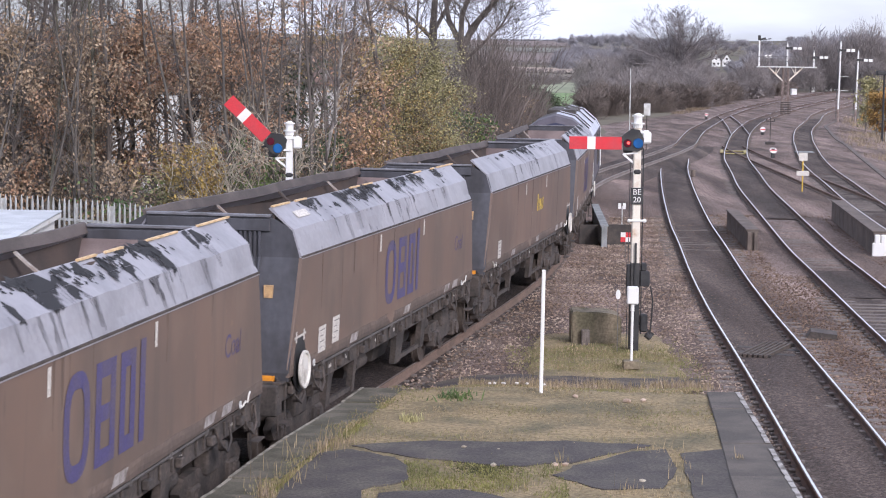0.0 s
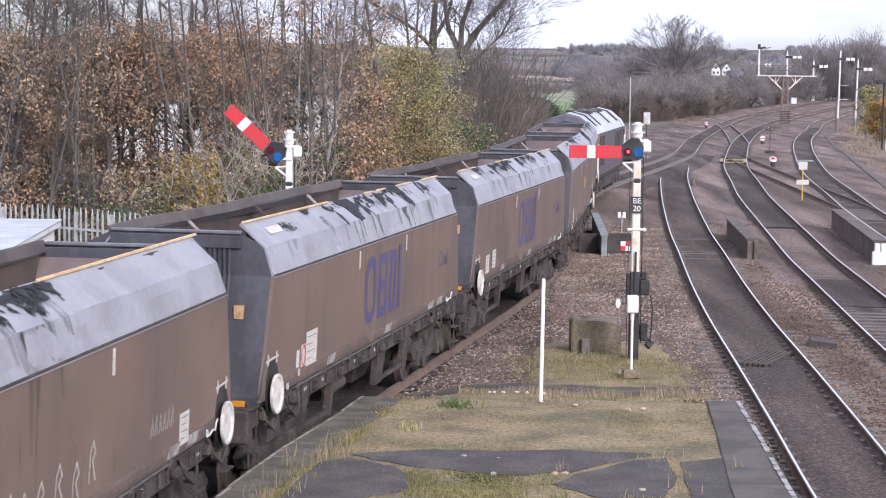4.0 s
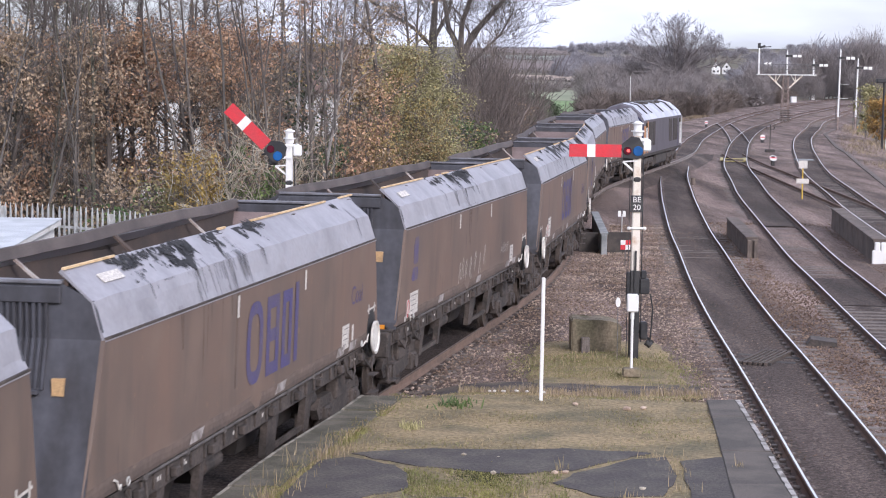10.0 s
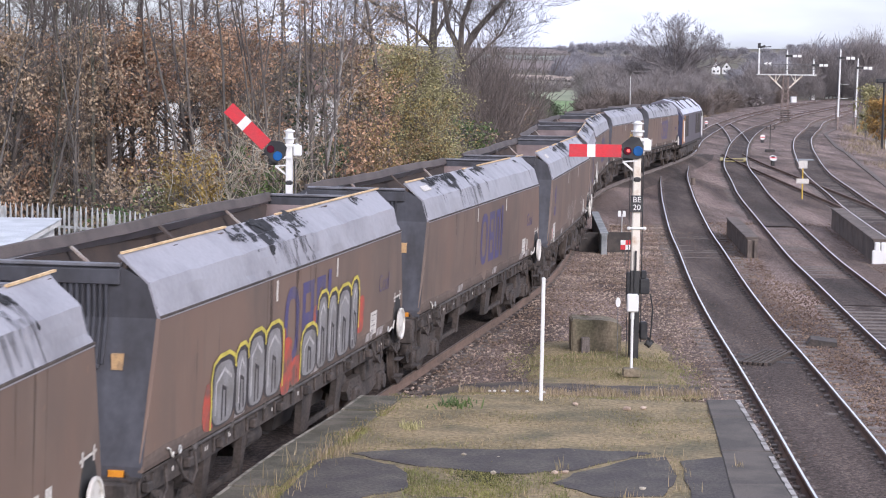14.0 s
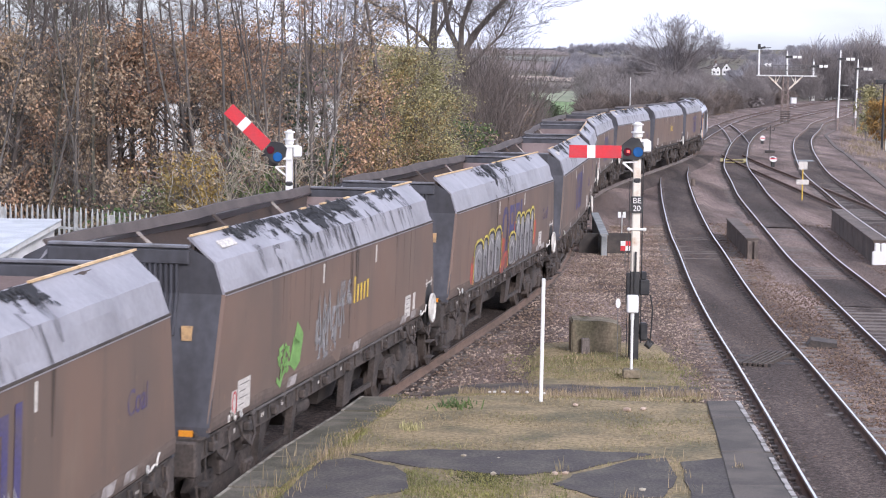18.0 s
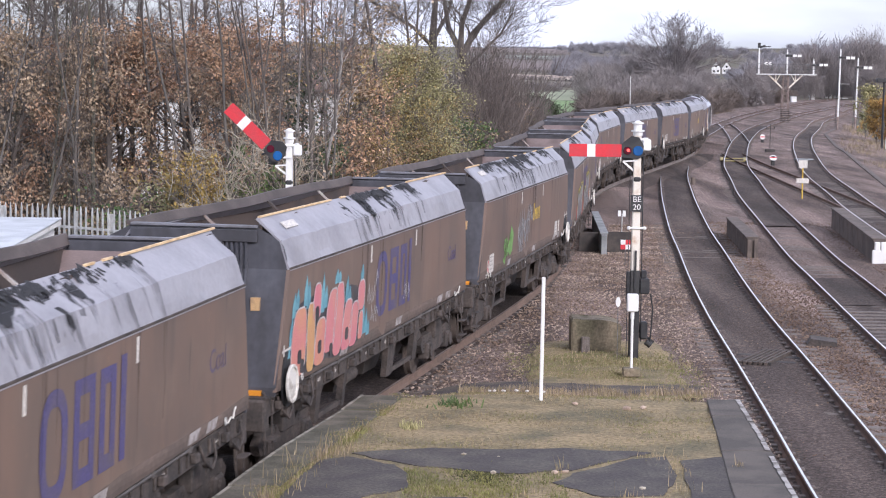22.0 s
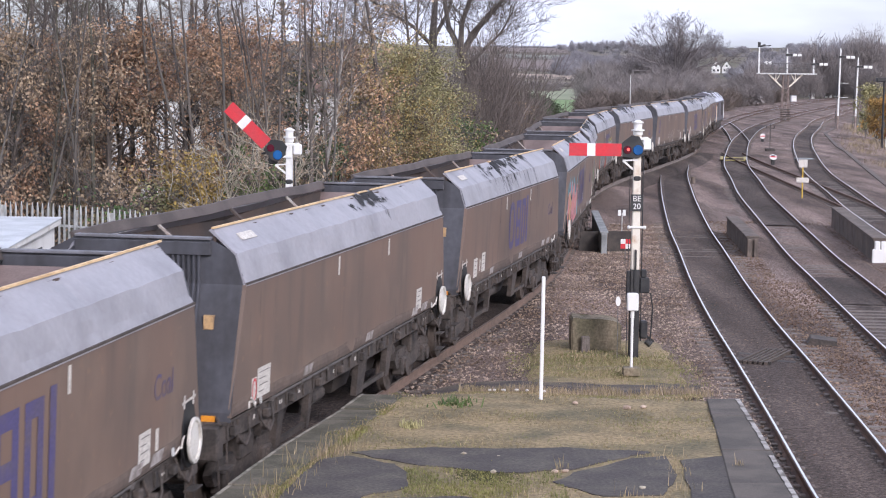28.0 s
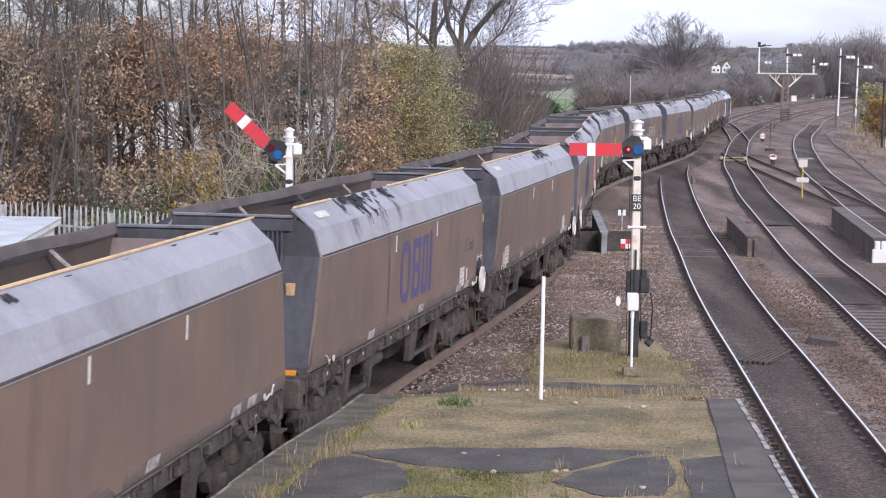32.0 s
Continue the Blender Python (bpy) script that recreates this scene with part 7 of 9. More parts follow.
# dark crossed post between the tracks, and the meshed foot of the bracket signal
tp = thing("lever_post", "dark post with a short crossarm by the points", "post", pose(25.05, 154.3, -0.25))
bm = bmesh.new()
rod(bm, (0, 0, 0), (0, 0, 2.2), 0.03, n=8)
part("post", bm, M["under"], tp)
bm = bmesh.new()
rod(bm, (-0.3, 0, 1.85), (0.3, 0, 1.85), 0.03, n=6)
rod(bm, (-0.3, 0, 1.85), (-0.3, 0, 2.05), 0.04, n=6)
rod(bm, (0.3, 0, 1.85), (0.3, 0, 2.05), 0.04, n=6)
part("crossarm", bm, M["under"], tp)
bm = bmesh.new()
box(bm, -0.35, 0.35, -0.3, 0.3, 0, 0.3, 0.03)
part("foot", bm, M["under"], tp)
for z in np.arange(0.1, 1.7, 0.22):
    bm = bmesh.new()
    bar(bm, (-0.62, -0.55, z), (0.62, -0.55, z), 0.04, 0.1)
    part("guard_bar", bm, M["under"], ga, "dark bar of the guard at the foot")
for x in (-0.62, 0.0, 0.62):
    bm = bmesh.new()
    bar(bm, (x, -0.6, 0), (x, -0.6, 1.7), 0.06, 0.06)
    part("guard_post", bm, M["under"], ga)
pp = thing("utility_pole", "slender pale pole among the far scrub", "pole", pose(12.9, 140.0, -0.6))
bm = bmesh.new()
rod(bm, (0, 0, 0), (0, 0, 6.15), 0.045, 0.03, n=8)
part("shaft", bm, M["galv"], pp)
bo = thing("trackside_board", "pale grey upright board on a thin post", "sign", pose(14.1, 140.0, -0.4))
bm = bmesh.new()
box(bm, -0.23, 0.23, -0.03, 0.01, 2.7, 3.53, 0.01)
part("board", bm, M["galv"], bo)
bm = bmesh.new()
rod(bm, (0, 0.05, 0), (0, 0.05, 3.3), 0.035, n=8)
part("post", bm, M["under_pale"], bo)
mk = thing("marker_post", "short white marker post with a red top on the bank", "post", pose(37.0, 168.0, -0.35))
bm = bmesh.new()
box(bm, -0.05, 0.05, -0.04, 0.04, 0, 1.0, 0.01)
part("shaft", bm, M["white_paint"], mk)
bm = bmesh.new()
box(bm, -0.05, 0.05, -0.04, 0.04, 1.0, 1.2, 0.01)
part("red_top", bm, M["red_paint"], mk)

# pale huts and cabinets by the far bend
for x, y, w, h, lb in ((73.5, 424, 1.1, 1.7, "white lineside cabinet far off"), (88.5, 485, 1.1, 1.5, "pale grey lineside hut far off"), (99.8, 523, 1.5, 1.7, "white lineside cabinet with sloping top"), (68.8, 430, 0.7, 0.8, "small pale cabinet far off"), (105.0, 539, 1.2, 1.1, "small pale cabinet beside the hut")):
    c = thing("lineside_cabinet", lb, "cabinet", pose(x, y, -0.5), group="far lineside cabinets")
    bm = bmesh.new()
    box(bm, -w / 2, w / 2, -0.8, 0.8, 0, h * 0.9, 0.03)
    part("case", bm, M["render_wall"], c)
    bm = bmesh.new()
    prism(bm, [(-w / 2 - 0.1, -0.9, h * 0.9), (w / 2 + 0.1, -0.9, h * 0.9), (w / 2 + 0.1, -0.9, h * 0.95), (-w / 2 - 0.1, -0.9, h)], (0, 1.8, 0))
    part("top", bm, M["concrete_grey"], c)


# ---- fence, shed and house on the far side of the train ----
FENCE = [(-16.5, 54.8), (-11.3, 51.0), (-8.15, 48.6), (-5.9, 46.6), (-2.6, 47.5), (0.6, 56.0)]
fence = thing("palisade_fence", "pale grey steel palisade fence beside the line", "fence")
bm = bmesh.new()
prism(bm, [(-0.032, 0, 0.05), (0.032, 0, 0.05), (0.032, 0, 2.25), (0.01, 0, 2.4), (-0.01, 0, 2.4), (-0.032, 0, 2.25)], (0, 0.012, 0))
pale_me = mesh_of("pale", bm, M["galv"])
left_over = 0.0
for (ax, ay), (bx, by) in zip(FENCE, FENCE[1:]):
    a, b = Vector((ax, ay, 0)), Vector((bx, by, 0))
    d = b - a
    ang = math.atan2(d.y, d.x)
    n = int(d.length / 0.19)
    for i in range(n):
        p = part("pale", pale_me, None, fence)
        q = a + d * (i / n)
        p.matrix_basis = Matrix.Translation((q.x, q.y, random.uniform(-0.06, 0.0))) @ Matrix.Rotation(ang + random.uniform(-0.03, 0.03), 4, "Z") @ Matrix.Rotation(random.uniform(-0.012, 0.012), 4, "Y")
    for z in (0.5, 1.85):
        bm = bmesh.new()
        off = Vector((-d.y, d.x, 0)).normalized() * 0.04
        bar(bm, a + off + Vector((0, 0, z)), b + off + Vector((0, 0, z)), 0.03, 0.06)
        part("fence_rail", bm, M["galv"], fence)
    for i in range(int(d.length / 2.7) + 1):
        bm = bmesh.new()
        q = a + d.normalized() * (2.7 * i) + Vector((-d.y, d.x, 0)).normalized() * 0.1
        box(bm, q.x - 0.05, q.x + 0.05, q.y - 0.05, q.y + 0.05, -0.6, 2.25)
        part("fence_post", bm, M["galv"], fence)

shed = thing("shed", "small white shed with a corrugated metal roof", "shed", pose(-9.37, 44.8, -0.5))
bm = bmesh.new()
prism(bm, [(-4.8, -3.3, 0), (0, -3.3, 0), (0, 3.3, 0), (-4.8, 3.3, 0)], (0, 0, 2.42))
part("wall", bm, M["render_wall"], shed)
bm = bmesh.new()
box(bm, -0.02, 0.025, 1.0, 1.75, 1.5, 2.1, 0.005)
part("window", bm, M["dark_glass"], shed)
bm = bmesh.new()
n = 66
rings = []
for i in range(n * 2 + 1):
    x = -4.95 + 5.1 * i / (n * 2)
    dz = 0.018 if i % 2 else 0.0
    rings.append([Vector((x, -3.5, 2.43 + dz)), Vector((x, 3.5, 2.66 + dz)), Vector((x, 3.5, 2.64 + dz)), Vector((x, -3.5, 2.41 + dz))])
sweep(bm, rings)
part("roof", bm, M["roof_metal"], shed, "pale corrugated metal roof")
bm = bmesh.new()
prism(bm, [(0.1, -3.5, 2.3), (0.13, -3.5, 2.3), (0.13, -3.5, 2.41), (0.1, -3.5, 2.41)], (0, 7.0, 0.2))
part("eaves_board", bm, M["white_paint"], shed)


def white_house(x, y, w, d, h, roof, label, turn=0.0):
    """A rendered house with a pitched roof, windows and a door."""
    hs = thing("house", label, "house", pose(x, y, land(x, y) - 0.1, 0, 0, turn))
    bm = bmesh.new()
    prism(bm, [(-w / 2, -d / 2, 0), (w / 2, -d / 2, 0), (w / 2, -d / 2, h), (-w / 2, -d / 2, h)], (0, d, 0))
    for e in (-1, 1):
        prism(bm, [(e * w / 2, -d / 2, h), (e * w / 2, d / 2, h), (e * w / 2, 0, h + roof)], (-e * 0.2, 0, 0))
    part("wall", bm, M["render_wall"], hs)
    for e in (-1, 1):
        bm = bmesh.new()
        prism(bm, [(-w / 2 - 0.3, e * (d / 2 + 0.35), h - 0.2), (w / 2 + 0.3, e * (d / 2 + 0.35), h - 0.2), (w / 2 + 0.3, 0, h + roof + 0.1), (-w / 2 - 0.3, 0, h + roof + 0.1)], (0, 0, 0.12))
        part("roof", bm, M["roof_tile"], hs)
    bm = bmesh.new()
    box(bm, w * 0.3, w * 0.3 + 0.8, -0.4, 0.4, h + roof * 0.4, h + roof + 1.1)
    part("chimney", bm, M["brick"], hs)
    for i in range(int(w // 2.6)):
        for z in (0.9, 3.5):
            if z + 1.2 > h:
                continue
            xx = -w / 2 + 1.3 + i * 2.6
            bm = bmesh.new()
            box(bm, xx - 0.55, xx + 0.55, -d / 2 - 0.03, -d / 2 + 0.02, z, z + 1.2)
            wn_ = part("window", bm, M["white_paint"], hs)
            bm = bmesh.new()
            box(bm, xx - 0.47, xx + 0.47, -d / 2 - 0.045, -d / 2 - 0.03, z + 0.08, z + 1.12)
            part("pane", bm, M["dark_glass"], wn_)
    for q, z in ((-d * 0.24, 0.9), (d * 0.24, 0.9), (0.0, h + 0.1)):
        bm = bmesh.new()
        box(bm, -w / 2 - 0.03, -w / 2 + 0.02, q - 0.5, q + 0.5, z, z + 1.15)
        wn_ = part("window", bm, M["white_paint"], hs)
        bm = bmesh.new()
        box(bm, -w / 2 - 0.045, -w / 2 - 0.03, q - 0.42, q + 0.42, z + 0.08, z + 1.07)
        part("pane", bm, M["dark_glass"], wn_)
    return hs


white_house(-13.4, 98, 5.6, 6, 5.1, 1.5, "white rendered house behind the trees", 4)
white_house(-6.0, 102, 2.5, 5, 5.4, 1.4, "white rendered gable behind the birches", -3)
white_house(134.4, 1000, 7, 4.2, 3.2, 3.0, "white gabled house among far trees", 84)
white_house(139.8, 1001, 7, 4.2, 3.0, 3.0, "white gabled house among far trees", 84)

# lamp column at the edge of the view
lc = thing("platform_lamp", "dark lamp column with a flat head", "lamp", pose(37.1, 170, -0.4))
bm = bmesh.new()
rod(bm, (0, 0, 0), (0, 0, 5.6), 0.1, 0.08, n=8)
part("column", bm, M["black_paint"], lc)
bm = bmesh.new()
box(bm, -0.65, 0.5, -0.3, 0.3, 5.6, 5.95, 0.04)
part("head", bm, M["black_paint"], lc)


# ---- trees, bushes and far woods ----
def tube(verts, faces, pts, rads, n=6):
    """Adds a tapered bent stem to lists of vertices and faces."""
    base = len(verts)
    for i, (p, r) in enumerate(zip(pts, rads)):
        d = (pts[min(i + 1, len(pts) - 1)] - pts[max(i - 1, 0)]).normalized()
        u = d.orthogonal().normalized()
        w = d.cross(u)
        for k in range(n):
            a = 2 * math.pi * k / n
            verts.append(p + (u * math.cos(a) + w * math.sin(a)) * r)
    for i in range(len(pts) - 1):
        for k in range(n):
            a, b = base + i * n + k, base + i * n + (k + 1) % n
            faces.append((a, b, b + n, a + n))


def leaf_quads(points, size, rng, droop=0.5):
    v, f = [], []
    for p in points:
        s = size * rng.uniform(0.6, 1.3)
        a = Vector((rng.gauss(0, 1), rng.gauss(0, 1), rng.gauss(-droop, 0.7))).normalized()
        b = a.orthogonal().normalized()
        b.rotate(Matrix.Rotation(rng.uniform(0, 6.28), 3, a))
        k = len(v)
        v += [p, p + a * s * 0.5 + b * s * 0.32, p + a * s, p + a * s * 0.5 - b * s * 0.32]
        f.append((k, k + 1, k + 2, k + 3))
    return v, f


def grow(rng, h, r0, lean, n_limb, limb_len, limb_z, up, n_twig, twig_len, wig=0.25, fat=1.0):
    """A stem with limbs and twigs. Returns wood lists, twig lists and points along the twigs."""
    wv, wf, tv, tf, pts = [], [], [], [], []
    n = 9
    p, stem = Vector((0, 0, -0.5)), []
    d = Vector((lean[0], lean[1], 1))
    for i in range(n + 1):
        stem.append(p.copy())
        d = d + Vector((rng.uniform(-1, 1), rng.uniform(-1, 1), 0)) * wig * 0.3
        p = p + d.normalized() * (h + 0.5) / n
    tube(wv, wf, stem, [r0 * (1 - 0.86 * i / n) for i in range(n + 1)], 7)
    for _ in range(n_limb):
        u = rng.uniform(limb_z, 0.97)
        i = min(n - 1, int(u * n))
        a = stem[i].lerp(stem[i + 1], u * n - i)
        ang = rng.uniform(0, 2 * math.pi)
        q = Vector((math.cos(ang), math.sin(ang), up + rng.uniform(-0.25, 0.35))).normalized()
        ln = limb_len * (1.15 - 0.75 * u) * rng.uniform(0.6, 1.25)
        limb = [a]
        for j in range(4):
            q = (q + Vector((rng.uniform(-1, 1), rng.uniform(-1, 1), rng.uniform(-0.4, 0.8))) * wig).normalized()
            limb.append(limb[-1] + q * ln / 4)
        rr = r0 * (1 - 0.86 * u) * 0.5
        tube(wv, wf, limb, [rr, rr * 0.75, rr * 0.55, rr * 0.38, rr * 0.2], 5)
        for _ in range(n_twig):
            k = rng.uniform(0.25, 4)
            m = min(3, int(k))
            b = limb[m].lerp(limb[m + 1], k - m)
            e = (limb[m + 1] - limb[m]).normalized()
            e = (e + Vector((rng.uniform(-1, 1), rng.uniform(-1, 1), rng.uniform(-0.6, 0.9)))).normalized()
            tl = twig_len * rng.uniform(0.5, 1.3)
            c = b + e * tl * 0.5
            e2 = (e + Vector((rng.uniform(-0.6, 0.6), rng.uniform(-0.6, 0.6), rng.uniform(-0.3, 0.5)))).normalized()
            g = c + e2 * tl * 0.5
            tube(tv, tf, [b, c, g], [max(0.006, rr * 0.22) * fat, max(0.005, rr * 0.15) * fat, 0.003 * fat], 3)
            for _ in range(3):
                s = (e2 + Vector((rng.uniform(-1, 1), rng.uniform(-1, 1), rng.uniform(-0.5, 0.8)))).normalized()
                o = b.lerp(g, rng.uniform(0.3, 1))
                tube(tv, tf, [o, o + s * tl * 0.4], [0.005 * fat, 0.002 * fat], 3)
                pts.append(o + s * tl * 0.4)
            pts += [b.lerp(c, 0.5), c, g]
    return wv, wf, tv, tf, pts


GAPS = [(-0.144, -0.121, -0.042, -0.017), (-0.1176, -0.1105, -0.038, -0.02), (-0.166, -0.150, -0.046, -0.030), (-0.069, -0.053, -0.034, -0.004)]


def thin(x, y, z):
    """True on the camera's sight lines to the houses, where leaves and twigs are thinned."""
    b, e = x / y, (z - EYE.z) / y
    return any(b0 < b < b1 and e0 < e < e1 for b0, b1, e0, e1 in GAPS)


def tree(x, y, z, h, r0, leaf=None, n_leaf=0, size=0.1, seed=0, lean=(0, 0), n_limb=16, limb_len=2.6, limb_z=0.2, up=0.5, n_twig=7, twig_len=0.9, spread=0.22,
         bark="bark", label="leafless tree", name="tree", zone=None, droop=0.5, group="", extra=(), fat=1.0):
    rng = random.Random(seed)
    t = thing(name, label, "tree" if name == "tree" else "bush", pose(x, y, z), group=group)
    wv, wf, tv, tf, pts = grow(rng, h, r0, lean, n_limb, limb_len, limb_z, up, n_twig, twig_len, fat=fat)
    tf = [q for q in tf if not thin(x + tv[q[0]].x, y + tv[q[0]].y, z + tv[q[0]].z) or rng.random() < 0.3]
    part("trunk", raw("trunk", wv, wf, M[bark]), None, t)
    tw = part("twig_mass", raw("twig_mass", tv, tf, M["pale_stem" if bark == "pale_stem" else "twig"]), None, t)
    tw["kind"] = "stuff"
    for lf, n, zn in [(leaf, n_leaf, zone)] + list(extra):
        if not lf or not n:
            continue
        pick = [p for p in pts if zn is None or zn[0] <= p.z <= zn[1]] or pts
        P = []
        while len(P) < n:
            c = rng.choice(pick)
            k = rng.uniform(0.5, 1.1) * spread
            for _ in range(rng.randint(14, 44)):
                P.append(c + Vector((rng.gauss(0, k), rng.gauss(0, k), rng.gauss(-0.05, k))))
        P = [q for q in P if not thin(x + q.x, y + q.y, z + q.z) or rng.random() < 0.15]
        v, f = leaf_quads(P, size * 1.04, rng, droop)
        lv = part("foliage", raw("foliage", v, f, M[lf]), None, t)
        lv["kind"] = "stuff"
    return t


def fan(rng, h, wide, levels, split, r_min=0.035, sides=3, open_=0.5, trunk=0.16, crook=0.16, stout=1.0):
    """A bare tree that forks again and again into an upright dome of fine twigs. Returns vertices and faces."""
    V, Fc, TV, TF = [], [], [], []

    def go(p, d, ln, r, lev):
        n = 3 if lev < 2 else 2
        pts, q = [p], d.copy()
        for _ in range(n):
            q = (q + Vector((rng.uniform(-1, 1), rng.uniform(-1, 1), rng.uniform(-0.5, 0.7))) * crook).normalized()
            pts.append(pts[-1] + q * ln / n)
        r1 = max(r_min, r * 0.66)
        vv, ff = (V, Fc) if lev < 2 else (TV, TF)
        tube(vv, ff, pts, [max(r_min, r + (r1 - r) * i / n) for i in range(n + 1)], sides + 1 if lev < 2 else sides)
        if lev >= levels:
            return
        for i in range(split):
            a = rng.uniform(0, 6.28)
            o = Vector((math.cos(a) * wide, math.sin(a) * wide, 0.25))
            e = (q + o * open_ * rng.uniform(0.5, 1.3)).normalized()
            b = pts[-1] if i else pts[-2].lerp(pts[-1], rng.uniform(0.2, 1))
            go(b, e, ln * rng.uniform(0.62, 0.86), r1 * rng.uniform(0.6, 0.85), lev + 1)

    for i in range(6):
        a = i * 1.047 + rng.uniform(-0.4, 0.4)
        t = rng.uniform(0.15, 0.75) * wide
        go(Vector((0, 0, h * trunk * rng.uniform(0.4, 1.1))), Vector((math.cos(a) * t, math.sin(a) * t, 1)).normalized(), h * 0.27 * rng.uniform(0.8, 1.1), h * 0.022 * stout, 0)
    tube(V, Fc, [Vector((0, 0, -0.6)), Vector((0.05, 0, h * trunk * 0.6)), Vector((0, 0.05, h * trunk))], [h * 0.04 * stout, h * 0.032 * stout, h * 0.028 * stout], 6)
    k = h / max(v.z for v in V + TV)
    return [v * k for v in V], Fc, [v * k for v in TV], TF


def wooden(t, lists, material):
    """Hangs the trunk and the twigs that fan() made under a tree."""
    v, f, tv, tf = lists
    part("trunk", raw("trunk", v, f, M[material]), None, t)
    part("twig_mass", raw("twig_mass", tv, tf, M[material]), None, t)["kind"] = "stuff"


WOOD = "wood edge beside the line"
rw = random.Random(5)
# tall thin stems with dull brown leaves, behind the fence
for i in range(15):
    px = -16.5 + i * 0.62 + rw.uniform(-0.25, 0.25)
    yy = 56 + rw.uniform(0, 9)
    x = px * yy / 60
    tree(x, yy, -0.5, rw.uniform(10.5, 13), rw.uniform(0.07, 0.12), "leaf_dull" if i % 3 else "leaf_brown", 2900, 0.095, seed=10 + i, n_limb=30, limb_len=2.4, limb_z=0.12, n_twig=9, spread=0.25,
         label="thin tall tree with dull brown leaves", group=WOOD, zone=(1.0, 12.0 if i < 5 else 7.4), droop=1.2)
# copper-brown leaved trees
for i, (px, yy, h, n) in enumerate(((-8.6, 58, 8.2, 3600), (-7.4, 60, 9.0, 3800), (-6.4, 57, 7.4, 3200), (-5.6, 62, 8.0, 2800), (-9.6, 61, 9.0, 2800))):
    tree(px * yy / 60, yy, -0.5, h, 0.13, "leaf_brown", int(n * 1.5), 0.095, seed=40 + i, n_limb=26, limb_len=2.8, limb_z=0.25, n_twig=7, label="beech-like tree with copper-brown leaves", group=WOOD, zone=(3.0, 7.6))
# bare tall stems against the sky
for i in range(16):
    px = -10.5 + i * 0.68 + rw.uniform(-0.25, 0.25)
    yy = 66 + rw.uniform(0, 8)
    tree(px * yy / 60, yy, -0.5, rw.uniform(12, 14.5), rw.uniform(0.07, 0.13), "leaf_dull", 330, 0.1, seed=70 + i, n_limb=20, limb_len=1.9, limb_z=0.3, up=0.9, n_twig=6, label="tall thin bare tree with few leaves", group=WOOD, bark="birch" if i in (10, 12) else "bark")
# a stand of thin mossy poles at the near end of the wood
for i in range(22):
    yy = 53.5 + rw.uniform(0, 9)
    px = (-17.0 + i * 0.3 + rw.uniform(-0.2, 0.2)) * yy / 60
    tree(px, yy, -0.5, rw.uniform(9.5, 13.5), rw.uniform(0.035, 0.085), "leaf_dull", 260, 0.085, seed=900 + i, lean=(rw.uniform(-0.06, 0.06), 0), n_limb=16, limb_len=1.5, limb_z=0.1, up=1.0, n_twig=6, bark="moss_bark", label="thin mossy pole tree with hanging dead leaves", group=WOOD, droop=1.6, zone=(0.5, 6.0))
# slim grey poles standing through the leaves
for i in range(15):
    px = -16.0 + i * 0.9 + rw.uniform(-0.5, 0.5)
    # no poles on the camera's sight lines to the houses
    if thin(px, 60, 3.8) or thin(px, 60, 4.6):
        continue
    yy = 53.5 + rw.uniform(0, 3)
    tree(px * yy / 60, yy, -0.5, rw.uniform(8.5, 12.5), rw.uniform(0.03, 0.07), "leaf_dull", 150, 0.09, seed=700 + i, lean=(rw.uniform(-0.2, 0.2), 0), n_limb=12, limb_len=1.5, limb_z=0.25, up=1.1, n_twig=5, bark="grey_bark", label="slim grey-barked pole tree, nearly bare", group=WOOD)
# trees closing the wood at its far end, with the shade-darkened leaf colour
for i in range(9):
    yy = 66 + rw.uniform(0, 7)
    px = (-15.2 + i * 0.62 + rw.uniform(-0.2, 0.2)) * yy / 60
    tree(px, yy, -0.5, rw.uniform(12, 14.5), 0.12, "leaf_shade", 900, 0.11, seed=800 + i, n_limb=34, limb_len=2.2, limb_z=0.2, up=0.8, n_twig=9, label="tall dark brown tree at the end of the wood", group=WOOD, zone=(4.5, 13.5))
# trees deeper in the wood, their shade painted into the leaf colour
for i in range(15):
    yy = 82 + rw.uniform(0, 12)
    px = (-13.0 + i * 0.88 + rw.uniform(-0.3, 0.3)) * yy / 60
    # trees left out where they would hide the houses from the camera
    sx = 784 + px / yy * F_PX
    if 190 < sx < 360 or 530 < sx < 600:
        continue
    tree(px, yy, -0.5, rw.uniform(5.0, 6.8), 0.12, "leaf_shade", 2600, 0.2, seed=500 + i, n_limb=34, limb_len=2.6, limb_z=0.05, up=0.5, n_twig=7, spread=0.35, label="dark brown tree deep in the wood, shade put into its leaf colour", group=WOOD)
# birches
for i, (px, yy) in enumerate(((-3.67, 54.6), (-3.98, 54.4))):
    tree(px, yy, -0.5, 12.5, 0.07 - 0.02 * i, "leaf_yellow", 90, 0.1, seed=95 + i, n_limb=16, limb_len=1.5, limb_z=0.35, up=0.9, n_twig=6, bark="birch", label="white-barked birch, nearly bare", group=WOOD)
# dark slender stems round the birches
for i, (px, r) in enumerate(((-4.3, 0.04), (-4.62, 0.055), (-4.95, 0.05), (-3.35, 0.06), (-3.1, 0.035), (-5.5, 0.05), (-6.3, 0.06))):
    tree(px, 54.2 + 0.3 * (i % 3), -0.5, 11.5 + 0.4 * (i % 4), r, "leaf_dull", 60, 0.09, seed=640 + i, lean=(0.08 * (i % 3 - 1), 0), n_limb=10, limb_len=1.3, limb_z=0.35, up=1.1, n_twig=5, label="slender dark stem, nearly bare", group=WOOD)
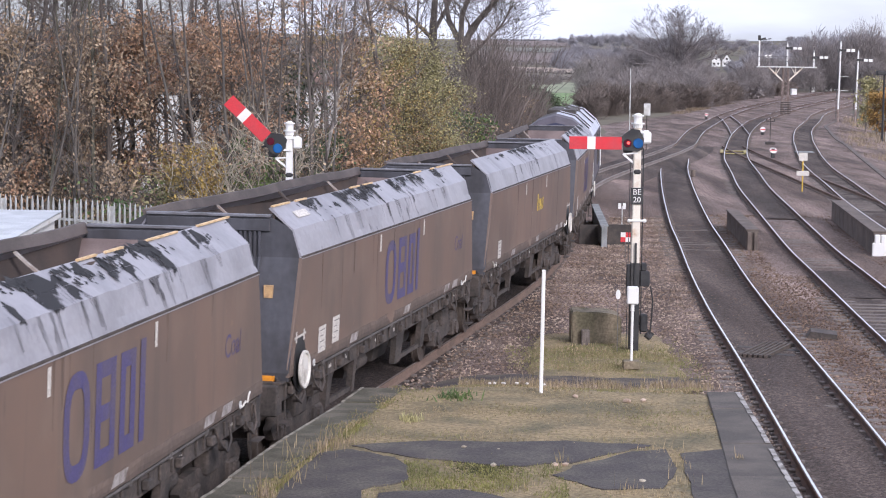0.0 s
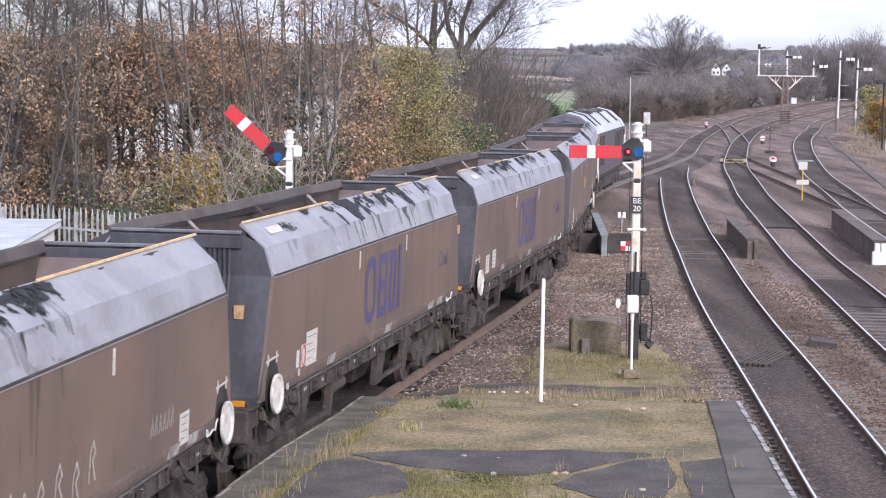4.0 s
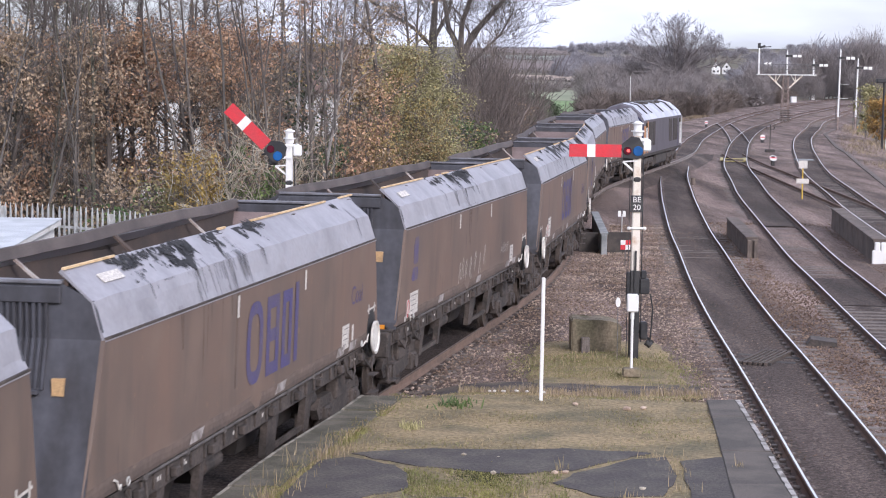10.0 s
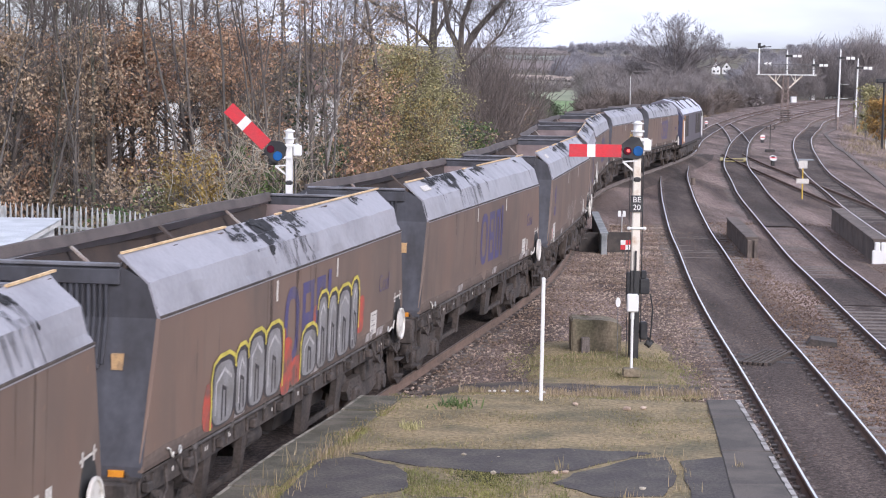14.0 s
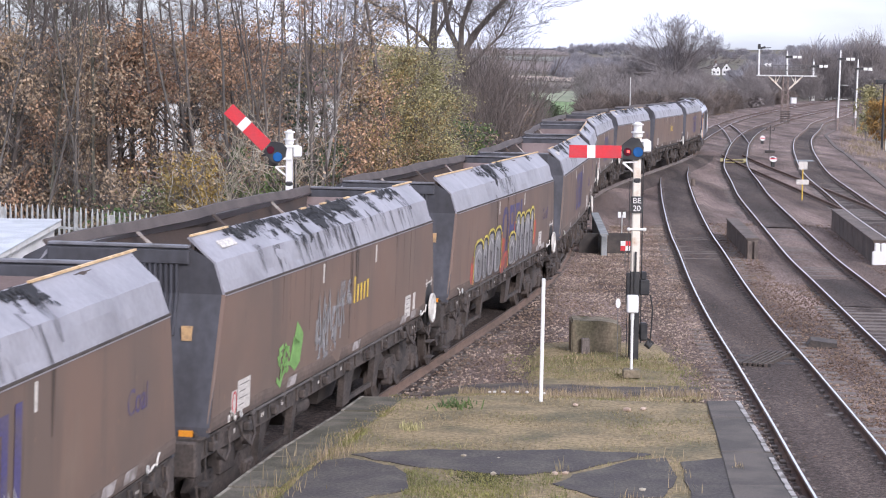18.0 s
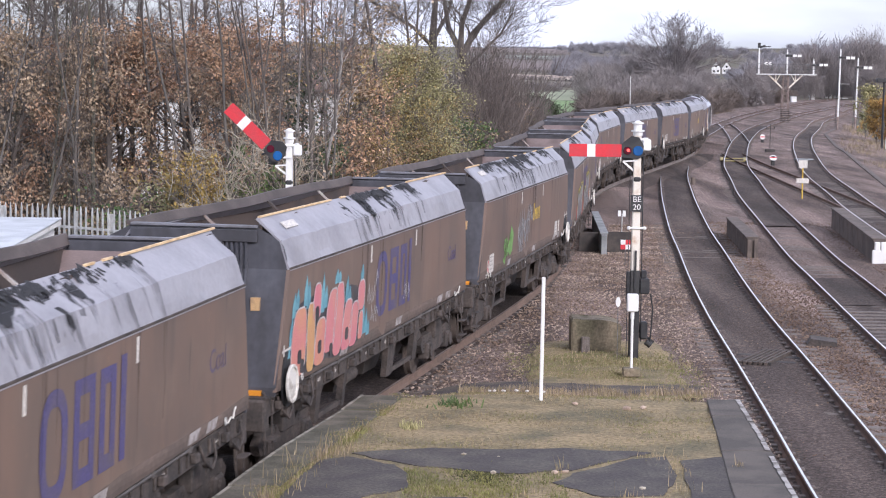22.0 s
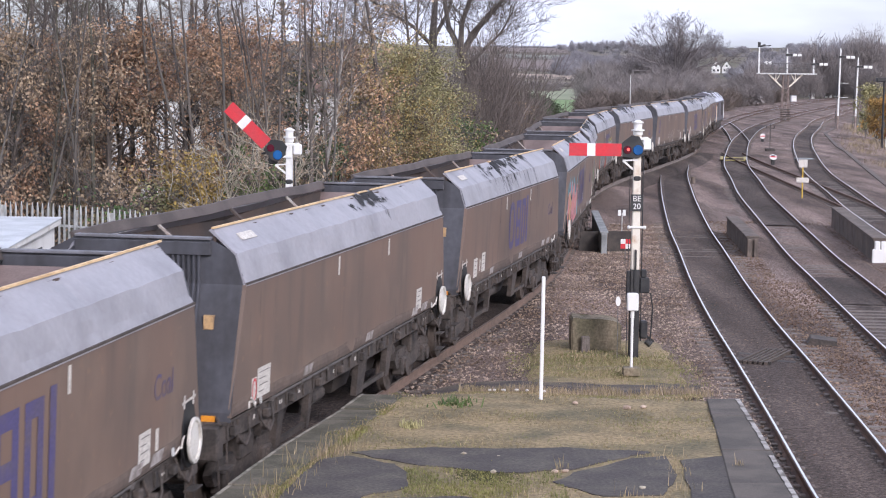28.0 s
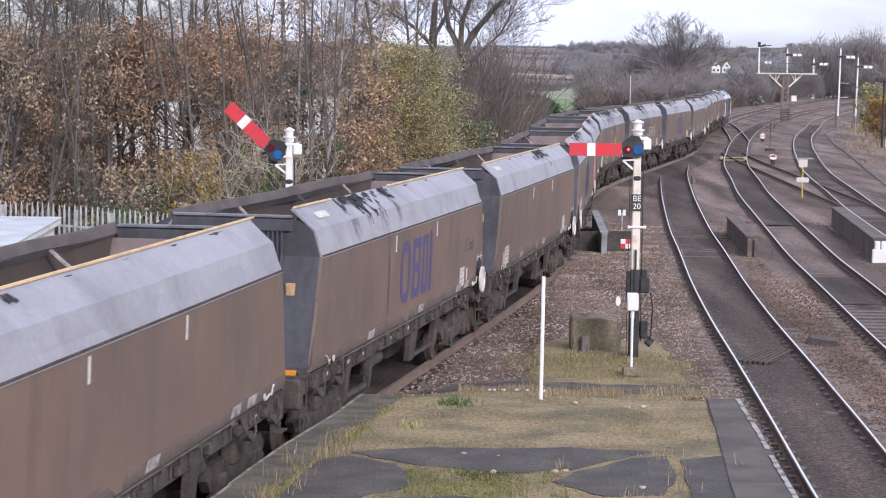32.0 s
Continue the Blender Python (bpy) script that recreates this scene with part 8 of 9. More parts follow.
# ivy clad stem
tree(-3.55, 57, -0.5, 8.5, 0.12, "leaf_dark", 4200, 0.1, seed=99, n_limb=44, limb_len=0.75, limb_z=0.05, n_twig=5, twig_len=0.5, label="ivy-clad stem, dark green", group=WOOD, zone=(0, 6.2), extra=[("leaf_green", 1500, (0, 3.2))])
for i, (px, yy, h, lf, n) in enumerate(((-4.6, 59, 7.5, "leaf_dull", 1400), (-4.2, 63, 8.0, "leaf_brown", 1600), (-3.2, 62, 7.5, "leaf_dull", 1500), (-3.0, 59, 4.0, "leaf_brown", 1800), (-4.4, 56, 3.4, "leaf_dull", 1200))):
    tree(px, yy, -0.5, h, 0.08, lf, n, 0.11, seed=110 + i, n_limb=30, limb_len=1.9, limb_z=0.1, up=0.8, n_twig=8, label="scrubby tree with brown leaves", group=WOOD)
# golden and olive hazels near the big bare tree
for i, (px, yy, h, n, lf, lf2) in enumerate(((-2.9, 66, 6.6, 3600, "leaf_brown", "leaf_yellow"), (-2.0, 70, 6.4, 4200, "leaf_olive", "leaf_yellow"), (-1.4, 72, 6.6, 7000, "leaf_olive", "leaf_olive"), (-0.6, 75, 6.7, 7600, "leaf_olive", "leaf_olive"), (-2.4, 64, 4.2, 3200, "leaf_yellow", "leaf_brown"), (-0.9, 70, 4.6, 3600, "leaf_yellow", "leaf_olive"), (-0.1, 80, 5.0, 2600, "leaf_olive", "leaf_olive"))):
    tree(px, yy, -0.5, h, 0.09, lf, int(n * 1.7), 0.075, seed=120 + i, n_limb=34, limb_len=2.3, limb_z=0.08, up=0.7, n_twig=7, spread=0.25, label="hazel-like tree in yellow and olive leaf", group=WOOD, extra=[(lf2, int(n * 1.0), None)])
# low bushes along the fence
for i, (px, yy, h, n, lf, lb) in enumerate(((-6.6, 51, 3.5, 3400, "leaf_gold", "yellowing bush"), (-7.6, 52, 2.9, 1600, "leaf_olive", "yellow-green bush"), (-5.1, 51.5, 3.3, 3600, "leaf_green", "green bush"), (-4.7, 52, 3.0, 2200, "leaf_green", "green bush with bare stems"), (-8.1, 51, 2.7, 1400, "leaf_green", "green bush"), (-9.2, 54, 3.2, 1400, "leaf_dull", "brown bush"), (-11.5, 56, 3.2, 1600, "leaf_dull", "brown bush"), (-13.5, 58, 3.4, 1600, "leaf_brown", "brown bush"))):
    tree(px, yy, -0.5, h, 0.05, lf, n, 0.1, seed=150 + i, n_limb=24, limb_len=1.6, limb_z=0.05, up=0.7, n_twig=6, twig_len=0.7, label=lb + " beside the fence", name="bush", group="bushes by the fence")
# pale leafless shrubs
for i, (px, yy) in enumerate(((-5.3, 50.6), (-4.7, 50.8), (-5.9, 50.8), (-4.3, 52))):
    tree(px, yy, -0.5, 4.0, 0.05, "leaf_dull", 100, 0.09, seed=170 + i, n_limb=22, limb_len=3.4, limb_z=0.03, up=1.0, n_twig=2, twig_len=0.9, fat=1.6, bark="pale_stem", label="tangled pale bare shrub", name="bush", group="bushes by the fence")
# big leafless trees: a few great limbs that break into fine sprays
def limbed(rng, limbs, depth, ln0, r_min=0.008, wild=0.2, sag=-0.1):
    """Limbs are (points, first radius, last radius); each one forks again and again towards its end."""
    V, Fc, TV, TF = [], [], [], []

    def go(p, d, ln, r, lev):
        pts, q = [p], d.copy()
        for _ in range(3):
            q = (q + Vector((rng.uniform(-1, 1), rng.uniform(-1, 1), rng.uniform(-0.5, 0.7))) * wild).normalized()
            pts.append(pts[-1] + q * ln / 3)
        r1 = max(r_min, r * 0.55)
        tube(V if lev < 1 else TV, Fc if lev < 1 else TF, pts, [max(r_min, r + (r1 - r) * i / 3) for i in range(4)], 4 if lev < 1 else 3)
        if lev >= depth:
            return
        for k in range(3 if lev else 4):
            a = rng.uniform(0, 6.28)
            e = (q + Vector((math.cos(a), 0.7 * math.sin(a), rng.uniform(sag, 0.5))) * rng.uniform(0.35, 0.6 + 2 * wild)).normalized()
            b = pts[-1] if k == 0 else pts[rng.choice((1, 2))].lerp(pts[-1], rng.uniform(0, 0.9))
            go(b, e, ln * rng.uniform(0.58, 0.82), r1 * rng.uniform(0.65, 0.95), lev + 1)

    for pts, r0, r1 in limbs:
        P = [Vector(q) for q in pts]
        tube(V, Fc, P, [r0 + (r1 - r0) * i / (len(P) - 1) for i in range(len(P))], 8)
        if r1 > 0.13:
            continue
        for i in range(1, len(P)):
            for _ in range(3 if i < len(P) - 1 else 4):
                b = P[i - 1].lerp(P[i], rng.uniform(0.3, 1))
                a = rng.uniform(0, 6.28)
                e = ((P[i] - P[i - 1]).normalized() + Vector((math.cos(a), 0.7 * math.sin(a), rng.uniform(0, 0.4))) * 0.8).normalized()
                go(b, e, ln0 * rng.uniform(0.7, 1.2), r1 * rng.uniform(0.45, 0.8), 0)
    return V, Fc, TV, TF


t = thing("tree", "large bare tree with heavy spreading limbs", "tree", pose(1.75, 108, -0.5))
wooden(t, limbed(random.Random(201), [
    ([(0, 0, -0.3), (0.05, 0, 2.2), (-0.1, 0, 4.6), (-0.55, 0, 6.4), (-0.95, 0, 7.3)], 0.36, 0.25),
    ([(-0.85, 0, 7.1), (-0.25, 0.3, 8.3), (0.7, 0.5, 9.4), (1.5, 0.6, 10.3), (2.4, 0.6, 11.8)], 0.2, 0.08),
    ([(-0.95, 0, 7.3), (-0.9, -0.3, 8.8), (-0.35, -0.5, 10.4), (0.2, -0.5, 12.2)], 0.17, 0.07),
    ([(-0.95, 0, 7.3), (-1.6, 0.4, 8.6), (-1.9, 0.6, 10.3), (-2.6, 0.6, 12.2)], 0.17, 0.07),
    ([(-0.6, 0, 6.5), (0.4, -0.4, 7.5), (1.2, -0.6, 8.3), (1.8, -0.7, 9.4)], 0.1, 0.04),
    ([(-0.2, 0, 5.0), (0.6, 0.4, 6.2), (1.0, 0.5, 7.6)], 0.1, 0.05)], 4, 1.9, 0.007, 0.32, -0.35), "bark")
t = thing("tree", "large bare tree with an upright trunk", "tree", pose(-0.75, 114, -0.5))
wooden(t, limbed(random.Random(202), [
    ([(0, 0, -0.3), (0.1, 0, 3.0), (0, 0, 6.5), (0.05, 0, 8.6)], 0.32, 0.22),
    ([(0.05, 0, 8.6), (0.15, 0.2, 10.4), (-0.1, 0.2, 12.6)], 0.2, 0.1),
    ([(0.02, 0, 7.6), (-1.1, 0.3, 8.7), (-2.6, 0.4, 9.6), (-4.2, 0.4, 10.6)], 0.13, 0.05),
    ([(0, 0, 6.4), (-1.4, -0.3, 7.2), (-3.0, -0.4, 7.9), (-4.6, -0.4, 9.3)], 0.11, 0.04),
    ([(0.05, 0, 8.0), (0.9, 0.3, 9.6), (1.3, 0.4, 11.6)], 0.13, 0.06)], 4, 1.8, 0.007, 0.32, -0.35), "bark")
for i, (px, yy, h) in enumerate(((1.5, 96, 3.0), (2.6, 100, 2.6), (3.4, 112, 4.5), (5.4, 125, 2.6), (6.9, 148, 2.7), (4.0, 130, 4.8))):
    tree(px, yy, -0.5, h, 0.07, "leaf_green" if i in (0, 3, 4) else "leaf_dull", 2200 if i in (0, 3, 4) else 700, 0.14, seed=210 + i, n_limb=30, limb_len=2.2, limb_z=0.05, up=0.7, n_twig=7, label="dark green bush by the bend" if i in (0, 3, 4) else "bare scrubby bush by the line", name="bush", group="bushes beyond the bend")

# far bare woods: a few full trees, copied; thin limbs under a haze of fine twigs
def spray(rng, n, h, wide, length, w, foot=0.05, top=1.0):
    """Fine upright twigs filling a rounded crown. Returns vertices and faces."""
    v, f = [], []
    lobes = [(rng.uniform(0, 6.28), rng.uniform(0.25, 0.75), rng.uniform(0.35, 0.95), rng.uniform(0.22, 0.42)) for _ in range(11)]
    while len(f) < n:
        a, d, zc, r = rng.choice(lobes)
        q = Vector((rng.gauss(0, 1), rng.gauss(0, 1), rng.gauss(0, 1))).normalized() * rng.random() ** 0.45 * r
        c = Vector((math.cos(a) * d * wide * (1.15 - 0.5 * zc), math.sin(a) * d * wide * (1.15 - 0.5 * zc), zc * (1 - r * 0.8))) + Vector((q.x * wide, q.y * wide, q.z))
        if rng.random() < 0.35:
            c.z *= rng.random()
        if not foot < c.z < top:
            continue
        p = Vector((c.x * h * 0.5, c.y * h * 0.5, c.z * h))
        e = Vector((c.x * 0.9 + rng.gauss(0, 0.45), c.y * 0.9 + rng.gauss(0, 0.45), 0.9 + rng.gauss(0, 0.4))).normalized()
        o = e.cross(Vector((rng.gauss(0, 1), rng.gauss(0, 1), 0.1))).normalized() * w * rng.uniform(0.6, 1.3)
        g = p + e * length * rng.uniform(0.5, 1.3)
        k = len(v)
        v += [p - o, p + o, g + o * 0.4, g - o * 0.4]
        f.append((k, k + 1, k + 2, k + 3))
    return v, f


def far_tree(t, rng, h, wide, n, length, w, material, levels=3, stout=0.5, trunk=0.1, foot=0.08, thin_=0.03):
    v, f, tv, tf = fan(rng, h * 0.93, wide, levels, 3, thin_, open_=0.7, trunk=trunk, crook=0.2, stout=stout)
    sv, sf = spray(rng, n, h, wide * 0.9, length, w, foot)
    k = len(tv)
    wooden(t, (v, f, tv + sv, tf + [tuple(k + j for j in q) for q in sf]), material)


# twiggy bare thicket round the foot of the big trees and along the bend
for i, (x, y, h, wd, m_) in enumerate(((2.0, 105, 9.4, 0.5, "thicket"), (2.9, 109, 8.6, 0.55, "thicket"), (1.0, 108, 8.4, 0.5, "thicket"), (3.6, 112, 7.2, 0.65, "thicket"), (4.5, 117, 6.0, 0.8, "thicket"), (5.2, 124, 4.8, 1.0, "twig"), (3.4, 120, 6.6, 0.8, "thicket"), (5.8, 132, 3.6, 1.1, "thicket"), (6.6, 142, 2.9, 1.2, "twig"), (4.6, 126, 3.2, 1.1, "thicket"), (7.4, 152, 2.6, 1.2, "thicket"))):
    t = thing("bush", "bare brown twiggy thicket by the bend", "bush", pose(x, y, -0.5), group="bare scrub by the bend")
    far_tree(t, random.Random(230 + i), h, wd, 5200, 0.55, 0.0065, m_, 3, 0.35, 0.03, 0.0, 0.009)


protos = []
for i in range(6):
    t = thing("tree", "bare tree in the far woods, haze put into its grey-brown", "tree", group="far woods")
    far_tree(t, random.Random(300 + i), (10, 10.5, 11, 9, 10, 11)[i], (1.0, 0.9, 0.75, 1.1, 0.9, 0.8)[i], 5600, 0.8, 0.017, "hazed_wood")
    protos.append(t)
shrubs = []
for i in range(3):
    t = thing("bush", "tangled brown scrub at the foot of the woods", "bush", group="far scrub")
    far_tree(t, random.Random(340 + i), 5.0, 1.3, 7600, 0.5, 0.01, "far_scrub", trunk=0.02, foot=0.0, stout=0.3)
    shrubs.append(t)
rf = random.Random(9)


def far(x, y, k=None, s=1.0, wide=1.0):
    t = copy_thing(protos[rf.randrange(6) if k is None else k], pose(x, y, land(x, y) - 0.3, 0, 0, rf.uniform(0, 360)))
    w = s * wide * rf.uniform(0.95, 1.25)
    if 0.127 < x / y < 0.151:  # trees shrunk along the camera's bearing to the white house
        s, w = s * 0.62, w * 0.6
    t.scale = (w, w, s)
    return t


def px_x(px, y):
    return (px - 784) / F_PX * y


def wood(n, px0, px1, y0, y1, s0, s1, wide=1.2):
    for i in range(n):
        px = px0 + (px1 - px0) * (i + rf.uniform(-0.4, 0.4)) / n
        y = rf.uniform(y0, y1)
        far(px_x(px, y), y, None, rf.uniform(s0, s1), wide)


def scrub(n, px0, px1, y0, y1, s0, s1):
    """Scrub along the foot of the wood, set back from the line."""
    for i in range(n):
        u = (i + rf.uniform(-0.4, 0.4)) / n
        y = y0 + (y1 - y0) * u + rf.uniform(0, 25)
        s = rf.uniform(s0, s1)
        x = min(px_x(px0 + (px1 - px0) * u, y), float(np.interp(y, main_line.p[:, 1], main_line.p[:, 0])) - 7)
        t = copy_thing(shrubs[rf.randrange(3)], pose(x, y, land(x, y) - 0.2, 0, 0, rf.uniform(0, 360)))
        t.scale = (s * 1.2, s * 1.2, s)


# the great dome tree and its neighbours
dome = thing("tree", "great bare dome-shaped tree on the skyline", "tree", pose(px_x(1190, 420), 420, -0.6), group="far woods")
rd = random.Random(77)
stems = [([(0, 0, -0.4), (0.1, 0, 1.6), (0, 0, 3.2)], 0.62, 0.5)]
for i in range(26):
    a, q = i * 2.4 + rd.uniform(-0.4, 0.4), ((i + 0.5) / 26) ** 0.55 * 1.35
    end = Vector((11.6 * math.sin(q) * math.cos(a), 11.6 * math.sin(q) * math.sin(a), 4.4 + 13.2 * math.cos(q))) * rd.uniform(0.8, 0.92)
    foot = Vector((rd.uniform(-0.3, 0.3), rd.uniform(-0.3, 0.3), rd.uniform(1.6, 3.4)))
    bow = Vector((0, 0, 1.2 + q))
    stems.append(([foot, foot.lerp(end, 0.3) + bow * 0.6, foot.lerp(end, 0.62) + bow * 0.7, end], 0.24, 0.09))
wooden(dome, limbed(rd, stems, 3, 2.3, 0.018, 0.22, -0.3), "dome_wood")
for px, y, s in ((1128, 432, 1.15), (1246, 436, 1.2), (1150, 440, 1.25), (1236, 450, 1.25)):
    far(px_x(px, y), y, rf.choice((0, 1, 3)), s, 1.0)
for px, y, s in ((1418, 500, 1.5), (1436, 505, 1.7), (1452, 498, 1.45), (1484, 500, 1.5), (1505, 506, 1.7), (1528, 500, 1.75), (1548, 503, 1.6)):
    far(px_x(px, y), y, None, s, 0.8)
scrub(44, 1035, 1275, 228, 300, 0.45, 0.95)
scrub(26, 1255, 1400, 325, 440, 0.55, 0.85)
scrub(12, 1042, 1090, 300, 340, 0.5, 0.8)
wood(26, 1040, 1270, 290, 340, 0.4, 0.62, 1.1)
wood(30, 1040, 1345, 360, 420, 0.55, 0.8, 1.3)
wood(46, 1030, 1345, 440, 560, 0.55, 0.95, 1.2)
wood(44, 1330, 1590, 480, 600, 0.6, 1.05, 1.1)
wood(12, 1045, 1090, 350, 420, 0.35, 0.5, 1.3)
wood(10, 860, 1000, 480, 540, 0.25, 0.4, 1.5)

# the farthest woods, joined: bushy bare crowns that reach the ground
low = []
for i in range(4):
    wv, wf, tv, tf = fan(random.Random(600 + i), 9.0, 1.1, 1, 3, 0.06, open_=0.7, trunk=0.08, stout=0.5)
    sv, sf = spray(random.Random(640 + i), 1500, 10.0, 1.1, 1.3, 0.06, 0.0)
    tf = tf + [tuple(len(tv) + j for j in q) for q in sf]
    tv = tv + sv
    low.append((np.array([q[:] for q in wv + tv]), np.array(wf + [tuple(j + len(wv) for j in q) for q in tf])))
VV, QQ, base = [], [], 0
for n, px0, px1, y0, y1, s0, s1, wide in ((22, 1420, 1545, 620, 720, 1.9, 2.7, 0.75), (8, 1545, 1600, 620, 720, 1.7, 2.2, 0.9), (60, 1285, 1440, 640, 1050, 1.0, 1.5, 1.3), (34, 1005, 1118, 1850, 2000, 0.9, 1.25, 0.6), (70, 1000, 1345, 820, 1100, 0.45, 0.75, 1.5), (44, 985, 1130, 850, 1250, 0.7, 1.1, 1.3), (26, 860, 1000, 1900, 2000, 0.25, 0.5, 2.0), (90, 985, 1620, 1300, 1900, 0.5, 0.85, 1.8), (36, -100, 780, 700, 1300, 0.8, 1.2, 1.5)):
    for i in range(n):
        px, y = px0 + (px1 - px0) * (i + rf.uniform(-0.5, 0.5)) / n, rf.uniform(y0, y1)
        x, sc = px_x(px, y), rf.uniform(s0, s1)
        # shrunk so the camera sees the white house over them
        if 0.127 < x / y < 0.151 and y < 1100:
            sc *= 0.4
        v, q = low[rf.randrange(4)]
        a = rf.uniform(0, 6.28)
        w = sc * wide * rf.uniform(0.8, 1.2)
        VV.append(np.c_[(v[:, 0] * math.cos(a) - v[:, 1] * math.sin(a)) * w + x, (v[:, 0] * math.sin(a) + v[:, 1] * math.cos(a)) * w + y, (v[:, 2] - 3.0) * sc + land(x, y)])
        QQ.append(q + base)
        base += len(v)
# the joined woods carry the haze in their colour
tagged(new("far_woods", raw_np("far_woods", np.concatenate(VV), np.concatenate(QQ), M["hazed_blue"])), "bare woods on the far slopes, haze put into their grey", kind="stuff")
for t in protos:
    t.matrix_basis = pose(px_x(1060 + 28 * protos.index(t), 520), 520, -0.8)
for t in shrubs:
    t.matrix_basis = pose(px_x(1150 + 30 * shrubs.index(t), 335), 335, -0.7)

# hedges and fields on the slope beyond
def field(label, m_, px0, px1, y0, y1):
    vs, fs = [], []
    n = 16
    for j in range(n + 1):
        for i in range(n + 1):
            y = y0 + (y1 - y0) * j / n
            x = px_x(px0 + (px1 - px0) * i / n, y)
            vs.append((x, y, land(x, y) + 0.35))
    for j in range(n):
        for i in range(n):
            k = j * (n + 1) + i
            fs.append((k, k + 1, k + n + 2, k + n + 1))
    return tagged(new("field", raw("field", vs, fs, M[m_])), label, kind="structure")


field("green pasture beyond the woods", "pasture", 945, 1035, 280, 396)
field("pale green pasture", "pale_pasture", 900, 1040, 400, 560)
field("pale stubble field", "stubble", 840, 1040, 800, 900)
field("ploughed brown field on the slope", "plough", 840, 1010, 1000, 1250)
field("grey-green field on the slope", "pale_field", 820, 1000, 1290, 1400)
field("brown field below the skyline", "plough", 800, 1000, 1500, 1900)


def hedge(px0, px1, y, h, label):
    rng = random.Random(int(y))
    v, f = [], []
    x0, x1 = px_x(px0, y), px_x(px1, y)
    P = []
    for i in range(int((x1 - x0) * 40)):
        x = rng.uniform(x0, x1)
        P.append(Vector((x, y + rng.uniform(-1, 1), land(x, y) + h * rng.random() ** 1.4 * (0.7 + 0.5 * noise.noise(Vector((x * 0.15, y, 0)))))))
    v, f = leaf_quads(P, 0.6, rng, 0)
    return tagged(new("hedge", raw("hedge", v, f, M["hazed_wood"])), label, kind="stuff")


for px0, px1, y, h in ((830, 1040, 655, 2.2), (830, 1020, 790, 2.5), (830, 1010, 960, 3), (820, 1010, 1270, 4), (800, 1010, 1420, 5), (1020, 1345, 372, 2.6)):
    hedge(px0, px1, y, h, "bare dark hedge between fields")
for i, (x, y, h) in enumerate(((11.4, 240, 2.7), (10.2, 236, 2.3), (12.6, 246, 2.2))):
    tree(x, y, -0.6, h, 0.08, "leaf_dark", 5200, 0.2, seed=420 + i, n_limb=30, limb_len=1.8, limb_z=0.05, up=0.7, n_twig=6, spread=0.3, label="dark green bush beside the pasture", name="bush", group="bushes beyond the bend")
# scrub on the bank at the edge
for i, (x, y, h, lf, lb) in enumerate(((40.7, 194, 4.7, "leaf_olive", "olive leafy bush on the bank"), (40.0, 186, 3.3, "leaf_orange", "orange autumn bush on the bank"), (41.0, 185, 3.6, "leaf_orange", "orange autumn bush on the bank"))):
    tree(x, y, -0.5, h, 0.06, lf, 2600, 0.2, seed=400 + i, n_limb=34, limb_len=2.0, limb_z=0.05, up=0.8, n_twig=7, label=lb, name="bush", group="bushes on the bank")


# ---- loose stones, grass and weeds ----
def stones(name, label, n, place, seed, size=(0.016, 0.036), material="stone"):
    rng = random.Random(seed)
    v, f = [], []
    oct_ = [(1, 0, 0), (0, 1, 0), (-1, 0, 0), (0, -1, 0), (0, 0, 1), (0, 0, -1)]
    fc = [(0, 1, 4), (1, 2, 4), (2, 3, 4), (3, 0, 4), (1, 0, 5), (2, 1, 5), (3, 2, 5), (0, 3, 5)]
    for _ in range(n):
        p = place(rng)
        if p is None:
            continue
        r = rng.uniform(*size)
        a = rng.uniform(0, 6.28)
        ca, sa = math.cos(a), math.sin(a)
        k = len(v)
        for x, y, z in oct_:
            x, y, z = x * r * rng.uniform(0.7, 1.4), y * r * rng.uniform(0.6, 1.1), z * r * rng.uniform(0.5, 0.9)
            v.append((p[0] + x * ca - y * sa + rng.uniform(-0.3, 0.3) * r, p[1] + x * sa + y * ca, p[2] + z))
        f += [tuple(k + i for i in q) for q in fc]
    return tagged(new(name, raw(name, v, f, M[material])), label, kind="stuff")


def between_lines(rng):
    """The bed between the platform line and the main line, past the platform."""
    y = 31 + 48 * rng.random() ** 1.25
    a, b = np.interp(y, train_line.p[:, 1], train_line.p[:, 0]) + 0.9, np.interp(y, main_line.p[:, 1], main_line.p[:, 0]) - 0.85
    x = rng.uniform(a, b)
    if 30 < y < 44 and float(np.interp(y, [30.2, 33, 36, 39, 46], [-0.9, 0.2, 1.0, 1.55, 2.0])) < x < float(np.interp(y, [30.2, 33, 36, 40, 46], [4.3, 4.5, 4.75, 5.0, 5.1])) and rng.random() < 0.93:
        return None
    return x, y, -0.16


def beyond_main(rng):
    y = 31 + 50 * rng.random() ** 1.25
    a = np.interp(y, main_line.p[:, 1], main_line.p[:, 0])
    b = np.interp(y, loop_line.p[:, 1], loop_line.p[:, 0])
    k = rng.random()
    x = a + rng.uniform(0.85, max(1.0, b - a - 0.85)) if k < 0.55 else (a + rng.uniform(-0.65, 0.65) if k < 0.6 else b + rng.uniform(0.85, 4.2))
    return x, y, -0.16 if abs(x - a) > 0.7 else -0.152


stones("loose_stones", "loose brown and grey ballast stones", 21000, between_lines, 1)
stones("loose_stones", "loose grey ballast stones between the main tracks", 15000, beyond_main, 2, material="stone_brown")


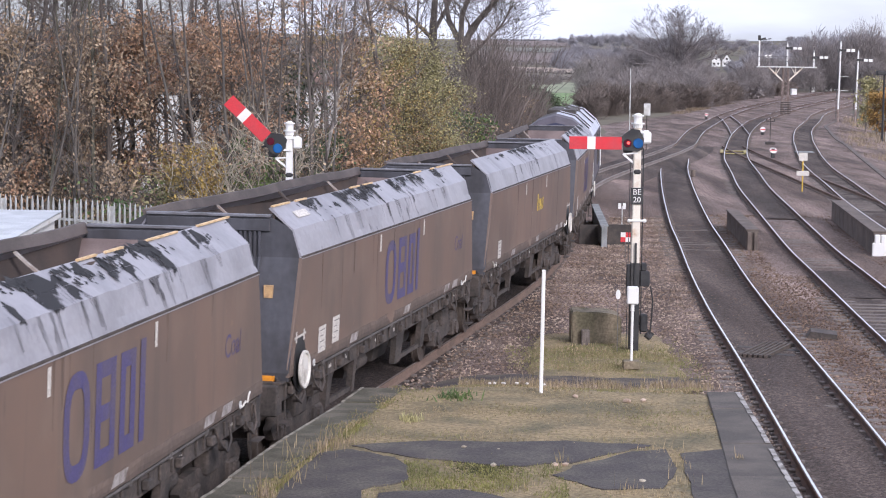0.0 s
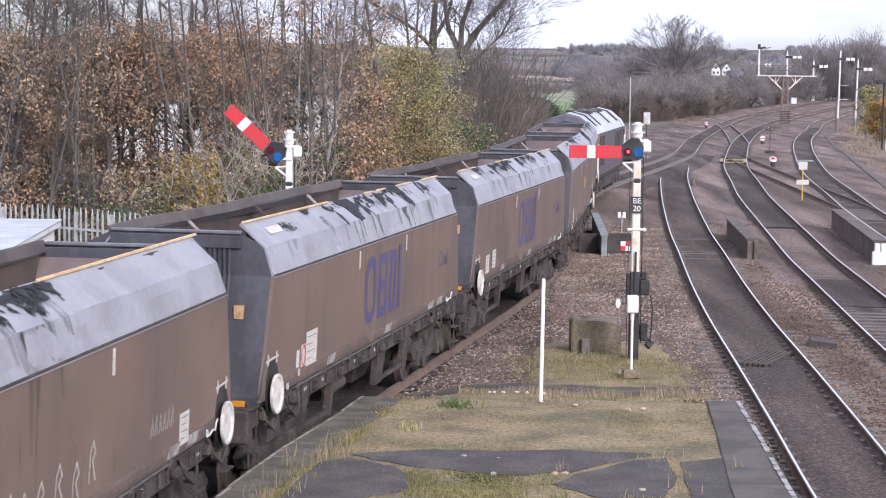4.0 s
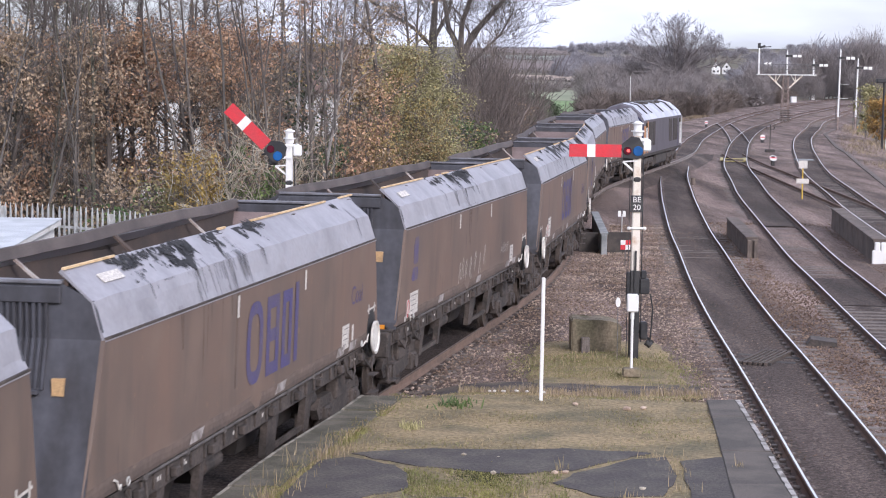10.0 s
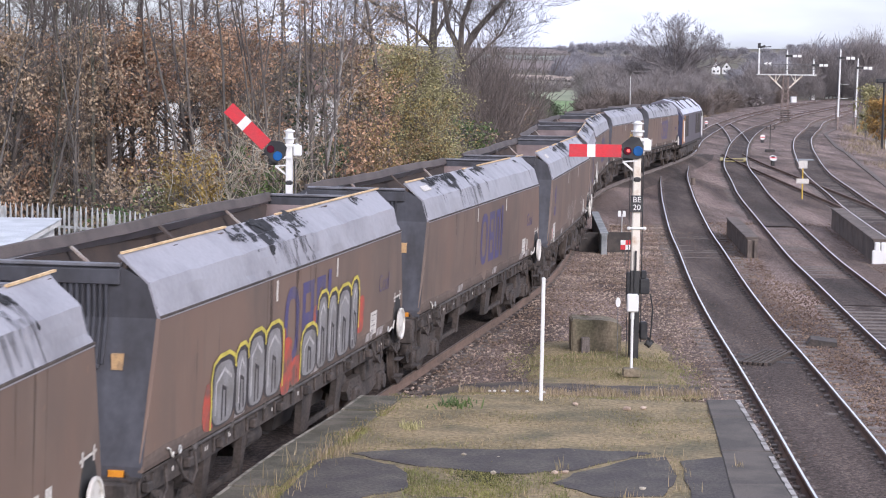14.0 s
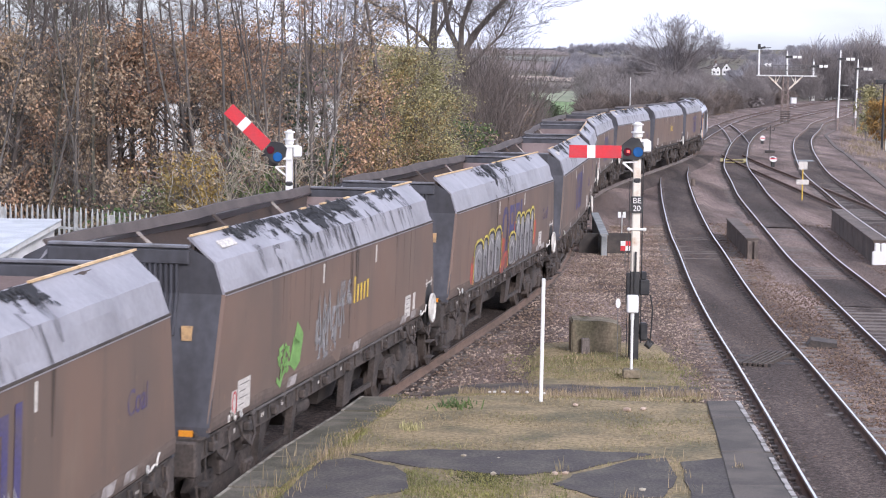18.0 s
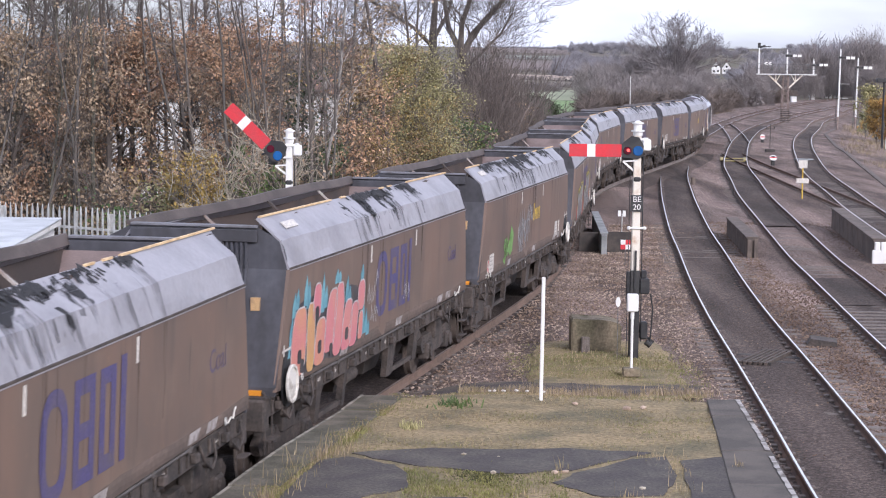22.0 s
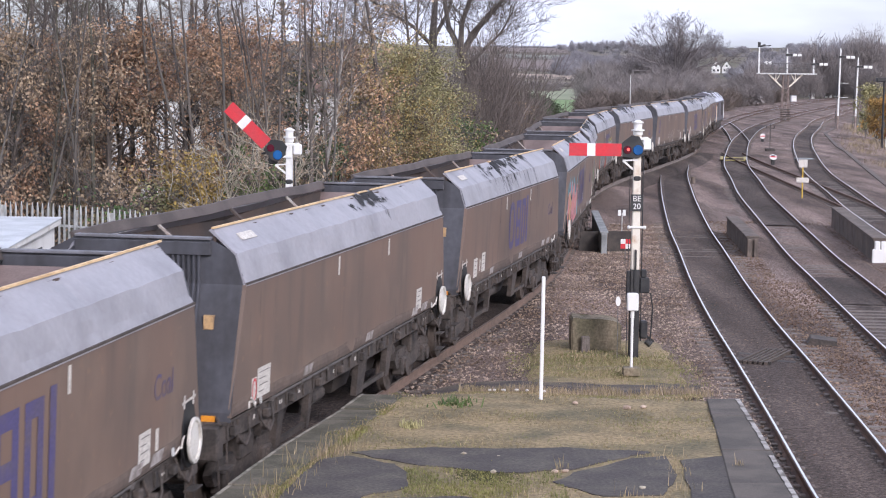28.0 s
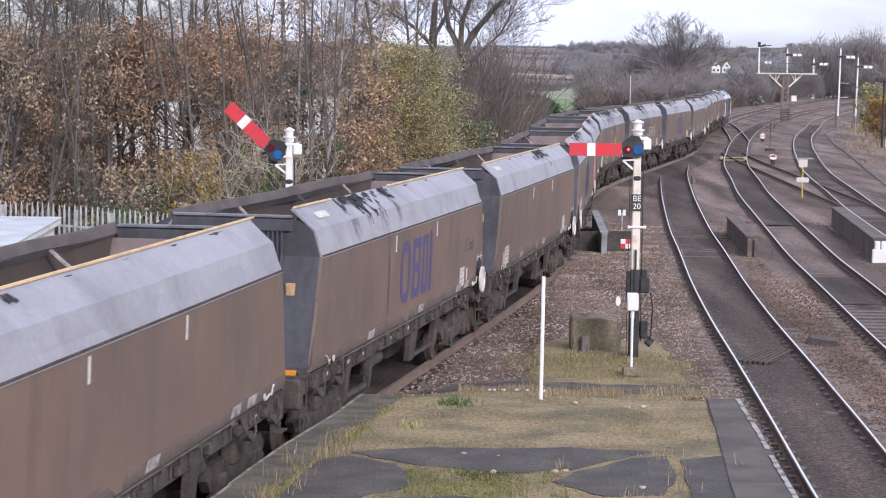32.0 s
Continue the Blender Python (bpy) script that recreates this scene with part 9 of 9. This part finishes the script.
def blades(name, label, material, n, place, h, seed, w=0.006, lean=0.35):
    rng = random.Random(seed)
    v, f = [], []
    for _ in range(n):
        q = place(rng)
        if q is None:
            continue
        x, y, z, k = q
        hh = rng.uniform(*h) * k
        a = rng.uniform(0, 6.28)
        dx, dy = math.cos(a) * w, math.sin(a) * w
        lx, ly = rng.gauss(0, lean) * hh, rng.gauss(0, lean) * hh
        i = len(v)
        v += [(x - dx, y - dy, z - 0.01), (x + dx, y + dy, z - 0.01), (x + lx * 0.5 + dx * 0.7, y + ly * 0.5 + dy * 0.7, z + hh * 0.6), (x + lx * 0.5 - dx * 0.7, y + ly * 0.5 - dy * 0.7, z + hh * 0.6), (x + lx, y + ly, z + hh)]
        f += [(i, i + 1, i + 2, i + 3), (i + 3, i + 2, i + 4)]
    return tagged(new(name, raw(name, v, f, M[material])), label, kind="stuff")


def inside_poly(x, y, o):
    c = False
    for (ax, ay), (bx, by) in zip(o, o[1:] + o[:1]):
        if (ay > y) != (by > y) and x < (bx - ax) * (y - ay) / (by - ay) + ax:
            c = not c
    return c


def on_tarmac(x, y):
    return any(inside_poly(x, y, o) for o in PATCHES.values())


def turf(y0, y1, keep, dens):
    def place(rng):
        y = rng.uniform(y0, y1)
        a = edge_x(PLAT_L, min(y, 30.1)) + 0.62 + max(0, y - 30.1) * 0.36
        b = edge_x(PLAT_R, min(y, 30.1)) - 0.55 + max(0, y - 30.1) * 0.06
        x = rng.uniform(a, b)
        g = noise.noise(Vector((x * 0.9, y * 0.9, keep)))
        if g + dens < rng.random() * 0.9 or (on_tarmac(x, y) and rng.random() < 0.985):
            return None
        return x, y, plat_z(x, y), 1.0 + 0.7 * g
    return place


blades("dry_grass", "short dry straw-coloured grass on the platform", "straw", 36000, turf(21.5, 36, 3.0, 0.34), (0.008, 0.028), 11, lean=0.8)
blades("green_grass", "thin green grass and moss on the platform", "grass_green", 16000, turf(21.5, 34, 8.0, 0.2), (0.012, 0.035), 12, lean=0.7)


def mound(rng):
    x, y = rng.gauss(3.35, 0.85), rng.gauss(39.9, 1.6)
    g = noise.noise(Vector((x * 0.8, y * 0.6, 1)))
    if not (1.3 < x < 5.15 and 37.0 < y < 45):
        return None
    return None if g < rng.uniform(-0.5, 0.1) else (x, y, plat_z(x, y), 1.0 + g)


blades("green_grass", "rough green grass around the signal", "grass_green", 15000, mound, (0.008, 0.024), 13, w=0.008, lean=0.9)
blades("dry_grass", "dry grass around the signal foot", "straw", 2200, mound, (0.02, 0.07), 14, w=0.008)


def clump(cx, cy, r):
    def place(rng):
        x, y = rng.gauss(cx, r), rng.gauss(cy, r * 1.3)
        return x, y, plat_z(x, y), rng.uniform(0.6, 1.2)
    return place


def ramp_reeds(rng):
    x, y = rng.uniform(0.3, 4.6), rng.gauss(34.6, 0.9)
    g = noise.noise(Vector((x * 1.6, y * 0.8, 2)))
    return None if g < rng.uniform(-0.35, 0.25) else (x, y, plat_z(x, y), 0.8 + 0.6 * g)


blades("reeds", "tall dead grass on the platform ramp", "straw", 3600, ramp_reeds, (0.05, 0.22), 15, w=0.006, lean=0.2)
blades("reeds", "tall dead brown stalks on the platform ramp", "stalk", 3600, ramp_reeds, (0.04, 0.2), 16, w=0.006, lean=0.25)
spots = [(-1.72, 24.5, 0.22), (-1.55, 25.3, 0.18), (-1.85, 23.3, 0.2), (-1.4, 26.0, 0.15), (1.55, 24.7, 0.07), (1.0, 23.2, 0.08), (2.2, 23.0, 0.1), (2.95, 24.6, 0.1), (3.0, 23.6, 0.12), (3.8, 25.0, 0.06), (2.9, 25.5, 0.12), (-1.0, 27.5, 0.16), (2.0, 34.0, 0.3), (3.2, 34.4, 0.3)]
for i, (cx, cy, r) in enumerate(spots):
    blades("grass_tuft", "tuft of tall pale dead grass", "straw", 18 if r < 0.16 else 30, clump(cx, cy, r), (0.05, 0.2) if i > 3 else (0.1, 0.3), 30 + i, w=0.005, lean=0.18)


def edge_reeds(rng):
    y = rng.uniform(21.6, 26.2)
    x = edge_x(PLAT_L, y) + 0.62 + abs(rng.gauss(0, 0.16))
    g = noise.noise(Vector((x * 2.0, y * 1.5, 21)))
    return None if on_tarmac(x, y) or g < rng.uniform(-0.3, 0.35) else (x, y, plat_z(x, y), 0.7 + g)


blades("reeds", "tall dead grass along the coping", "straw", 700, edge_reeds, (0.08, 0.3), 67, w=0.004, lean=0.2)
blades("reeds", "thin dead brown stalks along the coping", "stalk", 700, edge_reeds, (0.06, 0.26), 68, w=0.004, lean=0.25)


def strip_moss(rng):
    y = rng.uniform(21.8, 27.5)
    x = float(np.interp(y, [21, 22.7, 24.1, 25.6, 26.2, 28.1, 30], [-2.2, -2.0, -1.86, -1.56, -1.3, -1.0, -0.8])) + rng.gauss(0, 0.07)
    return x, y, plat_z(x, y), 1.0


blades("moss_strip", "yellow-green mossy grass along the coping", "moss", 3200, strip_moss, (0.015, 0.055), 60, lean=0.5)


def coping_grass(rng):
    y = rng.uniform(20.5, 30.3)
    x = edge_x(PLAT_L, y) + 0.3 + 0.42 * rng.random() ** 0.5
    g = noise.noise(Vector((x * 1.6, y * 1.1, 12)))
    return None if g < rng.uniform(-0.25, 0.3) else (x, y, PLAT_Z, 0.8 + g)


blades("dry_grass", "thin dry grass creeping over the coping", "straw", 1500, coping_grass, (0.012, 0.04), 65, lean=0.6)
blades("green_grass", "mossy growth on the coping", "moss", 3000, coping_grass, (0.006, 0.018), 66, lean=0.8)


def low_grass(rng):
    x, y = rng.uniform(-0.45, 1.5), rng.uniform(22.6, 24.7)
    g = noise.noise(Vector((x * 1.5, y, 5)))
    return None if on_tarmac(x, y) or g < rng.uniform(-0.4, 0.2) else (x, y, plat_z(x, y), 1.0)


blades("green_grass", "green and yellow grass patch on the platform", "moss", 7000, low_grass, (0.012, 0.05), 61, lean=0.5)
blades("weed", "green weed clump on the platform", "leaf_green", 130, clump(0.22, 29.5, 0.15), (0.03, 0.13), 62, w=0.014, lean=0.5)
blades("weed", "olive weed tuft on the platform", "leaf_olive", 120, clump(-0.42, 27.6, 0.07), (0.04, 0.14), 63, w=0.008, lean=0.3)
blades("weed", "dark mossy mat between the tarmac patches", "mat_dark", 1500, clump(0.55, 24.35, 0.2), (0.006, 0.022), 64, w=0.012, lean=1.2)
for i, (x, y, r) in enumerate(((0.66, 24.45, 0.05), (2.42, 23.6, 0.045), (0.3, 25.6, 0.04), (0.75, 25.5, 0.03), (1.55, 24.55, 0.05), (1.42, 24.5, 0.05), (2.0, 29.6, 0.05), (2.75, 29.3, 0.06), (3.0, 29.4, 0.05))):
    bm = bmesh.new()
    bmesh.ops.create_icosphere(bm, subdivisions=1, radius=r)
    for q in bm.verts:
        q.co = q.co * random.uniform(0.75, 1.25)
        q.co.z *= 0.6
    st = solid("broken_stone", bm, M["pale_stem"] if i in (0, 1, 2, 3) else M["stone"], "small broken stone lying on the platform", "stone", group="stones on the platform")
    st.location = (x, y, plat_z(x, y) + r * 0.35)
# pale mushrooms or blossoms by the ramp
for i in range(9):
    bm = bmesh.new()
    ball(bm, (0, 0, 0), 0.03, 8, 5, 0.6)
    x, y = 0.7 + i * 0.1 + random.uniform(-0.2, 0.2), 32.0 + random.uniform(-0.6, 0.6)
    mu = solid("flower_head", bm, M["label"], "small pale flower head in the grass", "flower", group="pale flowers by the ramp")
    mu.location = (x, y, plat_z(x, y) + 0.06)


# dry verges by the far bend and on the bank
def verge(line, y0, y1, o0, o1, z):
    def place(rng):
        y = rng.uniform(y0, y1)
        x = float(np.interp(y, line.p[:, 1], line.p[:, 0])) + rng.uniform(o0, o1)
        g = noise.noise(Vector((x * 0.25, y * 0.06, 1)))
        return None if g < rng.uniform(-0.4, 0.3) else (x, y, z, 0.7 + 0.6 * g)
    return place


blades("dry_grass", "dull dry verge grass along the bend", "straw_dull", 1900, verge(main_line, 250, 330, -8, -5, -0.4), (0.15, 0.5), 70, w=0.05)
blades("dry_grass", "rough dry grass on the bank", "straw", 9000, verge(siding_line, 120, 240, 4.0, 14, -0.45), (0.2, 0.6), 71, w=0.035)
blades("dry_grass", "dull brown weeds on the bank", "stalk", 12000, verge(siding_line, 95, 240, 3.2, 14, -0.45), (0.2, 0.8), 72, w=0.035)

# concrete cable route on the bank
cr = thing("cable_route", "dark weathered concrete cable route along the bank", "trough")
route = [(44.2, 226), (38.5, 203), (35.1, 182), (32.7, 167), (31.4, 157), (28.2, 136), (24.3, 110), (22.6, 98)]
for (ax, ay), (bx, by) in zip(route, route[1:]):
    bm = bmesh.new()
    bar(bm, (ax, ay, -0.24), (bx, by, -0.24), 0.3, 0.2)
    part("section", bm, M["concrete_dark"], cr)


# ---- what moves: the train, and its wheels ----
def motions():
    times = [i * 0.5 for i in range(65)]
    for ob, c, half in ROLLING:
        walk(ob, [(t, on_rails(c + gone(t), half)) for t in times])
    turns = [i * 0.14 for i in range(229)] + [32.0]
    for ws in WHEELS:
        at = ws.matrix_basis.translation.copy()
        walk(ws, [(t, Matrix.Translation(at) @ Matrix.Rotation(gone(t) / 0.455, 4, "Y")) for t in turns])


motions()
